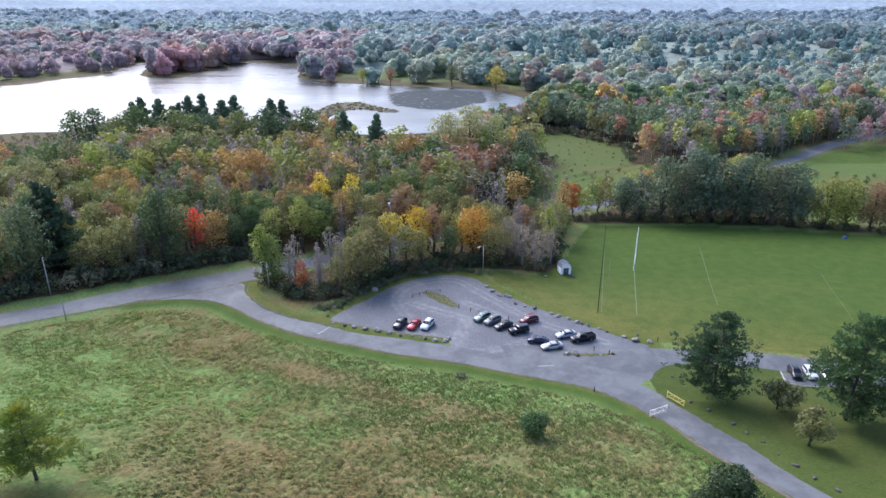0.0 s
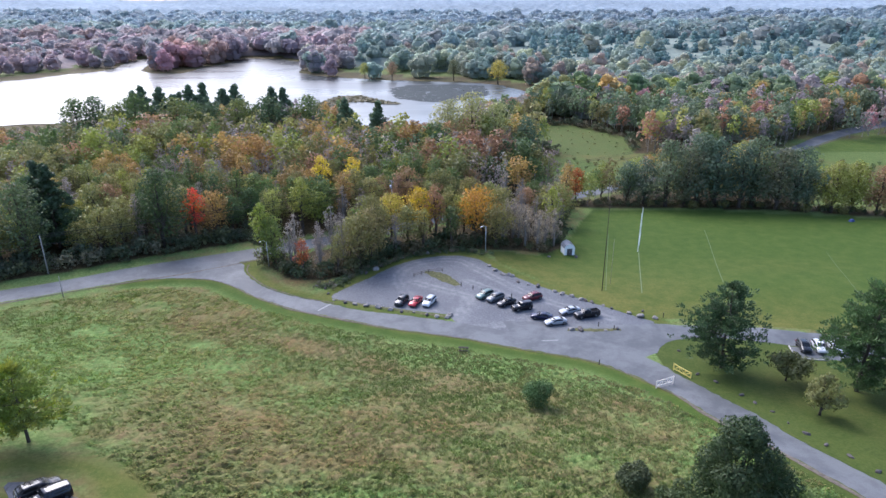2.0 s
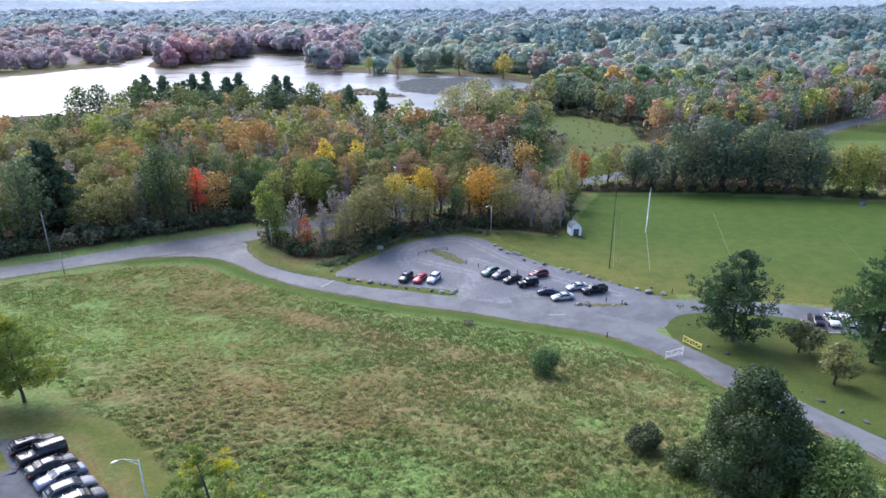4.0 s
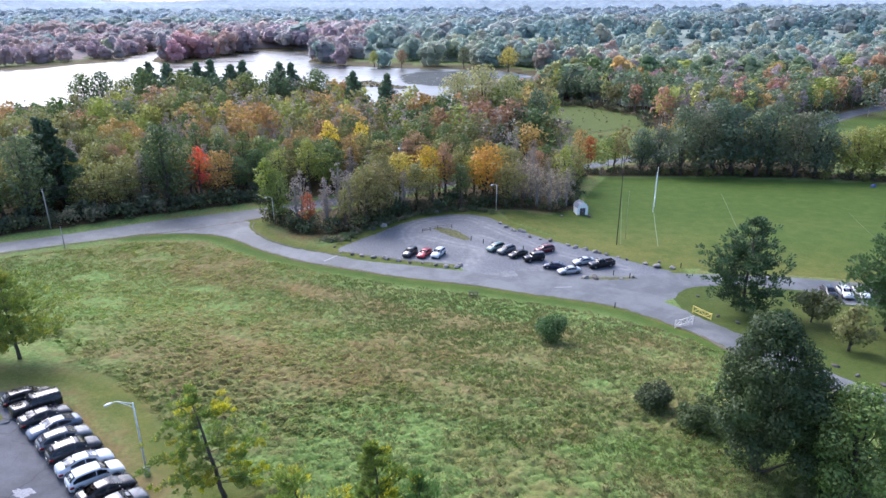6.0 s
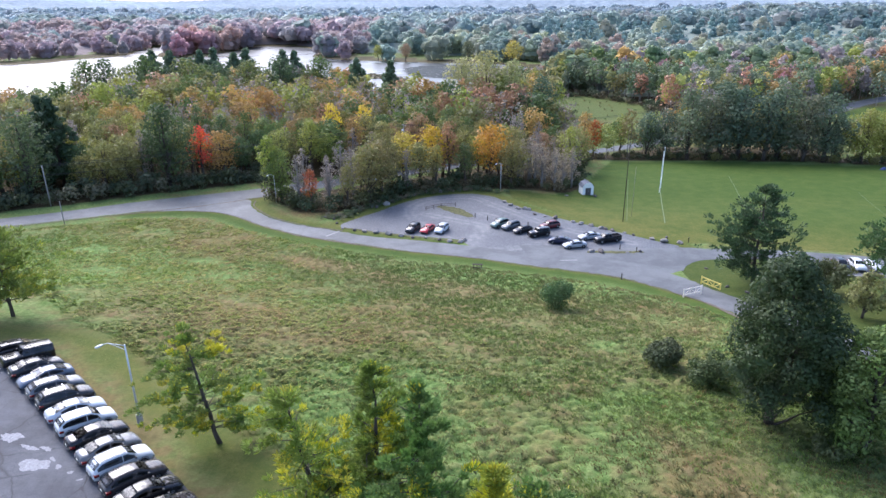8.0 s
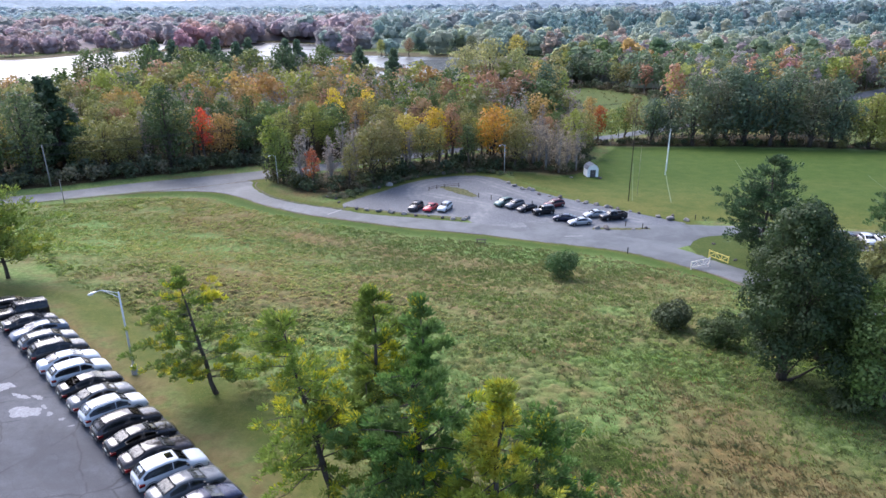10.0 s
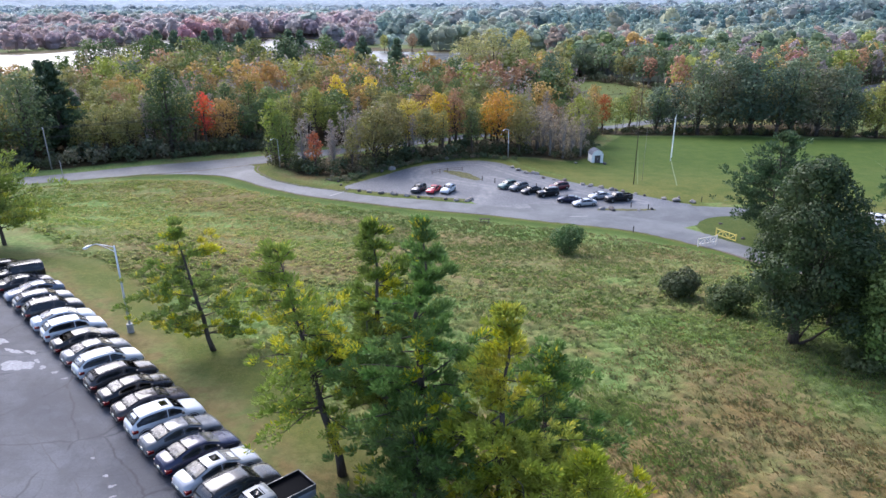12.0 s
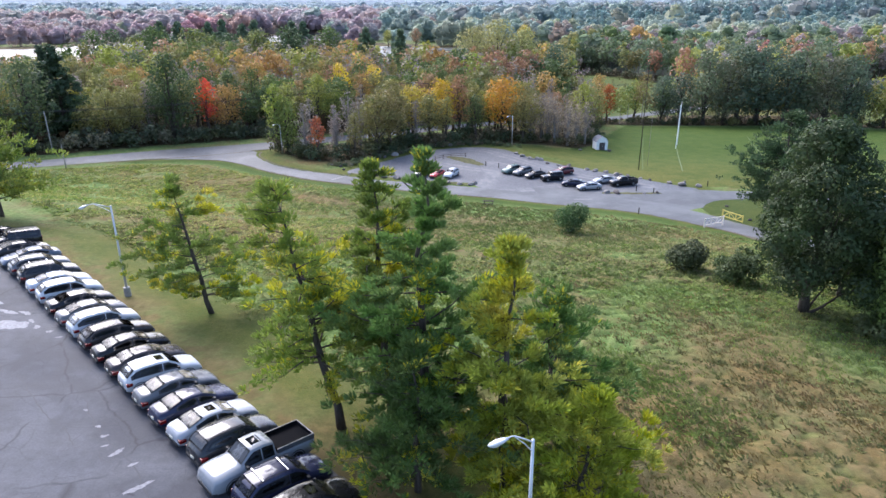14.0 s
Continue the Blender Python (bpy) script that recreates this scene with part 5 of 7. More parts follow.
hero("pine", -53.4, 68.9, pine(213, 11.4, 12.5, 2.0, 13000, 0.24, 0.3, 13, 0.7, (5, 9)), (0.19, 0.24, 0.055), "bright green bushy pine on the meadow", "pine tree", 10, second=(0.2, (0.3, 0.31, 0.05), 0.6))
# two pines added outside the view to darken the lawn
hero("pine", 79.0, 84.0, pine(214, 19.0, 13.0, 2.0, 7000, 0.42, 0.3, 14, 0.85, (5, 8)), (0.08, 0.13, 0.05), "unseen large dark pine added to shade the lawn", "pine tree", 50)
hero("pine", 77.5, 69.0, pine(215, 17.0, 13.0, 2.0, 7000, 0.42, 0.3, 14, 0.85, (5, 8)), (0.08, 0.13, 0.05), "unseen dark pine added to shade the lawn", "pine tree", 20)
hero("oak_tree", 30.2, 53.6, broadleaf(226, 17.6, 12.8, 1.8, 27000, 0.17, 46, 0.1, 0.015, -0.02, 0.66, 0.0), (0.05, 0.074, 0.03), "large dark green spreading oak at the meadow's edge", "oak tree", 15, M_LEAF)
hero("maple_tree", 36.8, 49.6, broadleaf(222, 12.5, 10.0, 1.0, 11000, 0.18, 38, 0.1, 0.02, -0.1, 0.68, 0.0), (0.15, 0.205, 0.062), "light green maple growing beside the oak", "maple tree", 75, M_LEAF)
hero("maple_tree", 36.0, 58.5, broadleaf(225, 9.5, 8.0, 1.0, 5000, 0.2, 26, 0.1, 0.02, 0.0, 0.8), (0.1, 0.13, 0.05), "low green tree behind the oak", "maple tree", 5, M_LEAF)
hero("apple_tree", 61.0, 100.5, broadleaf(223, 5.6, 7.5, 1.2, 1500, 0.28, 16, 0.4, 0.0, 0.5), (0.13, 0.14, 0.06), "low spreading apple tree on the lawn", "apple tree", 0, M_LEAF)
hero("young_tree", 60.2, 88.3, broadleaf(224, 7.6, 6.0, 1.2, 1100, 0.28, 14, 0.4, 0.03), (0.2, 0.2, 0.075), "thin olive young tree with sparse leaves on the lawn", "tree", 0, M_LEAF)
for seed, x, y, w, h, n, tint in ((231, 15.0, 90.4, 5.3, 4.6, 3600, (0.085, 0.135, 0.05)), (232, 23.6, 66.0, 4.9, 3.7, 3600, (0.07, 0.085, 0.04)), (233, 27.0, 61.5, 5.4, 3.8, 3900, (0.072, 0.1, 0.038)), (234, 33.5, 48.5, 4.0, 2.2, 1200, (0.1, 0.12, 0.05))):
    bm, Q = shrub(seed, w, h, n, 0.15)
    root = thing("bush", x, y, hz(x, y), seed * 31, "rounded dark green bush standing in rough grass", "bush", "meadow bushes")
    child("stems", bm_mesh("stems", bm, M_BARK, True), root)
    V, F = quads(Q)
    o = child("foliage", np_mesh("foliage", V, F, M_LEAF), root)
    o.color = (*tint, 1)


# ---- cars ----
STYLES = {
    # length, width, wheel radius, rear glass (from, to), windscreen (from, to), sections: share of length, shoulder, top, share of width at the top
    "sedan": (4.8, 1.83, 0.34, (0.13, 0.33), (0.55, 0.74), [(0.0, 0.5, 0.8, 0.76), (0.02, 0.74, 0.98, 0.8), (0.06, 0.86, 1.05, 0.82), (0.13, 0.92, 1.09, 0.82), (0.23, 0.93, 1.27, 0.76), (0.33, 0.93, 1.40, 0.7), (0.43, 0.92, 1.44, 0.7), (0.55, 0.91, 1.40, 0.7), (0.65, 0.9, 1.21, 0.75), (0.74, 0.89, 1.02, 0.8), (0.86, 0.82, 0.93, 0.8), (0.95, 0.72, 0.8, 0.76), (1.0, 0.48, 0.56, 0.66)]),
    "suv": (4.7, 1.9, 0.37, (0.025, 0.13), (0.57, 0.73), [(0.0, 0.62, 0.98, 0.8), (0.025, 0.98, 1.12, 0.83), (0.08, 1.03, 1.42, 0.77), (0.13, 1.05, 1.57, 0.73), (0.24, 1.04, 1.66, 0.73), (0.42, 1.03, 1.69, 0.73), (0.57, 1.02, 1.62, 0.73), (0.65, 1.01, 1.42, 0.77), (0.73, 1.0, 1.17, 0.81), (0.86, 0.95, 1.07, 0.82), (0.96, 0.8, 0.92, 0.78), (1.0, 0.55, 0.66, 0.68)]),
    "wagon": (4.75, 1.85, 0.35, (0.025, 0.16), (0.55, 0.73), [(0.0, 0.58, 0.88, 0.78), (0.025, 0.88, 1.03, 0.82), (0.09, 0.94, 1.28, 0.77), (0.16, 0.95, 1.45, 0.72), (0.27, 0.96, 1.53, 0.71), (0.42, 0.96, 1.55, 0.71), (0.55, 0.95, 1.50, 0.71), (0.64, 0.94, 1.3, 0.75), (0.73, 0.92, 1.08, 0.8), (0.86, 0.86, 0.98, 0.8), (0.96, 0.72, 0.84, 0.76), (1.0, 0.52, 0.6, 0.66)]),
    "boxy": (4.7, 1.9, 0.4, (0.01, 0.03), (0.60, 0.66), [(0.0, 0.7, 1.12, 0.84), (0.01, 1.12, 1.2, 0.84), (0.03, 1.15, 1.80, 0.76), (0.2, 1.15, 1.85, 0.77), (0.42, 1.15, 1.85, 0.77), (0.60, 1.14, 1.82, 0.77), (0.66, 1.12, 1.22, 0.8), (0.86, 1.08, 1.18, 0.8), (0.98, 1.0, 1.12, 0.78), (1.0, 0.65, 0.8, 0.74)]),
    "pickup": (5.75, 1.98, 0.4, (0.395, 0.41), (0.625, 0.73), [(0.0, 0.75, 1.08, 0.9), (0.01, 1.05, 1.12, 0.92), (0.395, 1.08, 1.14, 0.92), (0.41, 1.12, 1.80, 0.68), (0.5, 1.12, 1.88, 0.68), (0.625, 1.12, 1.84, 0.68), (0.73, 1.1, 1.26, 0.78), (0.87, 1.06, 1.18, 0.82), (0.975, 0.95, 1.06, 0.8), (1.0, 0.6, 0.75, 0.74)]),
}


class Form:
    """The shell of a car as a loft along its length (nose at +x)."""

    def __init__(self, style):
        self.L, self.W, self.R, self.rear, self.front, rows = STYLES[style]
        self.f = [r[0] for r in rows]
        self.rows = rows

    def at(self, f):
        sh, top, tw = (float(np.interp(f, self.f, [r[i] for r in self.rows])) for i in (1, 2, 3))
        end = 1 - 0.13 * max(0, (abs(f - 0.5) - 0.38) / 0.12) ** 2
        return (f - 0.5) * self.L, self.W / 2 * end, sh, top, tw * self.W / 2 * end

    def ring(self, f):
        x, w, sh, top, tw = self.at(f)
        low = 0.22 + 0.1 * max(0, (abs(f - 0.5) - 0.42) / 0.08)
        half = [(w * 0.86, low), (w * 0.98, low + 0.14), (w, (low + sh) / 2 + 0.05), (w * 0.985, sh - 0.06), (w * 0.95, sh), (tw * 1.02, top - 0.06), (tw * 0.9, top - 0.012), (tw * 0.45, top + 0.012)]
        return [(x, y, z) for y, z in half] + [(x, -y, z) for y, z in half[::-1]]

    def side(self, f, u, sgn):
        """A point on the side glass: u from the shoulder (0) to the roof's edge (1), just proud of the shell."""
        x, w, sh, top, tw = self.at(f)
        y = w * 0.95 + (tw * 1.02 - w * 0.95) * u
        return (x, sgn * (y + 0.012), sh + (top - 0.06 - sh) * u + 0.004)

    def top(self, f, v, lift=0.012):
        x, w, sh, top, tw = self.at(f)
        return (x, v * tw, top + lift)


CAR_MESHES = {}


def lathe(bm, prof, axis_y, sides=20):
    rings = []
    for r, y in prof:
        rings.append([bm.verts.new((r * math.cos(2 * math.pi * k / sides), axis_y + y, r * math.sin(2 * math.pi * k / sides))) for k in range(sides)])
    for q, s in zip(rings, rings[1:]):
        for k in range(sides):
            bm.faces.new((q[k], q[(k + 1) % sides], s[(k + 1) % sides], s[k]))
    for ring in (rings[0], rings[-1]):
        bm.faces.new(ring)


def car_meshes(style):
    if style in CAR_MESHES:
        return CAR_MESHES[style]
    c = Form(style)
    out = {}
    fs = sorted(set(c.f + [0.005, 0.012, 0.06, 0.09, 0.2, 0.26, 0.35, 0.48, 0.6, 0.65, 0.78, 0.91, 0.94, 0.985, 0.993]))
    bm = bmesh.new()
    rings = [[bm.verts.new(p) for p in c.ring(f)] for f in fs]
    for q, s in zip(rings, rings[1:]):
        for k in range(len(q)):
            bm.faces.new((q[k], q[(k + 1) % len(q)], s[(k + 1) % len(q)], s[k]))
    bm.faces.new(rings[0])
    bm.faces.new(rings[-1])
    out["body"] = bm_mesh("body", bm, M_PAINT, True)

    def panel(name, grid, mat):
        b = bmesh.new()
        vs = [[b.verts.new(p) for p in row] for row in grid]
        for r0, r1 in zip(vs, vs[1:]):
            for k in range(len(r0) - 1):
                b.faces.new((r0[k], r0[k + 1], r1[k + 1], r1[k]))
        bmesh.ops.solidify(b, geom=b.faces, thickness=0.008)
        out[name] = bm_mesh(name, b, mat, True)

    def lerp(a, b, t):
        return a + (b - a) * t

    panel("windshield", [[c.top(lerp(*c.front, u), v * (0.99 - 0.03 * u)) for v in (-0.98, -0.85, -0.4, 0, 0.4, 0.85, 0.98)] for u in (0.04, 0.2, 0.5, 0.8, 0.96)], M_GLASS)
    panel("rear_window", [[c.top(lerp(*c.rear, u), v * (1.0 - 0.1 * abs(u - 0.5))) for v in (-0.97, -0.85, -0.4, 0.4, 0.85, 0.97)] for u in (0.04, 0.2, 0.5, 0.8, 0.96)], M_GLASS)
    mid = 0.48 if style != "pickup" else 0.535
    a0, a1 = lerp(*c.rear, 0.45), lerp(*c.front, 0.72)
    if style == "pickup":
        a0 = 0.42
    for sgn, word in ((1, "l"), (-1, "r")):
        for lo, hi, nm in ((a0, mid - 0.006, "rear"), (mid + 0.006, a1, "front")):
            rows = []
            for f in np.linspace(lo, hi, 6):
                f = float(f)
                top_u = 0.9
                if f > c.front[0]:
                    top_u = 0.84
                if f < c.rear[1]:
                    top_u = 0.8
                rows.append([c.side(f, u, sgn) for u in (0.08, 0.5, top_u)])
            panel("side_%s_%s" % (nm, word), rows, M_GLASS)
    b = bmesh.new()
    R = c.R
    lathe(b, [(R * 0.66, -0.11), (R * 0.93, -0.11), (R, -0.07), (R, 0.07), (R * 0.93, 0.11), (R * 0.66, 0.11)], 0)
    out["tyre"] = bm_mesh("tyre", b, M_RUBBER, True)
    b = bmesh.new()
    lathe(b, [(R * 0.66, -0.1), (R * 0.66, 0.1), (R * 0.6, 0.112), (R * 0.5, 0.085), (R * 0.2, 0.095), (R * 0.1, 0.115)], 0, 16)
    for k in range(5):
        box(b, R * 0.1, R * 0.6, -0.035, 0.035, 0.09, 0.115, 0, Matrix.Rotation(k * 2 * math.pi / 5, 4, "Y") @ Matrix.Rotation(-math.pi / 2, 4, "X"))
    out["rim"] = bm_mesh("rim", b, M_RIM, False)
    b = bmesh.new()
    lathe(b, [(R * 1.2, -0.02), (R * 1.2, 0.012), (R * 1.08, 0.012), (R * 1.06, -0.02)], 0, 20)
    out["arch"] = bm_mesh("wheel_arch", b, M_TRIM, True)
    xr, wr, shr, tr_, twr = c.at(0.015)
    xf, wf, shf, tf, twf = c.at(0.985)
    out["tail"] = bm_mesh("taillight", box(bmesh.new(), xr - 0.055, xr + 0.3, -0.27, 0.1, shr - 0.13, shr + 0.06, 0.03), M_TAIL)
    out["head"] = bm_mesh("headlight", box(bmesh.new(), xf - 0.2, xf + 0.02, -0.2, 0.12, shf - 0.17, shf - 0.05, 0.03), M_HEAD)
    out["lamp_y"] = (wr * 0.84, wf * 0.8)
    out["rear_bumper"] = bm_mesh("bumper", box(bmesh.new(), -c.L / 2 - 0.05, -c.L / 2 + 0.12, -wr * 0.86, wr * 0.86, 0.3, 0.5, 0.04), M_TRIM)
    out["front_bumper"] = bm_mesh("bumper", box(bmesh.new(), c.L / 2 - 0.12, c.L / 2 + 0.04, -wf * 0.8, wf * 0.8, 0.27, 0.45, 0.04), M_TRIM)
    out["plate"] = bm_mesh("number_plate", box(bmesh.new(), -c.L / 2 - 0.055, -c.L / 2 - 0.02, -0.16, 0.16, 0.52, 0.66), M_PLATE)
    b = box(bmesh.new(), -0.06, 0.08, -0.11, 0.11, -0.07, 0.08, 0.03)
    out["mirror"] = bm_mesh("mirror", b, M_TRIM, True)
    xm, wm, shm, _, _ = c.at(lerp(*c.front, 0.62))
    out["mirror_at"] = (xm, wm + 0.06, shm + 0.1)
    b = bmesh.new()
    tube(b, [c.top(f, 0.86, 0.02 if f in (c.rear[1] + 0.02, c.front[0] - 0.02) else 0.06) for f in (c.rear[1] + 0.02, c.rear[1] + 0.06, 0.4, c.front[0] - 0.06, c.front[0] - 0.02)], 0.022, 5)
    out["rail"] = bm_mesh("roof_rail", b, M_TRIM)
    b = bmesh.new()
    f0, f1 = c.front[0] - 0.135, c.front[0] - 0.035
    panel("sunroof", [[c.top(f, v, 0.02) for v in (-0.5, 0, 0.5)] for f in (f0, (f0 + f1) / 2, f1)], M_GLASS)
    b.free()
    if style == "pickup":
        b = bmesh.new()
        x0, x1 = -c.L / 2 + 0.06, -c.L / 2 + 0.385 * c.L
        hw = c.W / 2 * 0.86
        box(b, x0, x1, -hw + 0.06, hw - 0.06, 1.125, 1.16)
        for q in ((x0, x1, hw - 0.075, hw - 0.063), (x0, x1, -hw + 0.063, -hw + 0.075), (x0 + 0.033, x0 + 0.045, -hw + 0.075, hw - 0.075), (x1 - 0.03, x1 - 0.015, -hw + 0.075, hw - 0.075)):
            box(b, *q, 1.15, 1.35)
        # black liner, darkened further to paint shade into the shallow bed
        out["bed_floor"] = bm_mesh("bed_liner", b, M_LINER)
        b = bmesh.new()
        for q in ((x0 - 0.04, x1, hw - 0.06, hw + 0.02), (x0 - 0.04, x1, -hw - 0.02, -hw + 0.06), (x0 - 0.05, x0 + 0.03, -hw + 0.06, hw - 0.06)):
            box(b, *q, 1.05, 1.36, 0.02)
        out["bed_wall"] = bm_mesh("bed_wall", b, M_PAINT)
    CAR_MESHES[style] = out
    return out


def car(style, x, y, heading, tint, label, group, rails=False, sunroof=False, rack=False):
    o = car_meshes(style)
    c = Form(style)
    z = hz(x, y)
    e = 1.0
    a = radians(heading)
    fwd = hz(x + math.cos(a) * e, y + math.sin(a) * e) - hz(x - math.cos(a) * e, y - math.sin(a) * e)
    lat = hz(x - math.sin(a) * e, y + math.cos(a) * e) - hz(x + math.sin(a) * e, y - math.cos(a) * e)
    root = thing("car", x, y, z + 0.06, 0, label, "pickup truck" if style == "pickup" else "car", group)
    root.matrix_basis = pose(x, y, z + 0.055, 0, 0, heading) @ pose(0, 0, 0, math.degrees(math.atan(lat / 2)), -math.degrees(math.atan(fwd / 2)), 0)
    body = child("body", o["body"], root)
    body.color = (*tint, 1)
    child("windshield", o["windshield"], root)
    child("rear_window", o["rear_window"], root)
    for nm in ("rear_l", "front_l", "rear_r", "front_r"):
        child("side_window", o["side_" + nm], root)
    for sx in (0.17, 0.8) if style != "pickup" else (0.2, 0.81):
        for s in (1, -1):
            px = (sx - 0.5) * c.L
            m = Matrix.Translation((px, s * (c.W / 2 - 0.095), c.R)) @ (Matrix.Rotation(math.pi, 4, "Z") if s < 0 else Matrix.Identity(4))
            w = child("wheel", o["tyre"], root, "", m)
            child("rim", o["rim"], w)
            child("wheel_arch", o["arch"], root, "", Matrix.Translation((px, s * (c.W / 2 - 0.005), c.R + 0.02)) @ (Matrix.Rotation(math.pi, 4, "Z") if s < 0 else Matrix.Identity(4)))
    for s in (1, -1):
        child("taillight", o["tail"], root, "red tail light", Matrix.Translation((0, s * o["lamp_y"][0], 0)))
        child("headlight", o["head"], root, "clear headlight", Matrix.Translation((0, s * o["lamp_y"][1], 0)))
        mx, my, mz = o["mirror_at"]
        mr = child("mirror", o["mirror"], root, "", Matrix.Translation((mx, s * my, mz)))
        mr.color = (*tint, 1)
        if rails:
            child("roof_rail", o["rail"], root, "", Matrix.Identity(4) if s > 0 else Matrix.Diagonal((1, -1, 1, 1)))
    child("bumper", o["rear_bumper"], root)
    child("bumper", o["front_bumper"], root)
    child("number_plate", o["plate"], root)
    if sunroof:
        child("sunroof", o["sunroof"], root, "dark glass sunroof")
    if rack:
        for f in (c.rear[1] + 0.08, c.front[0] - 0.08):
            b = box(bmesh.new(), (f - 0.5) * c.L - 0.03, (f - 0.5) * c.L + 0.03, -0.6, 0.6, c.at(f)[3] + 0.05, c.at(f)[3] + 0.09, 0.01)
            child("roof_bar", bm_mesh("roof_bar", b, M_RIM), root)
    if style == "pickup":
        child("bed_liner", o["bed_floor"], root, "black open truck bed")
        bw = child("bed_wall", o["bed_wall"], root)
        # bed sides get a darkened copy of the paint, standing in for shade
        bw.color = (*(v * 0.4 for v in tint), 1)
    return root


BLACK, CHAR, GREY, SILVER = (0.007, 0.007, 0.009), (0.02, 0.021, 0.024), (0.11, 0.114, 0.12), (0.34, 0.35, 0.365)
CARWHITE, NAVY, SLATE, CARRED = (0.48, 0.49, 0.5), (0.015, 0.018, 0.045), (0.085, 0.105, 0.14), (0.35, 0.02, 0.025)
PEARL, MAROON, BRONZE = (0.38, 0.41, 0.45), (0.1, 0.015, 0.02), (0.03, 0.024, 0.024)
ROW = [
    ("wagon", BLACK, 0, "black", {}), ("boxy", BLACK, 180, "black boxy off-road", {"rails": True}), ("sedan", CHAR, 0, "charcoal", {}), ("sedan", SLATE, 180, "slate grey", {}),
    ("wagon", GREY, 0, "grey", {"rails": True}), ("suv", CHAR, 0, "dark grey", {"rack": True, "rails": True}), ("sedan", PEARL, 0, "pale silver-blue", {}), ("suv", CARWHITE, 0, "white", {}),
    ("sedan", BLACK, 0, "black", {}), ("sedan", GREY, 0, "grey", {}), ("suv", CARWHITE, 0, "white", {"rails": True}), ("wagon", BRONZE, 0, "dark bronze", {"rails": True}),
    ("sedan", BLACK, 0, "black", {}), ("sedan", BRONZE, 0, "dark grey-brown", {}), ("suv", CARWHITE, 0, "pearl white", {"sunroof": True}), ("sedan", GREY, 0, "grey metallic", {}),
    ("sedan", NAVY, 0, "dark navy", {}), ("sedan", SILVER, 0, "bright silver", {"sunroof": True}), ("suv", CHAR, 0, "charcoal", {"rails": True}), ("pickup", (0.22, 0.235, 0.25), 180, "silver", {"sunroof": True}),
    ("suv", NAVY, 0, "glossy navy", {"rack": True, "rails": True}), ("suv", BLACK, 0, "glossy black", {"sunroof": True}), ("sedan", BLACK, 0, "black", {}),
]
for k, (style, tint, turn, word, extra) in enumerate(ROW):
    j = k + 1 - 11
    jit = math.sin(k * 12.9) * 0.18
    late = max(0, k - 13)
    j -= 0.0715 * late
    jit -= 0.09 * late
    x = -29.22 + 1.93 * j + 0.67 + 0.695 * (2.35 + jit)
    y = 40.81 - 1.72 * j - 0.6 + 0.72 * (2.35 + jit)
    kind = "pickup truck" if style == "pickup" else {"suv": "sport utility car", "wagon": "estate car", "boxy": "car", "sedan": "saloon car"}[style]
    car(style, x, y, 46 + turn + 2 * math.sin(k * 7.1), tint, "%s %s parked in the asphalt lot's row" % (word, kind), "cars in the upper lot", **extra)
LOT_CARS = [
    ("suv", -9.9, 134.6, -112, CHAR, "dark grey sport utility car on gravel behind boulders"), ("sedan", -6.7, 134.3, -112, CARRED, "red hatchback car on gravel behind boulders"), ("suv", -3.6, 134.2, -112, CARWHITE, "white sport utility car on gravel behind boulders"),
    ("suv", 9.3, 138.0, 222, (0.12, 0.17, 0.15), "grey-green sport utility car on the gravel lot"), ("suv", 11.6, 136.4, 222, GREY, "grey sport utility car on the gravel lot"), ("sedan", 14.0, 134.0, 218, BLACK, "black saloon car on the gravel lot"),
    ("boxy", 17.2, 131.4, 202, BLACK, "large black sport utility car on the gravel lot"), ("suv", 20.2, 136.8, 208, MAROON, "dark red car on the gravel lot"), ("sedan", 21.0, 126.8, 170, NAVY, "dark navy saloon car on the gravel lot"),
    ("sedan", 23.6, 124.2, 195, SILVER, "bright silver saloon car on the gravel lot"), ("sedan", 27.6, 129.6, 200, SILVER, "silver saloon car on the gravel lot"), ("pickup", 31.0, 127.8, 198, BLACK, "black pickup truck on the gravel lot"),
    ("suv", 70.7, 113.0, -100, BLACK, "black sport utility car at the side road"), ("suv", 73.6, 112.8, -100, CARWHITE, "white sport utility car at the side road"), ("sedan", 76.7, 112.9, -97, CARWHITE, "white saloon car at the side road"),
]
for style, x, y, a, tint, lab in LOT_CARS:
    car(style, x, y, a, tint, lab, "cars in the lower lots", rails=style == "suv")


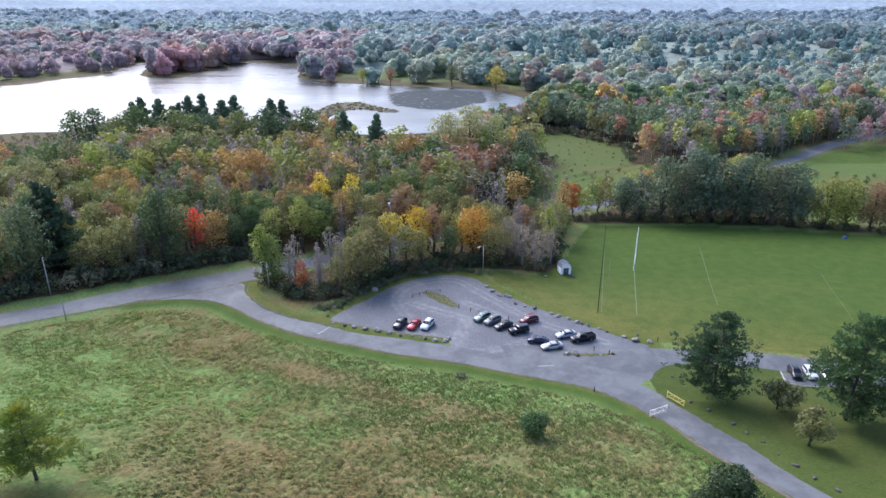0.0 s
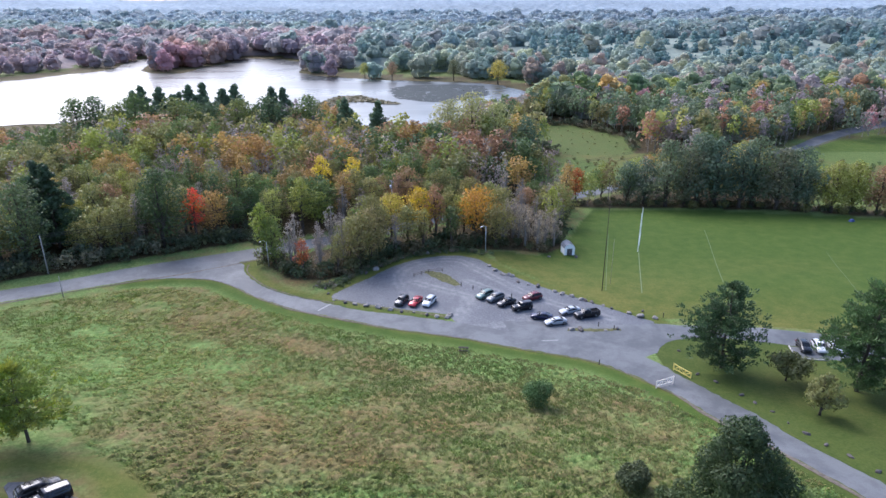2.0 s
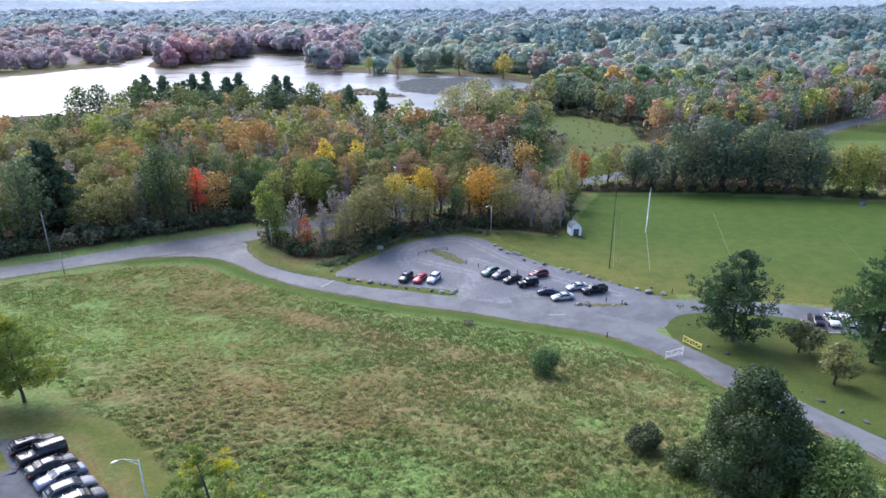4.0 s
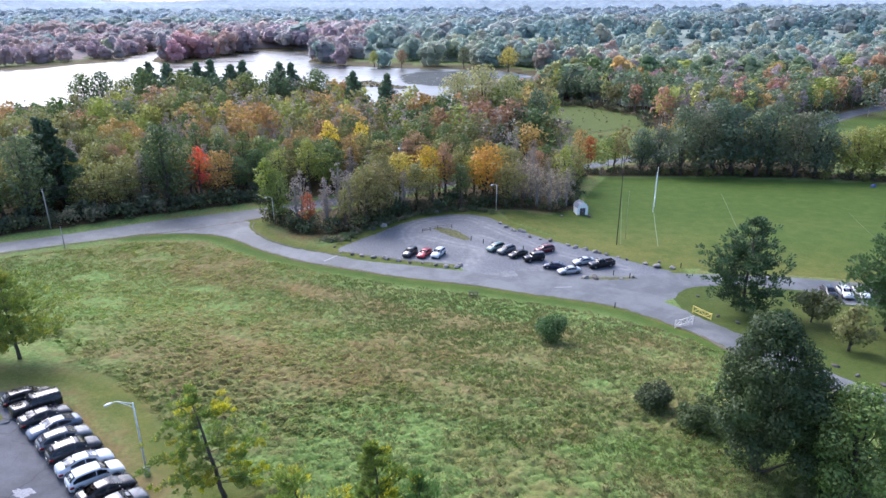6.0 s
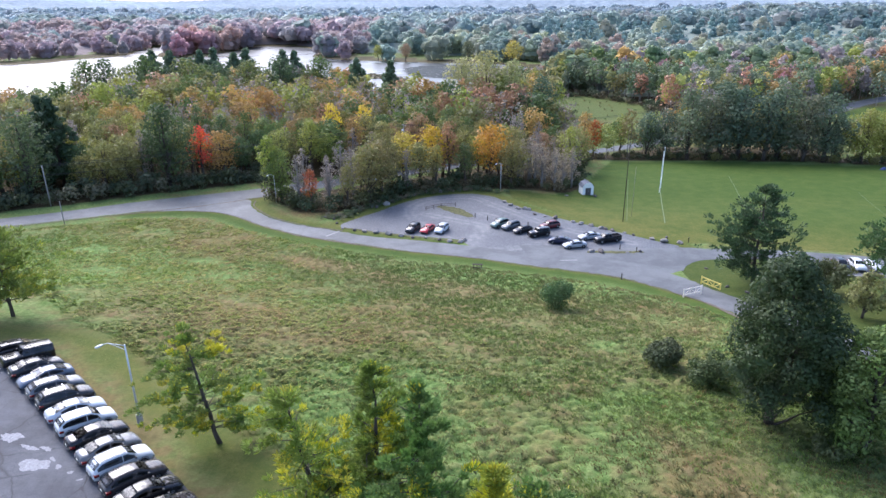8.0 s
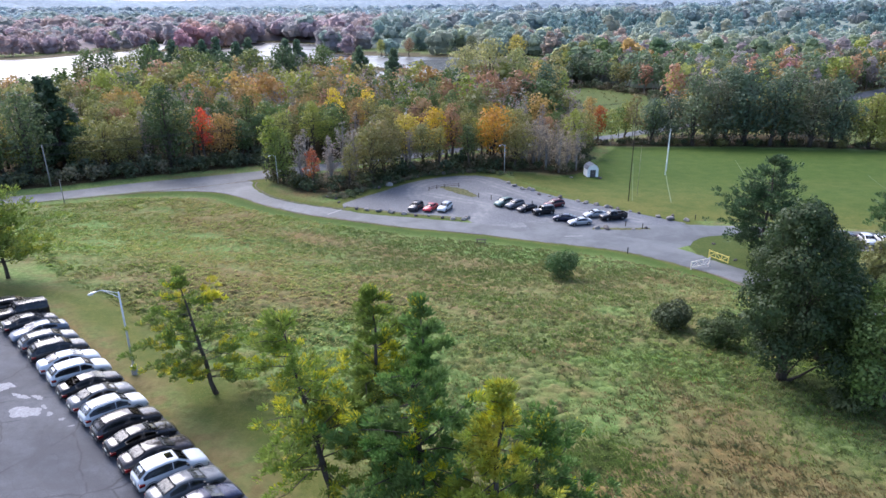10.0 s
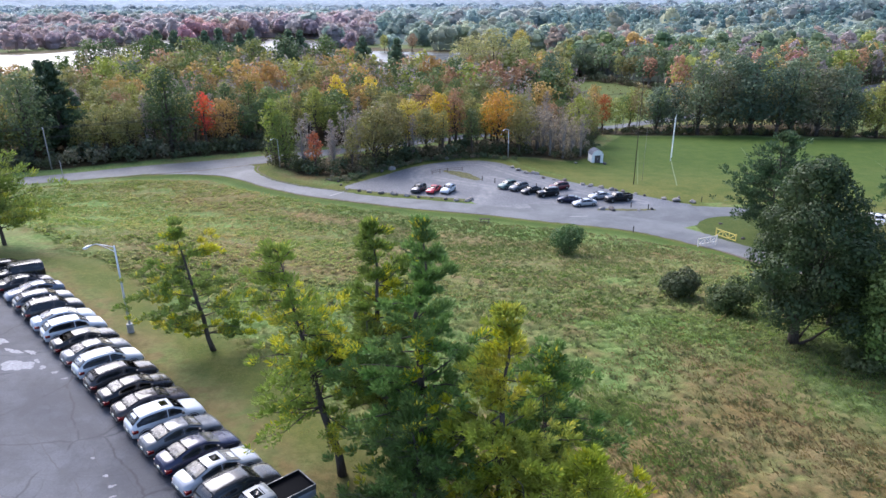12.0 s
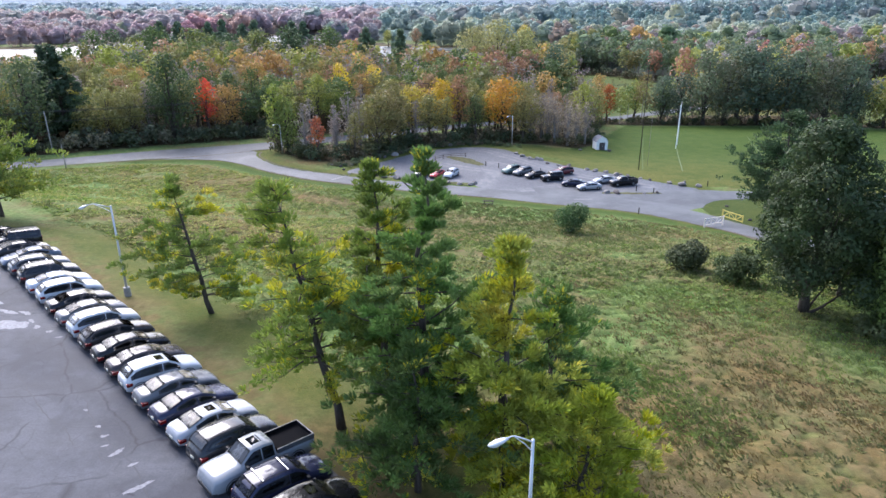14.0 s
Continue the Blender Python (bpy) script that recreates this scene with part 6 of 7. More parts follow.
# ---- lamps, poles and wires ----
def street_lamp(x, y, high, arm_dir, label, arm=1.05, base_size=0.55):
    z = hz(x, y)
    root = thing("street_lamp", x, y, z, arm_dir, label, "street lamp", "street lamps")
    if base_size:
        b = bmesh.new()
        bmesh.ops.create_cone(b, cap_ends=True, segments=16, radius1=base_size / 2, radius2=base_size / 2 * 0.94, depth=0.9, matrix=Matrix.Translation((0, 0, 0.35)))
        part("footing", b, M_CONCRETE, root, "round concrete footing")
    part("pole", tube(bmesh.new(), [(0, 0, 0.0), (0, 0, high * 0.5), (0, 0, high)], [0.105, 0.085, 0.06], 10), M_GALV, root, "", True)
    part("arm", tube(bmesh.new(), [(0, 0, high - 0.12), (0.45 * arm, 0, high + 0.06), (0.85 * arm, 0, high + 0.2), (arm, 0, high + 0.2), (1.25 * arm, 0, high + 0.08)], [0.035, 0.035, 0.032, 0.03, 0.03], 7), M_GALV, root, "", True)
    part("brace", tube(bmesh.new(), [(0, 0, high - 0.55), (0.35 * arm, 0, high - 0.2), (0.85 * arm, 0, high + 0.17)], 0.024, 6), M_GALV, root)
    tip = Matrix.Translation((1.22 * arm, 0, high + 0.1)) @ Matrix.Rotation(0.36, 4, "Y")
    b = bmesh.new()
    bmesh.ops.create_uvsphere(b, u_segments=14, v_segments=8, radius=0.5, matrix=tip @ Matrix.Translation((0.36, 0, 0)) @ Matrix.Diagonal((0.8, 0.34, 0.2, 1)))
    bmesh.ops.create_cone(b, cap_ends=True, segments=10, radius1=0.055, radius2=0.09, depth=0.26, matrix=tip @ Matrix.Translation((0.06, 0, 0)) @ Matrix.Rotation(math.pi / 2, 4, "Y"))
    head = part("lamp_head", b, M_GALV, root, "cobra-head luminaire", True)
    b = bmesh.new()
    bmesh.ops.create_uvsphere(b, u_segments=12, v_segments=6, radius=0.5, matrix=tip @ Matrix.Translation((0.44, 0, -0.06)) @ Matrix.Diagonal((0.48, 0.26, 0.16, 1)))
    part("lens", b, M_LENS, head, "", True)
    return root


street_lamp(-28.5, 48.4, 7.9, 188, "galvanised street lamp on a concrete footing beside parked cars", 1.45)
street_lamp(2.5, 19.8, 8.0, 188, "galvanised street lamp standing beside the pines", 0.82)
street_lamp(11.2, 168.0, 7.4, 205, "slender grey street lamp at the gravel lot", 0.9, 0.0)
street_lamp(-46.0, 157.0, 7.0, 195, "slender grey street lamp at the road corner", 0.9, 0.0)


def wire_pole(x, y, high, arms, label, mat, r=0.15, box_on=False, turn=0.0):
    z = hz(x, y)
    root = thing("utility_pole", x, y, z, turn, label, "utility pole", "poles")
    part("pole", tube(bmesh.new(), [(0, 0, -0.2), (0, 0, high * 0.5), (0, 0, high)], [r, r * 0.85, r * 0.65], 8), mat, root, "", True)
    for k in range(arms):
        part("crossarm", box(bmesh.new(), -1.2, 1.2, -0.06, 0.06, high - 0.4 - 0.8 * k, high - 0.27 - 0.8 * k, 0.01), M_WOODPOLE, root)
        for q in (-1.1, -0.4, 0.4, 1.1):
            part("insulator", tube(bmesh.new(), [(q, 0, high - 0.27 - 0.8 * k), (q, 0, high - 0.08 - 0.8 * k)], [0.05, 0.03], 6), M_GALV, root)
    if box_on:
        b = bmesh.new()
        bmesh.ops.create_cone(b, cap_ends=True, segments=14, radius1=0.28, radius2=0.28, depth=0.95, matrix=Matrix.Translation((0, -0.42, high - 1.9)))
        part("transformer", b, M_GALV, root, "grey transformer can", True)
    return root


POLES = [(-152, 118), (-98.4, 148.4), (-16.5, 195.5), (34, 240), (96, 285), (176, 335), (248, 396)]
POLE_H = [10.5, 10.0, 13.0, 11.0, 11.0, 11.0, 11.0]
for i, (x, y) in enumerate(POLES):
    dx, dy = POLES[min(i + 1, len(POLES) - 1)][0] - POLES[max(i - 1, 0)][0], POLES[min(i + 1, len(POLES) - 1)][1] - POLES[max(i - 1, 0)][1]
    wire_pole(x, y, POLE_H[i], 1, "weathered wooden utility pole beside the road", M_WOODPOLE, 0.17, i == 2, math.degrees(math.atan2(dy, dx)) - 90)
for i, (p, q) in enumerate(zip(POLES, POLES[1:])):
    for side, drop in ((-1.0, 0.1), (1.0, 0.1), (0.0, 2.4)):
        pts = []
        d = Vector((q[0] - p[0], q[1] - p[1]))
        nx, ny = -d.y / d.length, d.x / d.length
        h0 = hz(*p) + POLE_H[i]
        h1 = hz(*q) + POLE_H[i + 1]
        for k in range(9):
            t = k / 8
            pts.append((p[0] + d.x * t + nx * side, p[1] + d.y * t + ny * side, h0 + (h1 - h0) * t - drop - 4 * t * (1 - t) * 0.9))
        me = bm_mesh("power_line", tube(bmesh.new(), pts, 0.045, 4), M_TRIM)
        tagged(new("power_line", me), "thin sagging power line between wooden poles", "cable", "power lines")
wire_pole(37.6, 142.2, 22.5, 0, "very tall dark tarred wooden pole beside the field", M_DARKPOLE, 0.1)
wire_pole(40.6, 146.5, 12.0, 0, "slim pale pole at the edge of the field", M_WOODPOLE, 0.035)
wire_pole(-87.2, 134.7, 5.2, 0, "short leaning grey post at the road's verge", M_WOODPOLE, 0.11)


def short_post(x, y, high=1.1, mat=None, r=0.09):
    root = thing("post", x, y, hz(x, y), 0, "short dark wooden post at the edge of the lot", "post", "posts")
    part("shaft", tube(bmesh.new(), [(0, 0, -0.15), (0, 0, high * 0.6), (0, 0, high)], [r, r, r * 0.92], 8), mat or M_DARKPOLE, root)
    part("cap", box(bmesh.new(), -r, r, -r, r, high, high + 0.05, 0.015), M_TRIM, root)


for x, y in ((28.9, 106.3), (35.4, 121.4), (3.9, 144.1), (6.7, 142.2), (8.6, 140.4), (47.6, 127.4), (32.5, 123.0), (15.5, 137.6), (65.5, 117.5)):
    short_post(x, y)


def rail_fence(points):
    """A low fence of posts and two rails."""
    x0, y0 = points[0]
    root = thing("fence", x0, y0, hz(x0, y0), 0, "low dark timber rail fence round the worn grass island", "fence")
    at = [(x - x0, y - y0, hz(x, y) - hz(x0, y0)) for x, y in points]
    for x, y, z in at:
        part("post", tube(bmesh.new(), [(x, y, z - 0.15), (x, y, z + 1.0)], [0.08, 0.07], 7), M_DARKPOLE, root)
    for p, q in zip(at, at[1:]):
        for h in (0.45, 0.85):
            part("rail", tube(bmesh.new(), [(p[0], p[1], p[2] + h), (q[0], q[1], q[2] + h)], 0.045, 6), M_DARKPOLE, root)


rail_fence([(-7.8, 149.9), (-6.0, 151.4), (-4.2, 152.6), (-0.7, 153.4)])


def kerb(line):
    """A pale concrete kerb along a line."""
    pts = [Vector((x, y, hz(x, y))) for x, y in line]
    b = bmesh.new()
    for p, q in zip(pts, pts[1:]):
        d = (q - p).normalized() * 0.03
        side = Vector((-d.y, d.x, 0)).normalized() * 0.09
        lo = [b.verts.new(v) for v in (p - d - side, q + d - side, q + d + side, p - d + side)]
        hi = [b.verts.new(v.co + Vector((0, 0, 0.2))) for v in lo]
        b.faces.new(hi)
        for k in range(4):
            b.faces.new((lo[k], lo[(k + 1) % 4], hi[(k + 1) % 4], hi[k]))
    return tagged(new("kerb", bm_mesh("kerb", b, M_CONCRETE)), "pale concrete kerb round the parking bay", "kerb", kind="structure")


kerb([(68.5, 114.3), (67.8, 111.5), (67.7, 109.6), (70.1, 108.7), (73, 108.3)])
for a, b, w, lab in (((-28.3, 130.3), (-26.0, 134.0), 0.4, "worn white stop line across the access road"), ((19.5, 116.3), (22.9, 116.6), 0.35, "faded white bar painted on the access road")):
    d = Vector((b[0] - a[0], b[1] - a[1])).normalized()
    o = (-d.y * w / 2, d.x * w / 2)
    tagged(ribbon("road_line", [(a[0] + o[0], a[1] + o[1]), (b[0] + o[0], b[1] + o[1])], [(a[0] - o[0], a[1] - o[1]), (b[0] - o[0], b[1] - o[1])], 8, 2, 0.09, M_ROADPAINT, 0, 0, False), lab, "road marking")

# ---- goal, shed, gates, bench ----
def goal(x, y, dx, dy):
    root = thing("football_goal", x, y, hz(x, y), math.degrees(math.atan2(dy, dx)), "tall white goal posts on the mown field", "goal")
    half = 2.8
    for s in (-half, half):
        part("upright", tube(bmesh.new(), [(s, 0, -0.2), (s, 0, 5.5), (s, 0, 11.5)], [0.085, 0.08, 0.07], 8), M_WHITE, root)
    part("crossbar", tube(bmesh.new(), [(-half, 0, 3.0), (half, 0, 3.0)], 0.08, 8), M_WHITE, root)


goal(55.6, 175.0, 0.33, 0.94)


def field_line(a, b, w=0.14):
    n = 24
    d = Vector((b[0] - a[0], b[1] - a[1])).normalized()
    o = (-d.y * w / 2, d.x * w / 2)
    return tagged(ribbon("field_line", [(a[0] + o[0], a[1] + o[1]), (b[0] + o[0], b[1] + o[1])], [(a[0] - o[0], a[1] - o[1]), (b[0] - o[0], b[1] - o[1])], n, 2, 0.03, M_CHALK, 0, 0, False), "faded white line on the playing field", "line")


field_line((46.8, 140.9), (55.3, 173.8), 0.2)
field_line((38.6, 142.5), (50.0, 188.0), 0.1)
field_line((81.6, 193.6), (68.8, 147.2), 0.12)
field_line((108.0, 172.1), (97.2, 137.8), 0.08)


def shed(x, y, turn):
    root = thing("shed", x, y, hz(x, y), turn, "small pale grey garden shed with a dark door beside the field", "shed")
    w, d, h, r = 3.0, 3.2, 2.2, 1.2
    b = bmesh.new()
    sec = [(-w / 2, -0.1), (w / 2, -0.1), (w / 2, h), (0.35 * w, h + r * 0.62), (0, h + r), (-0.35 * w, h + r * 0.62), (-w / 2, h)]
    f0 = [b.verts.new((px, -d / 2, pz)) for px, pz in sec]
    f1 = [b.verts.new((px, d / 2, pz)) for px, pz in sec]
    b.faces.new(f0)
    b.faces.new(f1)
    for k in range(7):
        b.faces.new((f0[k], f0[(k + 1) % 7], f1[(k + 1) % 7], f1[k]))
    part("wall", b, M_WHITE, root, "pale painted boards")
    b = bmesh.new()
    line = [(w / 2 + 0.14, h - 0.12), (0.35 * w + 0.05, h + r * 0.66), (0, h + r + 0.07), (-0.35 * w - 0.05, h + r * 0.66), (-w / 2 - 0.14, h - 0.12)]
    for (x0, z0), (x1, z1) in zip(line, line[1:]):
        vs = [b.verts.new(v) for v in ((x0, -d / 2 - 0.15, z0), (x1, -d / 2 - 0.15, z1), (x1, d / 2 + 0.15, z1), (x0, d / 2 + 0.15, z0))]
        b.faces.new(vs)
    bmesh.ops.solidify(b, geom=b.faces, thickness=0.06)
    part("roof", b, M_ROOFGREY, root, "light grey gambrel roof")
    door = part("door", box(bmesh.new(), -0.75, 0.75, -d / 2 - 0.04, -d / 2 + 0.01, 0.0, 1.95, 0.01), M_DARKSTONE, root, "dark double door")
    part("handle", box(bmesh.new(), 0.05, 0.12, -d / 2 - 0.08, -d / 2 - 0.03, 0.9, 1.1), M_GALV, door)


shed(34.4, 170.4, 8)


def field_gate(a, b, mat, label):
    L = math.hypot(b[0] - a[0], b[1] - a[1])
    root = thing("gate", a[0], a[1], hz(*a), math.degrees(math.atan2(b[1] - a[1], b[0] - a[0])), label, "gate", "gates")
    top = 1.35
    for x in (0.0, L):
        part("post", box(bmesh.new(), x - 0.07, x + 0.07, -0.07, 0.07, -0.15, top + 0.12, 0.015), mat, root)
    for z in (0.35, top - 0.05):
        part("rail", box(bmesh.new(), 0.08, L - 0.08, -0.04, 0.04, z - 0.07, z + 0.07, 0.01), mat, root)
    n = 3
    for k in range(n):
        x0, x1 = 0.1 + (L - 0.2) * k / n, 0.1 + (L - 0.2) * (k + 1) / n
        z0, z1 = (0.38, top - 0.08) if k % 2 == 0 else (top - 0.08, 0.38)
        part("brace", tube(bmesh.new(), [(x0, 0, z0), (x1, 0, z1)], 0.05, 4), mat, root)
        if k:
            part("stile", box(bmesh.new(), x0 - 0.04, x0 + 0.04, -0.035, 0.035, 0.43, top - 0.13), mat, root)


field_gate((36.8, 97.3), (40.2, 98.9), M_GATE, "open cream-white timber road gate at the lane's edge")
field_gate((42.2, 104.4), (44.2, 101.2), M_YELLOW, "open yellow timber road gate on the lawn")


def picnic_bench(x, y, turn):
    root = thing("picnic_table", x, y, hz(x, y), turn, "dark weathered picnic table on the mown verge", "picnic table")
    for k in range(4):
        part("plank", box(bmesh.new(), -1.0, 1.0, -0.36 + 0.18 * k, -0.20 + 0.18 * k, 0.72, 0.76, 0.006), M_DARKPOLE, root)
    for s in (-1, 1):
        part("seat", box(bmesh.new(), -1.0, 1.0, s * 0.72 - 0.14, s * 0.72 + 0.14, 0.42, 0.46, 0.006), M_DARKPOLE, root)
        for q in (-1, 1):
            part("leg", tube(bmesh.new(), [(s * 0.7, q * 0.62, -0.08), (s * 0.7, q * 0.2, 0.72)], 0.05, 4), M_DARKPOLE, root)
        part("bearer", box(bmesh.new(), s * 0.7 - 0.04, s * 0.7 + 0.04, -0.8, 0.8, 0.36, 0.42), M_DARKPOLE, root)


picnic_bench(3.6, 112.0, -5)

# ---- boulders ----
ROCKS = []
for s in range(7):
    b = bmesh.new()
    bmesh.ops.create_icosphere(b, subdivisions=2, radius=0.5)
    for v in b.verts:
        n3 = noise.noise_vector(v.co * 1.7 + Vector((s * 9.1, 3.0, s)))
        v.co = Vector((v.co.x * (1.25 + 0.1 * s % 0.3), v.co.y * 0.9, v.co.z * 0.78)) + n3 * 0.26
        v.co.z = max(v.co.z, -0.24)
    ROCKS.append(bm_mesh("boulder", b, M_DARKSTONE if s in (2, 5) else M_STONE))
rock_n = 0
for where, line in (
    ("edging the gravel lot", [(-25.7, 136.0), (-22.8, 134.6), (-20.5, 133.8), (-17.8, 132.9), (-15.0, 132.1), (-12.1, 131.0), (-9.7, 130.0), (-6.9, 129.7), (-4.0, 128.4), (-1.8, 127.6), (0.5, 127.1), (1.2, 128.4), (26.5, 121.4), (28.4, 121.4), (33.5, 120.9), (36.2, 121.7)]),
    ("between gravel and field", [(11.6, 157.0), (12.9, 154.2), (14.5, 151.4), (17.0, 150.5), (18.0, 146.8), (20.3, 145.2), (22.5, 144.2), (26.1, 141.3), (27.6, 139.8), (29.7, 138.6), (31.5, 136.6), (33.7, 135.2), (35.9, 133.5), (37.4, 131.9), (40.7, 129.4), (42.7, 127.7), (45.7, 126.8), (16.2, 151.3), (32.4, 136.2)]),
    ("below the woods beside the gravel", [(-31.1, 144.2), (-28.8, 142.7), (-26.6, 144.3), (-23.9, 149.2), (-21.4, 152.6), (-18.0, 154.6), (-15.4, 158.8), (-13.6, 160.8), (-9.9, 164.2), (-6.8, 165.4), (-11.7, 162.6), (-8.2, 165.4), (-4.6, 166.2), (-20.0, 152.2), (-16.6, 156.9), (-27.6, 139.6)]),
    ("along the lane's grass verge", [(45.8, 112.1), (46.0, 102.7), (48.2, 99.7), (50.6, 94.9), (51.6, 92.1), (53.0, 89.1), (53.6, 85.3), (54.6, 81.9), (55.6, 78.5), (57.2, 75.4), (58.6, 71.5)]),
    ("at the field's edge", [(36.2, 167.2), (28.6, 166.4), (44, 130.5)]),
):
    for x, y in line:
        k = (rock_n * 5) % 7
        s = 0.62 + 0.5 * abs(math.sin(rock_n * 2.7)) + (0.4 if rock_n % 9 == 4 else 0)
        if "verge" in where:
            s *= 0.6
            k = 2 + 3 * (rock_n % 2)
        ob = new("boulder", ROCKS[k])
        ob.matrix_basis = pose(x, y, hz(x, y) + 0.2 * s, 6 * math.sin(rock_n), 0, rock_n * 77) @ Matrix.Diagonal((s, s, s * 0.9, 1))
        tagged(ob, ("dark" if k in (2, 5) else "pale grey") + " boulder " + where, "boulder", "boulders")
        rock_n += 1

# ---- rough grass tussocks over the meadow ----
g_rng = np.random.default_rng(77)
N = 60000
gx = g_rng.uniform(-95, 62, N)
gy = 22 + 128 * g_rng.random(N)
lane_y = np.interp(gx, [-126, -99, -75, -58.7, -44.7, -22.9, 1.9, 23.9, 35.5, 42, 49, 62], [113, 129, 145, 147, 137, 125.5, 117, 108.5, 99, 87, 73, 40])
keep = (gy < lane_y - 4) & (np.abs(gx) < gy * 0.75 + 12)
keep &= seg_dist(gx, gy, UPPER_LOT_EDGE) > 6.0
keep &= ~((gx < -8) & (gy < 44 - 0.896 * (gx + 24.9) + 6))
patch = np.sin(gx * 0.31 + 2 * np.sin(gy * 0.17)) + np.sin(gy * 0.43 + 1.5 * np.sin(gx * 0.21)) + g_rng.normal(0, 0.6, N)
keep &= patch > np.where((gx > 4) & (gy < 62) & (gx > -2 + 0.1 * gy), -0.1, -1.2)
gx, gy, patch = gx[keep], gy[keep], patch[keep]
order = np.argsort(gy + g_rng.uniform(0, 150, len(gy)))[:22000]
gx, gy, patch = gx[order], gy[order], patch[order]


def tufts(name, gx, gy, B, spread, lo, hi, wlo, whi, T, label, mound=False):
    n = len(gx)
    bx = gx[:, None] + g_rng.normal(0, spread, (n, B))
    by = gy[:, None] + g_rng.normal(0, spread, (n, B))
    z0 = height(bx, by) + relief(bx, by) - 0.03
    flow = 0.6 + 1.2 * np.sin(gx * 0.05 + 1) + 0.9 * np.sin(gy * 0.07)
    ang = flow[:, None] + g_rng.normal(0, 0.9, (n, B))
    tall = g_rng.uniform(lo, hi, (n, B))
    if mound:
        ang = np.arctan2(by - gy[:, None], bx - gx[:, None]) + g_rng.normal(0, 0.5, (n, B))
    lx, ly = np.cos(ang), np.sin(ang)
    wid = g_rng.uniform(wlo, whi, (n, B))
    out = tall * g_rng.uniform(1.0, 2.4, (n, B))
    P0 = np.stack([bx - ly * wid, by + lx * wid, z0], -1)
    P1 = np.stack([bx + ly * wid, by - lx * wid, z0], -1)
    P2 = np.stack([bx + lx * out * 0.6 + ly * wid * 0.8, by + ly * out * 0.6 - lx * wid * 0.8, z0 + tall], -1)
    P3 = np.stack([bx + lx * out, by + ly * out, z0 + tall * 0.85], -1)
    V = np.stack([P0, P1, P2, P3], 2).reshape(-1, 3)
    F = np.arange(len(V)).reshape(-1, 4)
    return tagged(new(name, np_mesh(name, V, F, M_BLADES, False, {"tint": np.repeat(T, B * 4, 0)})), label, "grass", kind="stuff")


n = len(gx)
cols = np.array([(0.11, 0.16, 0.035), (0.165, 0.2, 0.058), (0.215, 0.23, 0.082), (0.28, 0.25, 0.1), (0.27, 0.21, 0.095)])
which = np.clip((g_rng.random(n) * 2.6 - 0.8 * np.exp(-(((gx + 9) / 14) ** 2 + ((gy - 52) / 12) ** 2)) + 1.2 * (patch < 0.4) + 0.6 * np.sin(gx * 0.09 + gy * 0.05)).astype(int), 0, 4)
drier = np.exp(-(((gx - 24) / 24) ** 2 + ((gy - 39) / 18) ** 2)) > g_rng.uniform(0.15, 0.85, n)
cols[3], cols[4] = (0.24, 0.215, 0.085), (0.23, 0.18, 0.08)
browns = np.array([(0.19, 0.143, 0.058), (0.16, 0.145, 0.05), (0.215, 0.158, 0.07)])
tone = 0.8 * np.where(drier[:, None], browns[g_rng.integers(0, 3, n)], cols[which]) * g_rng.uniform(0.8, 1.25, (n, 1))
near = gy < 55
tufts("grass", gx[near], gy[near], 10, 0.3, 0.06, 0.17, 0.015, 0.04, tone[near], "tufts of rough green and straw-coloured meadow grass")
tufts("grass", gx[~near], gy[~near], 7, 0.26, 0.1, 0.27, 0.035, 0.085, tone[~near] * 1.15, "tufts of rough green and straw-coloured meadow grass")
dx_ = g_rng.uniform(-20, 50, 2600)
dy_ = 24 + 80 * g_rng.random(2600) ** 1.4
kd = (seg_dist(dx_, dy_, UPPER_LOT_EDGE) > 14) & (dx_ < dy_ * 0.75 + 12) & ~((dx_ < 6) & (dy_ < 36)) & (dx_ < 46) & (dy_ < np.interp(dx_, [-22.9, 1.9, 23.9, 35.5, 42, 49], [125.5, 117, 108.5, 99, 87, 73]) - 5)
dx_, dy_ = dx_[kd], dy_[kd]
tufts("sedge", dx_, dy_, 20, 0.13, 0.06, 0.19, 0.02, 0.045, np.tile((0.12, 0.135, 0.05), (len(dx_), 1)) * g_rng.uniform(0.6, 1.4, (len(dx_), 1)), "scattered dark clumps of sedge in the tan meadow", True)

# short turf on the lawn beside the asphalt lot
tx_, ty_ = g_rng.uniform(-52, 6, 20000), g_rng.uniform(16, 78, 20000)
td = seg_dist(tx_, ty_, UPPER_LOT_EDGE)
turf = (td > 2.4) & (td < 7.0) & (ty_ > np.interp(tx_, [p[0] for p in UPPER_LOT_EDGE], [p[1] for p in UPPER_LOT_EDGE]))
tx_, ty_ = tx_[turf], ty_[turf]
turf_tint = np.array([(0.155, 0.165, 0.045), (0.115, 0.145, 0.035), (0.18, 0.15, 0.06)])[g_rng.integers(0, 3, len(tx_))] * g_rng.uniform(0.8, 1.2, (len(tx_), 1))
tufts("grass", tx_, ty_, 5, 0.25, 0.03, 0.07, 0.015, 0.035, turf_tint, "short mown turf between cars and meadow")

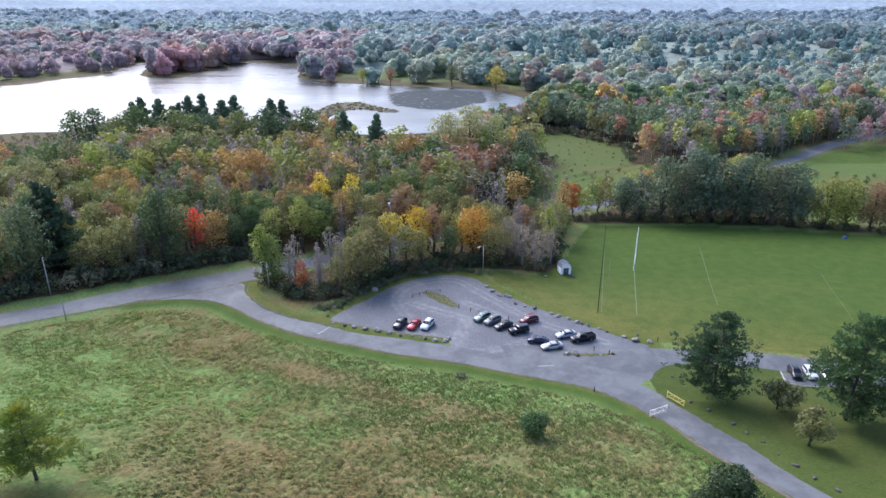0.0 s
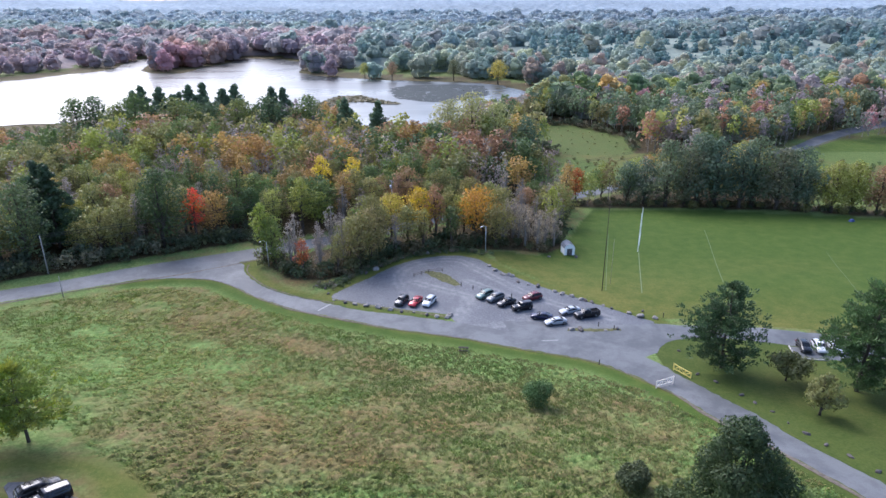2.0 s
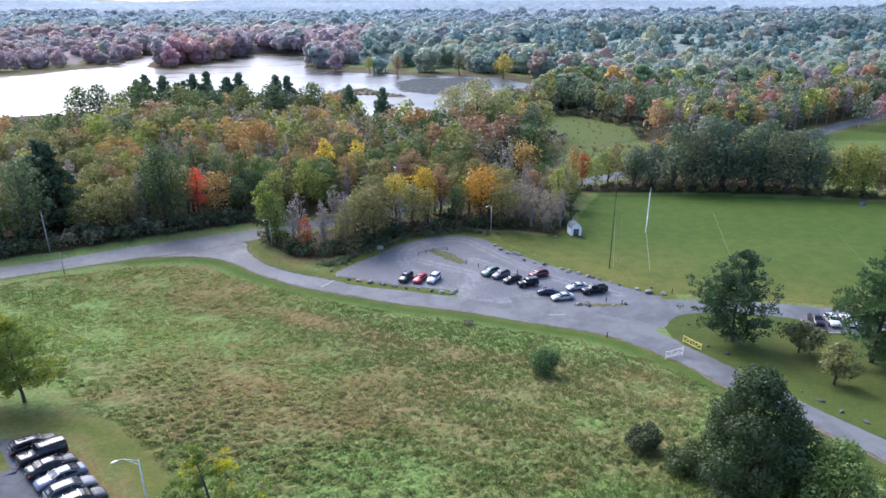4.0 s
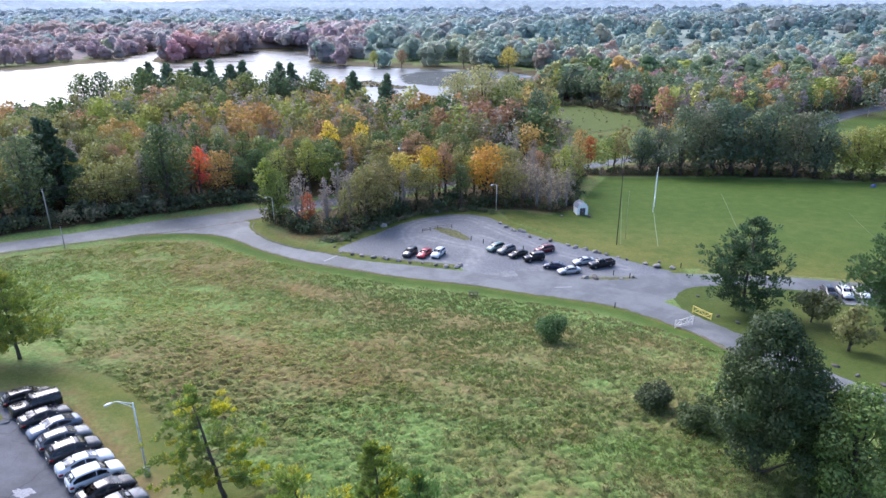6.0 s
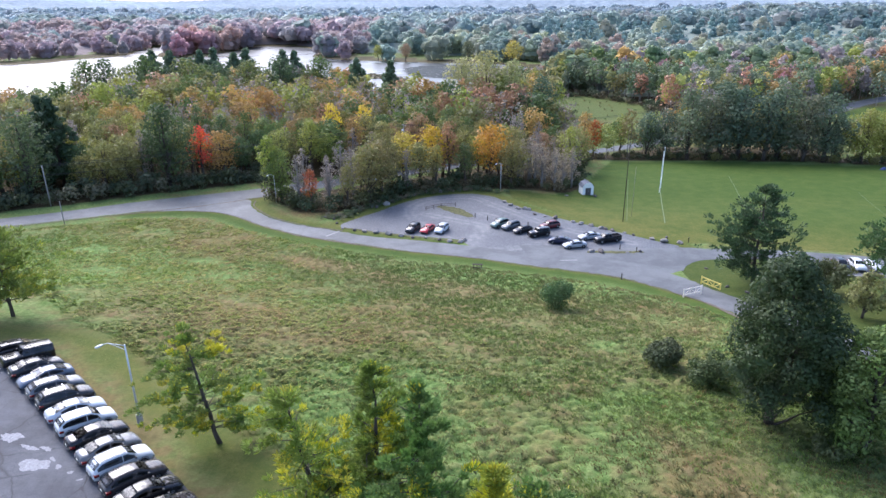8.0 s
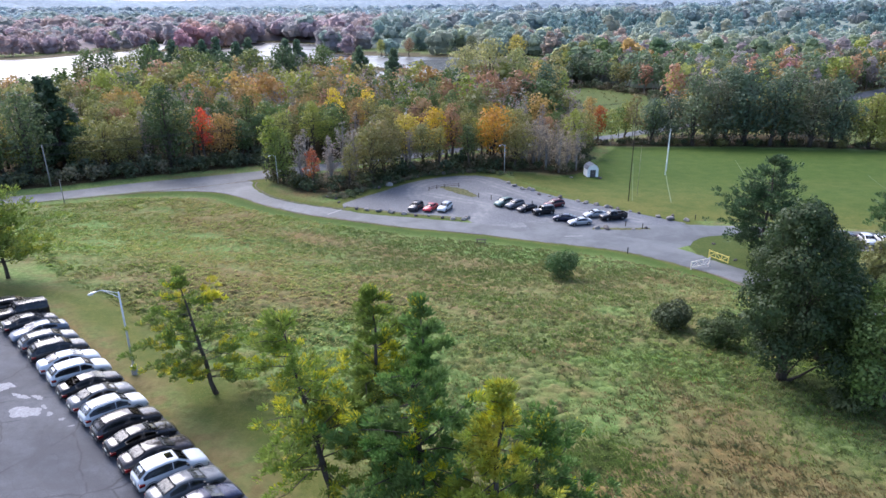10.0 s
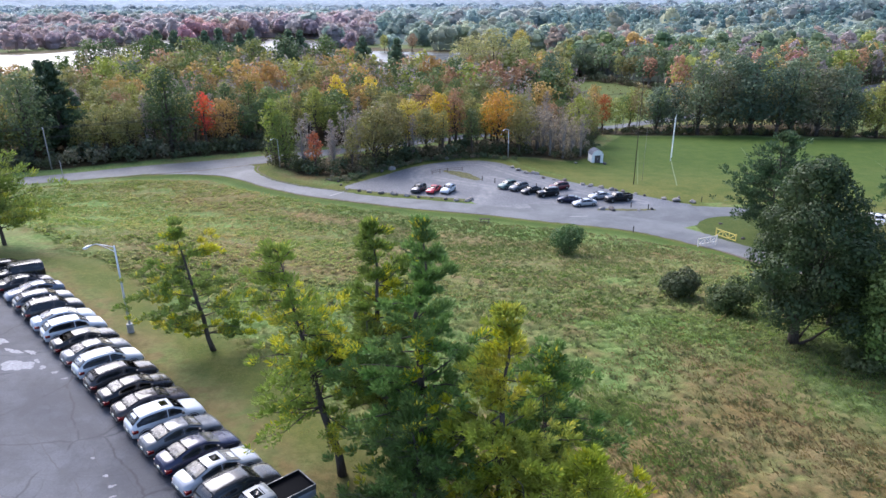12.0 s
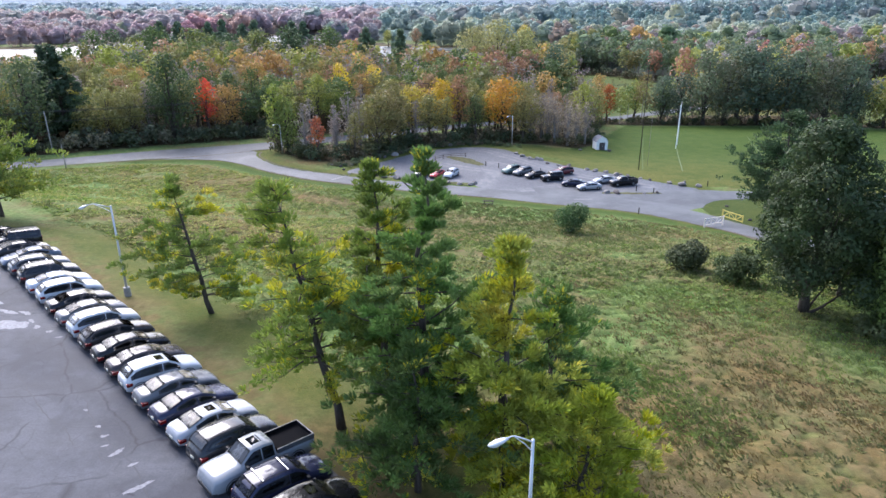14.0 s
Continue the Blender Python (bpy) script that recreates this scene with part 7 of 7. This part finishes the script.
# lush bright grass where the meadow stays damp
for px, py, rx, ry, count in ((10.6, 39.2, 4.2, 3.0, 420), (13.8, 34.0, 3.4, 3.0, 170), (22.0, 56.0, 14.0, 6.0, 800), (31, 45, 11, 6, 320)):
    q, w = g_rng.normal(0, 0.5, count), g_rng.normal(0, 0.5, count)
    lx_, ly_ = px + rx * q, py + ry * w
    tufts("grass", lx_, ly_, 10, 0.3, 0.07, 0.2, 0.018, 0.045, np.array((0.15, 0.2, 0.052)) * g_rng.uniform(0.65, 1.35, (count, 1)), "lush patch of bright green meadow grass")

# undergrowth along the foot of the woods
u_rng = np.random.default_rng(88)
BUSHQ = []
for i in range(5):
    bq, q = shrub(155 + i, 3.4 + 0.5 * i, 3.4 - 0.35 * i, 150, 0.27)
    bq.free()
    BUSHQ.append(q)
trees = []
edge_line = resample(list(zip(WOOD_EDGE_X[1:23], WOOD_EDGE_Y[1:23])), 150)
for ex, ey in edge_line:
    for rep in range(3):
        x, y = ex + u_rng.normal(0, 1.2), ey + 1.5 + abs(u_rng.normal(0, 1.8)) + rep * (3.2 if ex < -50 else 2)
        c = np.array(((0.07, 0.085, 0.04), (0.09, 0.1, 0.045), (0.12, 0.105, 0.06), (0.06, 0.085, 0.045))[int(u_rng.integers(0, 4))])
        if ex < -50:
            c = np.array(((0.08, 0.1, 0.055), (0.1, 0.112, 0.055), (0.145, 0.14, 0.09), (0.072, 0.09, 0.055))[int(u_rng.integers(0, 4))])
        if seg_dist(np.array([x]), np.array([y]), ROAD_MID)[0] > 7.5:
            trees.append((float(x), float(y), u_rng.uniform(0.5, 1.0) * (1.7 if x < -52 else 1.45 if x < 14 else 1.0), u_rng.uniform(0, 6.28), c, BUSHQ[int(u_rng.integers(0, 5))]))
for ex, ey in resample([(-31, 143), (-27, 143.4), (-22.5, 151), (-16.8, 158), (-10.5, 163.6), (-4, 166.6), (4, 168), (11, 166)], 110):
    for rep in range(2):
        trees.append((float(ex + u_rng.normal(0, 0.8)), float(ey + u_rng.normal(0.3, 0.9)), u_rng.uniform(0.22, 0.5), u_rng.uniform(0, 6.28), np.array(((0.11, 0.13, 0.07), (0.15, 0.15, 0.08), (0.09, 0.12, 0.06), (0.17, 0.15, 0.1))[int(u_rng.integers(0, 4))]), BUSHQ[int(u_rng.integers(0, 5))]))
for line, gap in ((MARSH + MARSH[:1], 3.0), ([(x - 5, y + 7) for x, y in ROAD_FAR[9:14]], 4.0), ([(x + 5, y - 7) for x, y in ROAD_NEAR[8:11]], 4.0)):
    for ex, ey in resample(line, 90):
        x, y = ex + u_rng.normal(0, 2.0), ey + u_rng.normal(0, gap * 0.6)
        if y > 325 and not inside(np.array([x]), np.array([y]), RIGHT_LAWN)[0]:
            trees.append((float(x), float(y), u_rng.uniform(1.0, 1.8), u_rng.uniform(0, 6.28), np.array(((0.08, 0.1, 0.055), (0.1, 0.115, 0.06), (0.13, 0.115, 0.07))[int(u_rng.integers(0, 3))]), BUSHQ[int(u_rng.integers(0, 5))]))
mass("undergrowth", trees, "tangled olive and brown undergrowth along the woods' edge", "bushes")

# cracks, patches and worn spots in the upper lot
def blot(name, x, y, rx, ry, turn, mat, seed, label):
    r = random.Random(seed)
    b = bmesh.new()
    vs = []
    ph = [r.uniform(0, 6.28) for k in range(4)]
    for k in range(56):
        a = 2 * math.pi * k / 56
        q = 0.85 + 0.16 * math.sin(2 * a + ph[0]) + 0.12 * math.sin(3 * a + ph[1]) + 0.1 * math.sin(7 * a + ph[2]) + r.uniform(-0.14, 0.14)
        q = max(0.22, q)
        px, py = rx * q * math.cos(a), ry * q * math.sin(a)
        X, Y = x + px * math.cos(turn) - py * math.sin(turn), y + px * math.sin(turn) + py * math.cos(turn)
        vs.append(b.verts.new((X, Y, hz(X, Y) + 0.058)))
    b.faces.new(vs)
    bmesh.ops.triangulate(b, faces=b.faces)
    me = bm_mesh(name, b, mat)
    return tagged(new(name, me), label, "patch", kind="structure")


for i, (x, y, rx, ry, turn) in enumerate(((-37.9, 45.0, 1.15, 0.6, -0.3), (-35.6, 43.8, 0.9, 0.3, -0.35), (-33.9, 41.7, 1.35, 0.85, -0.4), (-34.2, 43.8, 0.55, 0.28, -0.4), (-32.9, 42.5, 0.4, 0.2, -0.7), (-31.9, 41.6, 0.4, 0.22, -0.8), (-30.6, 41.0, 0.3, 0.18, 0.2), (-16.1, 24.8, 0.75, 0.22, 0.9), (-18.5, 27.4, 0.42, 0.2, 1.1), (-19.9, 28.75, 0.24, 0.16, 0.9), (-17.2, 26.5, 0.3, 0.12, 1.0), (-20.7, 29.6, 0.18, 0.14, 0.0), (-22.3, 31.15, 0.16, 0.12, 0.0), (-19.4, 27.9, 0.2, 0.1, 0.5), (-29.4, 40.2, 0.25, 0.14, 0.3))):
    blot("patch", x, y, rx, ry, turn, M_PUDDLE, i, "pale damp worn patch in the asphalt")
for i, line in enumerate(([(-27.0, 30.6), (-25.9, 31.3), (-24.8, 32.3), (-23.0, 33.5)], [(-24, 25.2), (-21.6, 27.1), (-20.5, 27.8), (-19.9, 28.7), (-18.6, 29.6)], [(-23, 32.4), (-22.1, 31.0), (-20.9, 29.7), (-19.2, 28.0), (-17.2, 26.4), (-15.4, 24.2)], [(-26.1, 32.2), (-24.4, 30.5), (-22.5, 29.2), (-21.1, 27.8)], [(-19.2, 28.0), (-19.3, 26.9), (-18.4, 26.6)], [(-33, 36), (-29, 34.6), (-26.1, 32.2)])):
    pts = smooth_line(line, 0.3)
    r = random.Random(i)
    a = [(x + r.uniform(-0.09, 0.09), y + r.uniform(-0.09, 0.09)) for x, y in pts]
    c = [(x + r.uniform(0.02, 0.06), y + r.uniform(0.02, 0.07)) for x, y in a]
    tagged(ribbon("crack", c, a, len(a), 2, 0.056, M_CRACK, 0, 0, False), "dark crack across the asphalt", "crack")


# a blue tarpaulin over a low heap at the far end of the field
b = bmesh.new()
bmesh.ops.create_grid(b, x_segments=14, y_segments=10, size=1.0)
for v in b.verts:
    q = max(0.0, 1 - abs(v.co.x) ** 4) * max(0.0, 1 - abs(v.co.y) ** 4)
    v.co = Vector((v.co.x * 1.0, v.co.y * 0.6, 0.02 + q * (0.75 + 0.2 * noise.noise(v.co * 2.3)) + 0.05 * noise.noise(v.co * 5.0)))
bmesh.ops.solidify(b, geom=b.faces, thickness=0.02)
heap = new("tarpaulin", bm_mesh("tarpaulin", b, M_BLUE, True))
heap.matrix_basis = pose(134, 204, hz(134, 204), 0, 0, 25)
tagged(heap, "blue tarpaulin draped over a low heap beside the field", "tarpaulin")


# crumbled dirt verges along the asphalt
M_DIRT = plain("dirt_verge", (0.105, 0.09, 0.07), 0.95, 0, 0.1, 0.6, 1.5)
for i, (line, dist) in enumerate(((LANE_NEAR[1:], -0.25), (LANE_FAR[2:7], 0.25), (ROAD_NEAR[1:], -0.3))):
    pts = smooth_line(line, 1.2)
    r = random.Random(300 + i)
    side_a, side_b = [], []
    wob = 0.3
    for k, (x, y) in enumerate(pts):
        x2, y2 = pts[min(k + 1, len(pts) - 1)]
        x1, y1 = pts[max(k - 1, 0)]
        L = math.hypot(x2 - x1, y2 - y1) or 1.0
        nx, ny = -(y2 - y1) / L, (x2 - x1) / L
        wob = max(0.08, min(0.75, wob + r.uniform(-0.16, 0.16)))
        inner = -dist * r.uniform(0.2, 0.9)
        outer = math.copysign(wob, dist)
        side_a.append((x + nx * inner, y + ny * inner))
        side_b.append((x + nx * outer, y + ny * outer))
    tagged(ribbon("dirt_verge", side_a, side_b, len(pts), 3, 0.078, M_DIRT, 0, i, False), "brown crumbled dirt edge beside the asphalt", "verge")
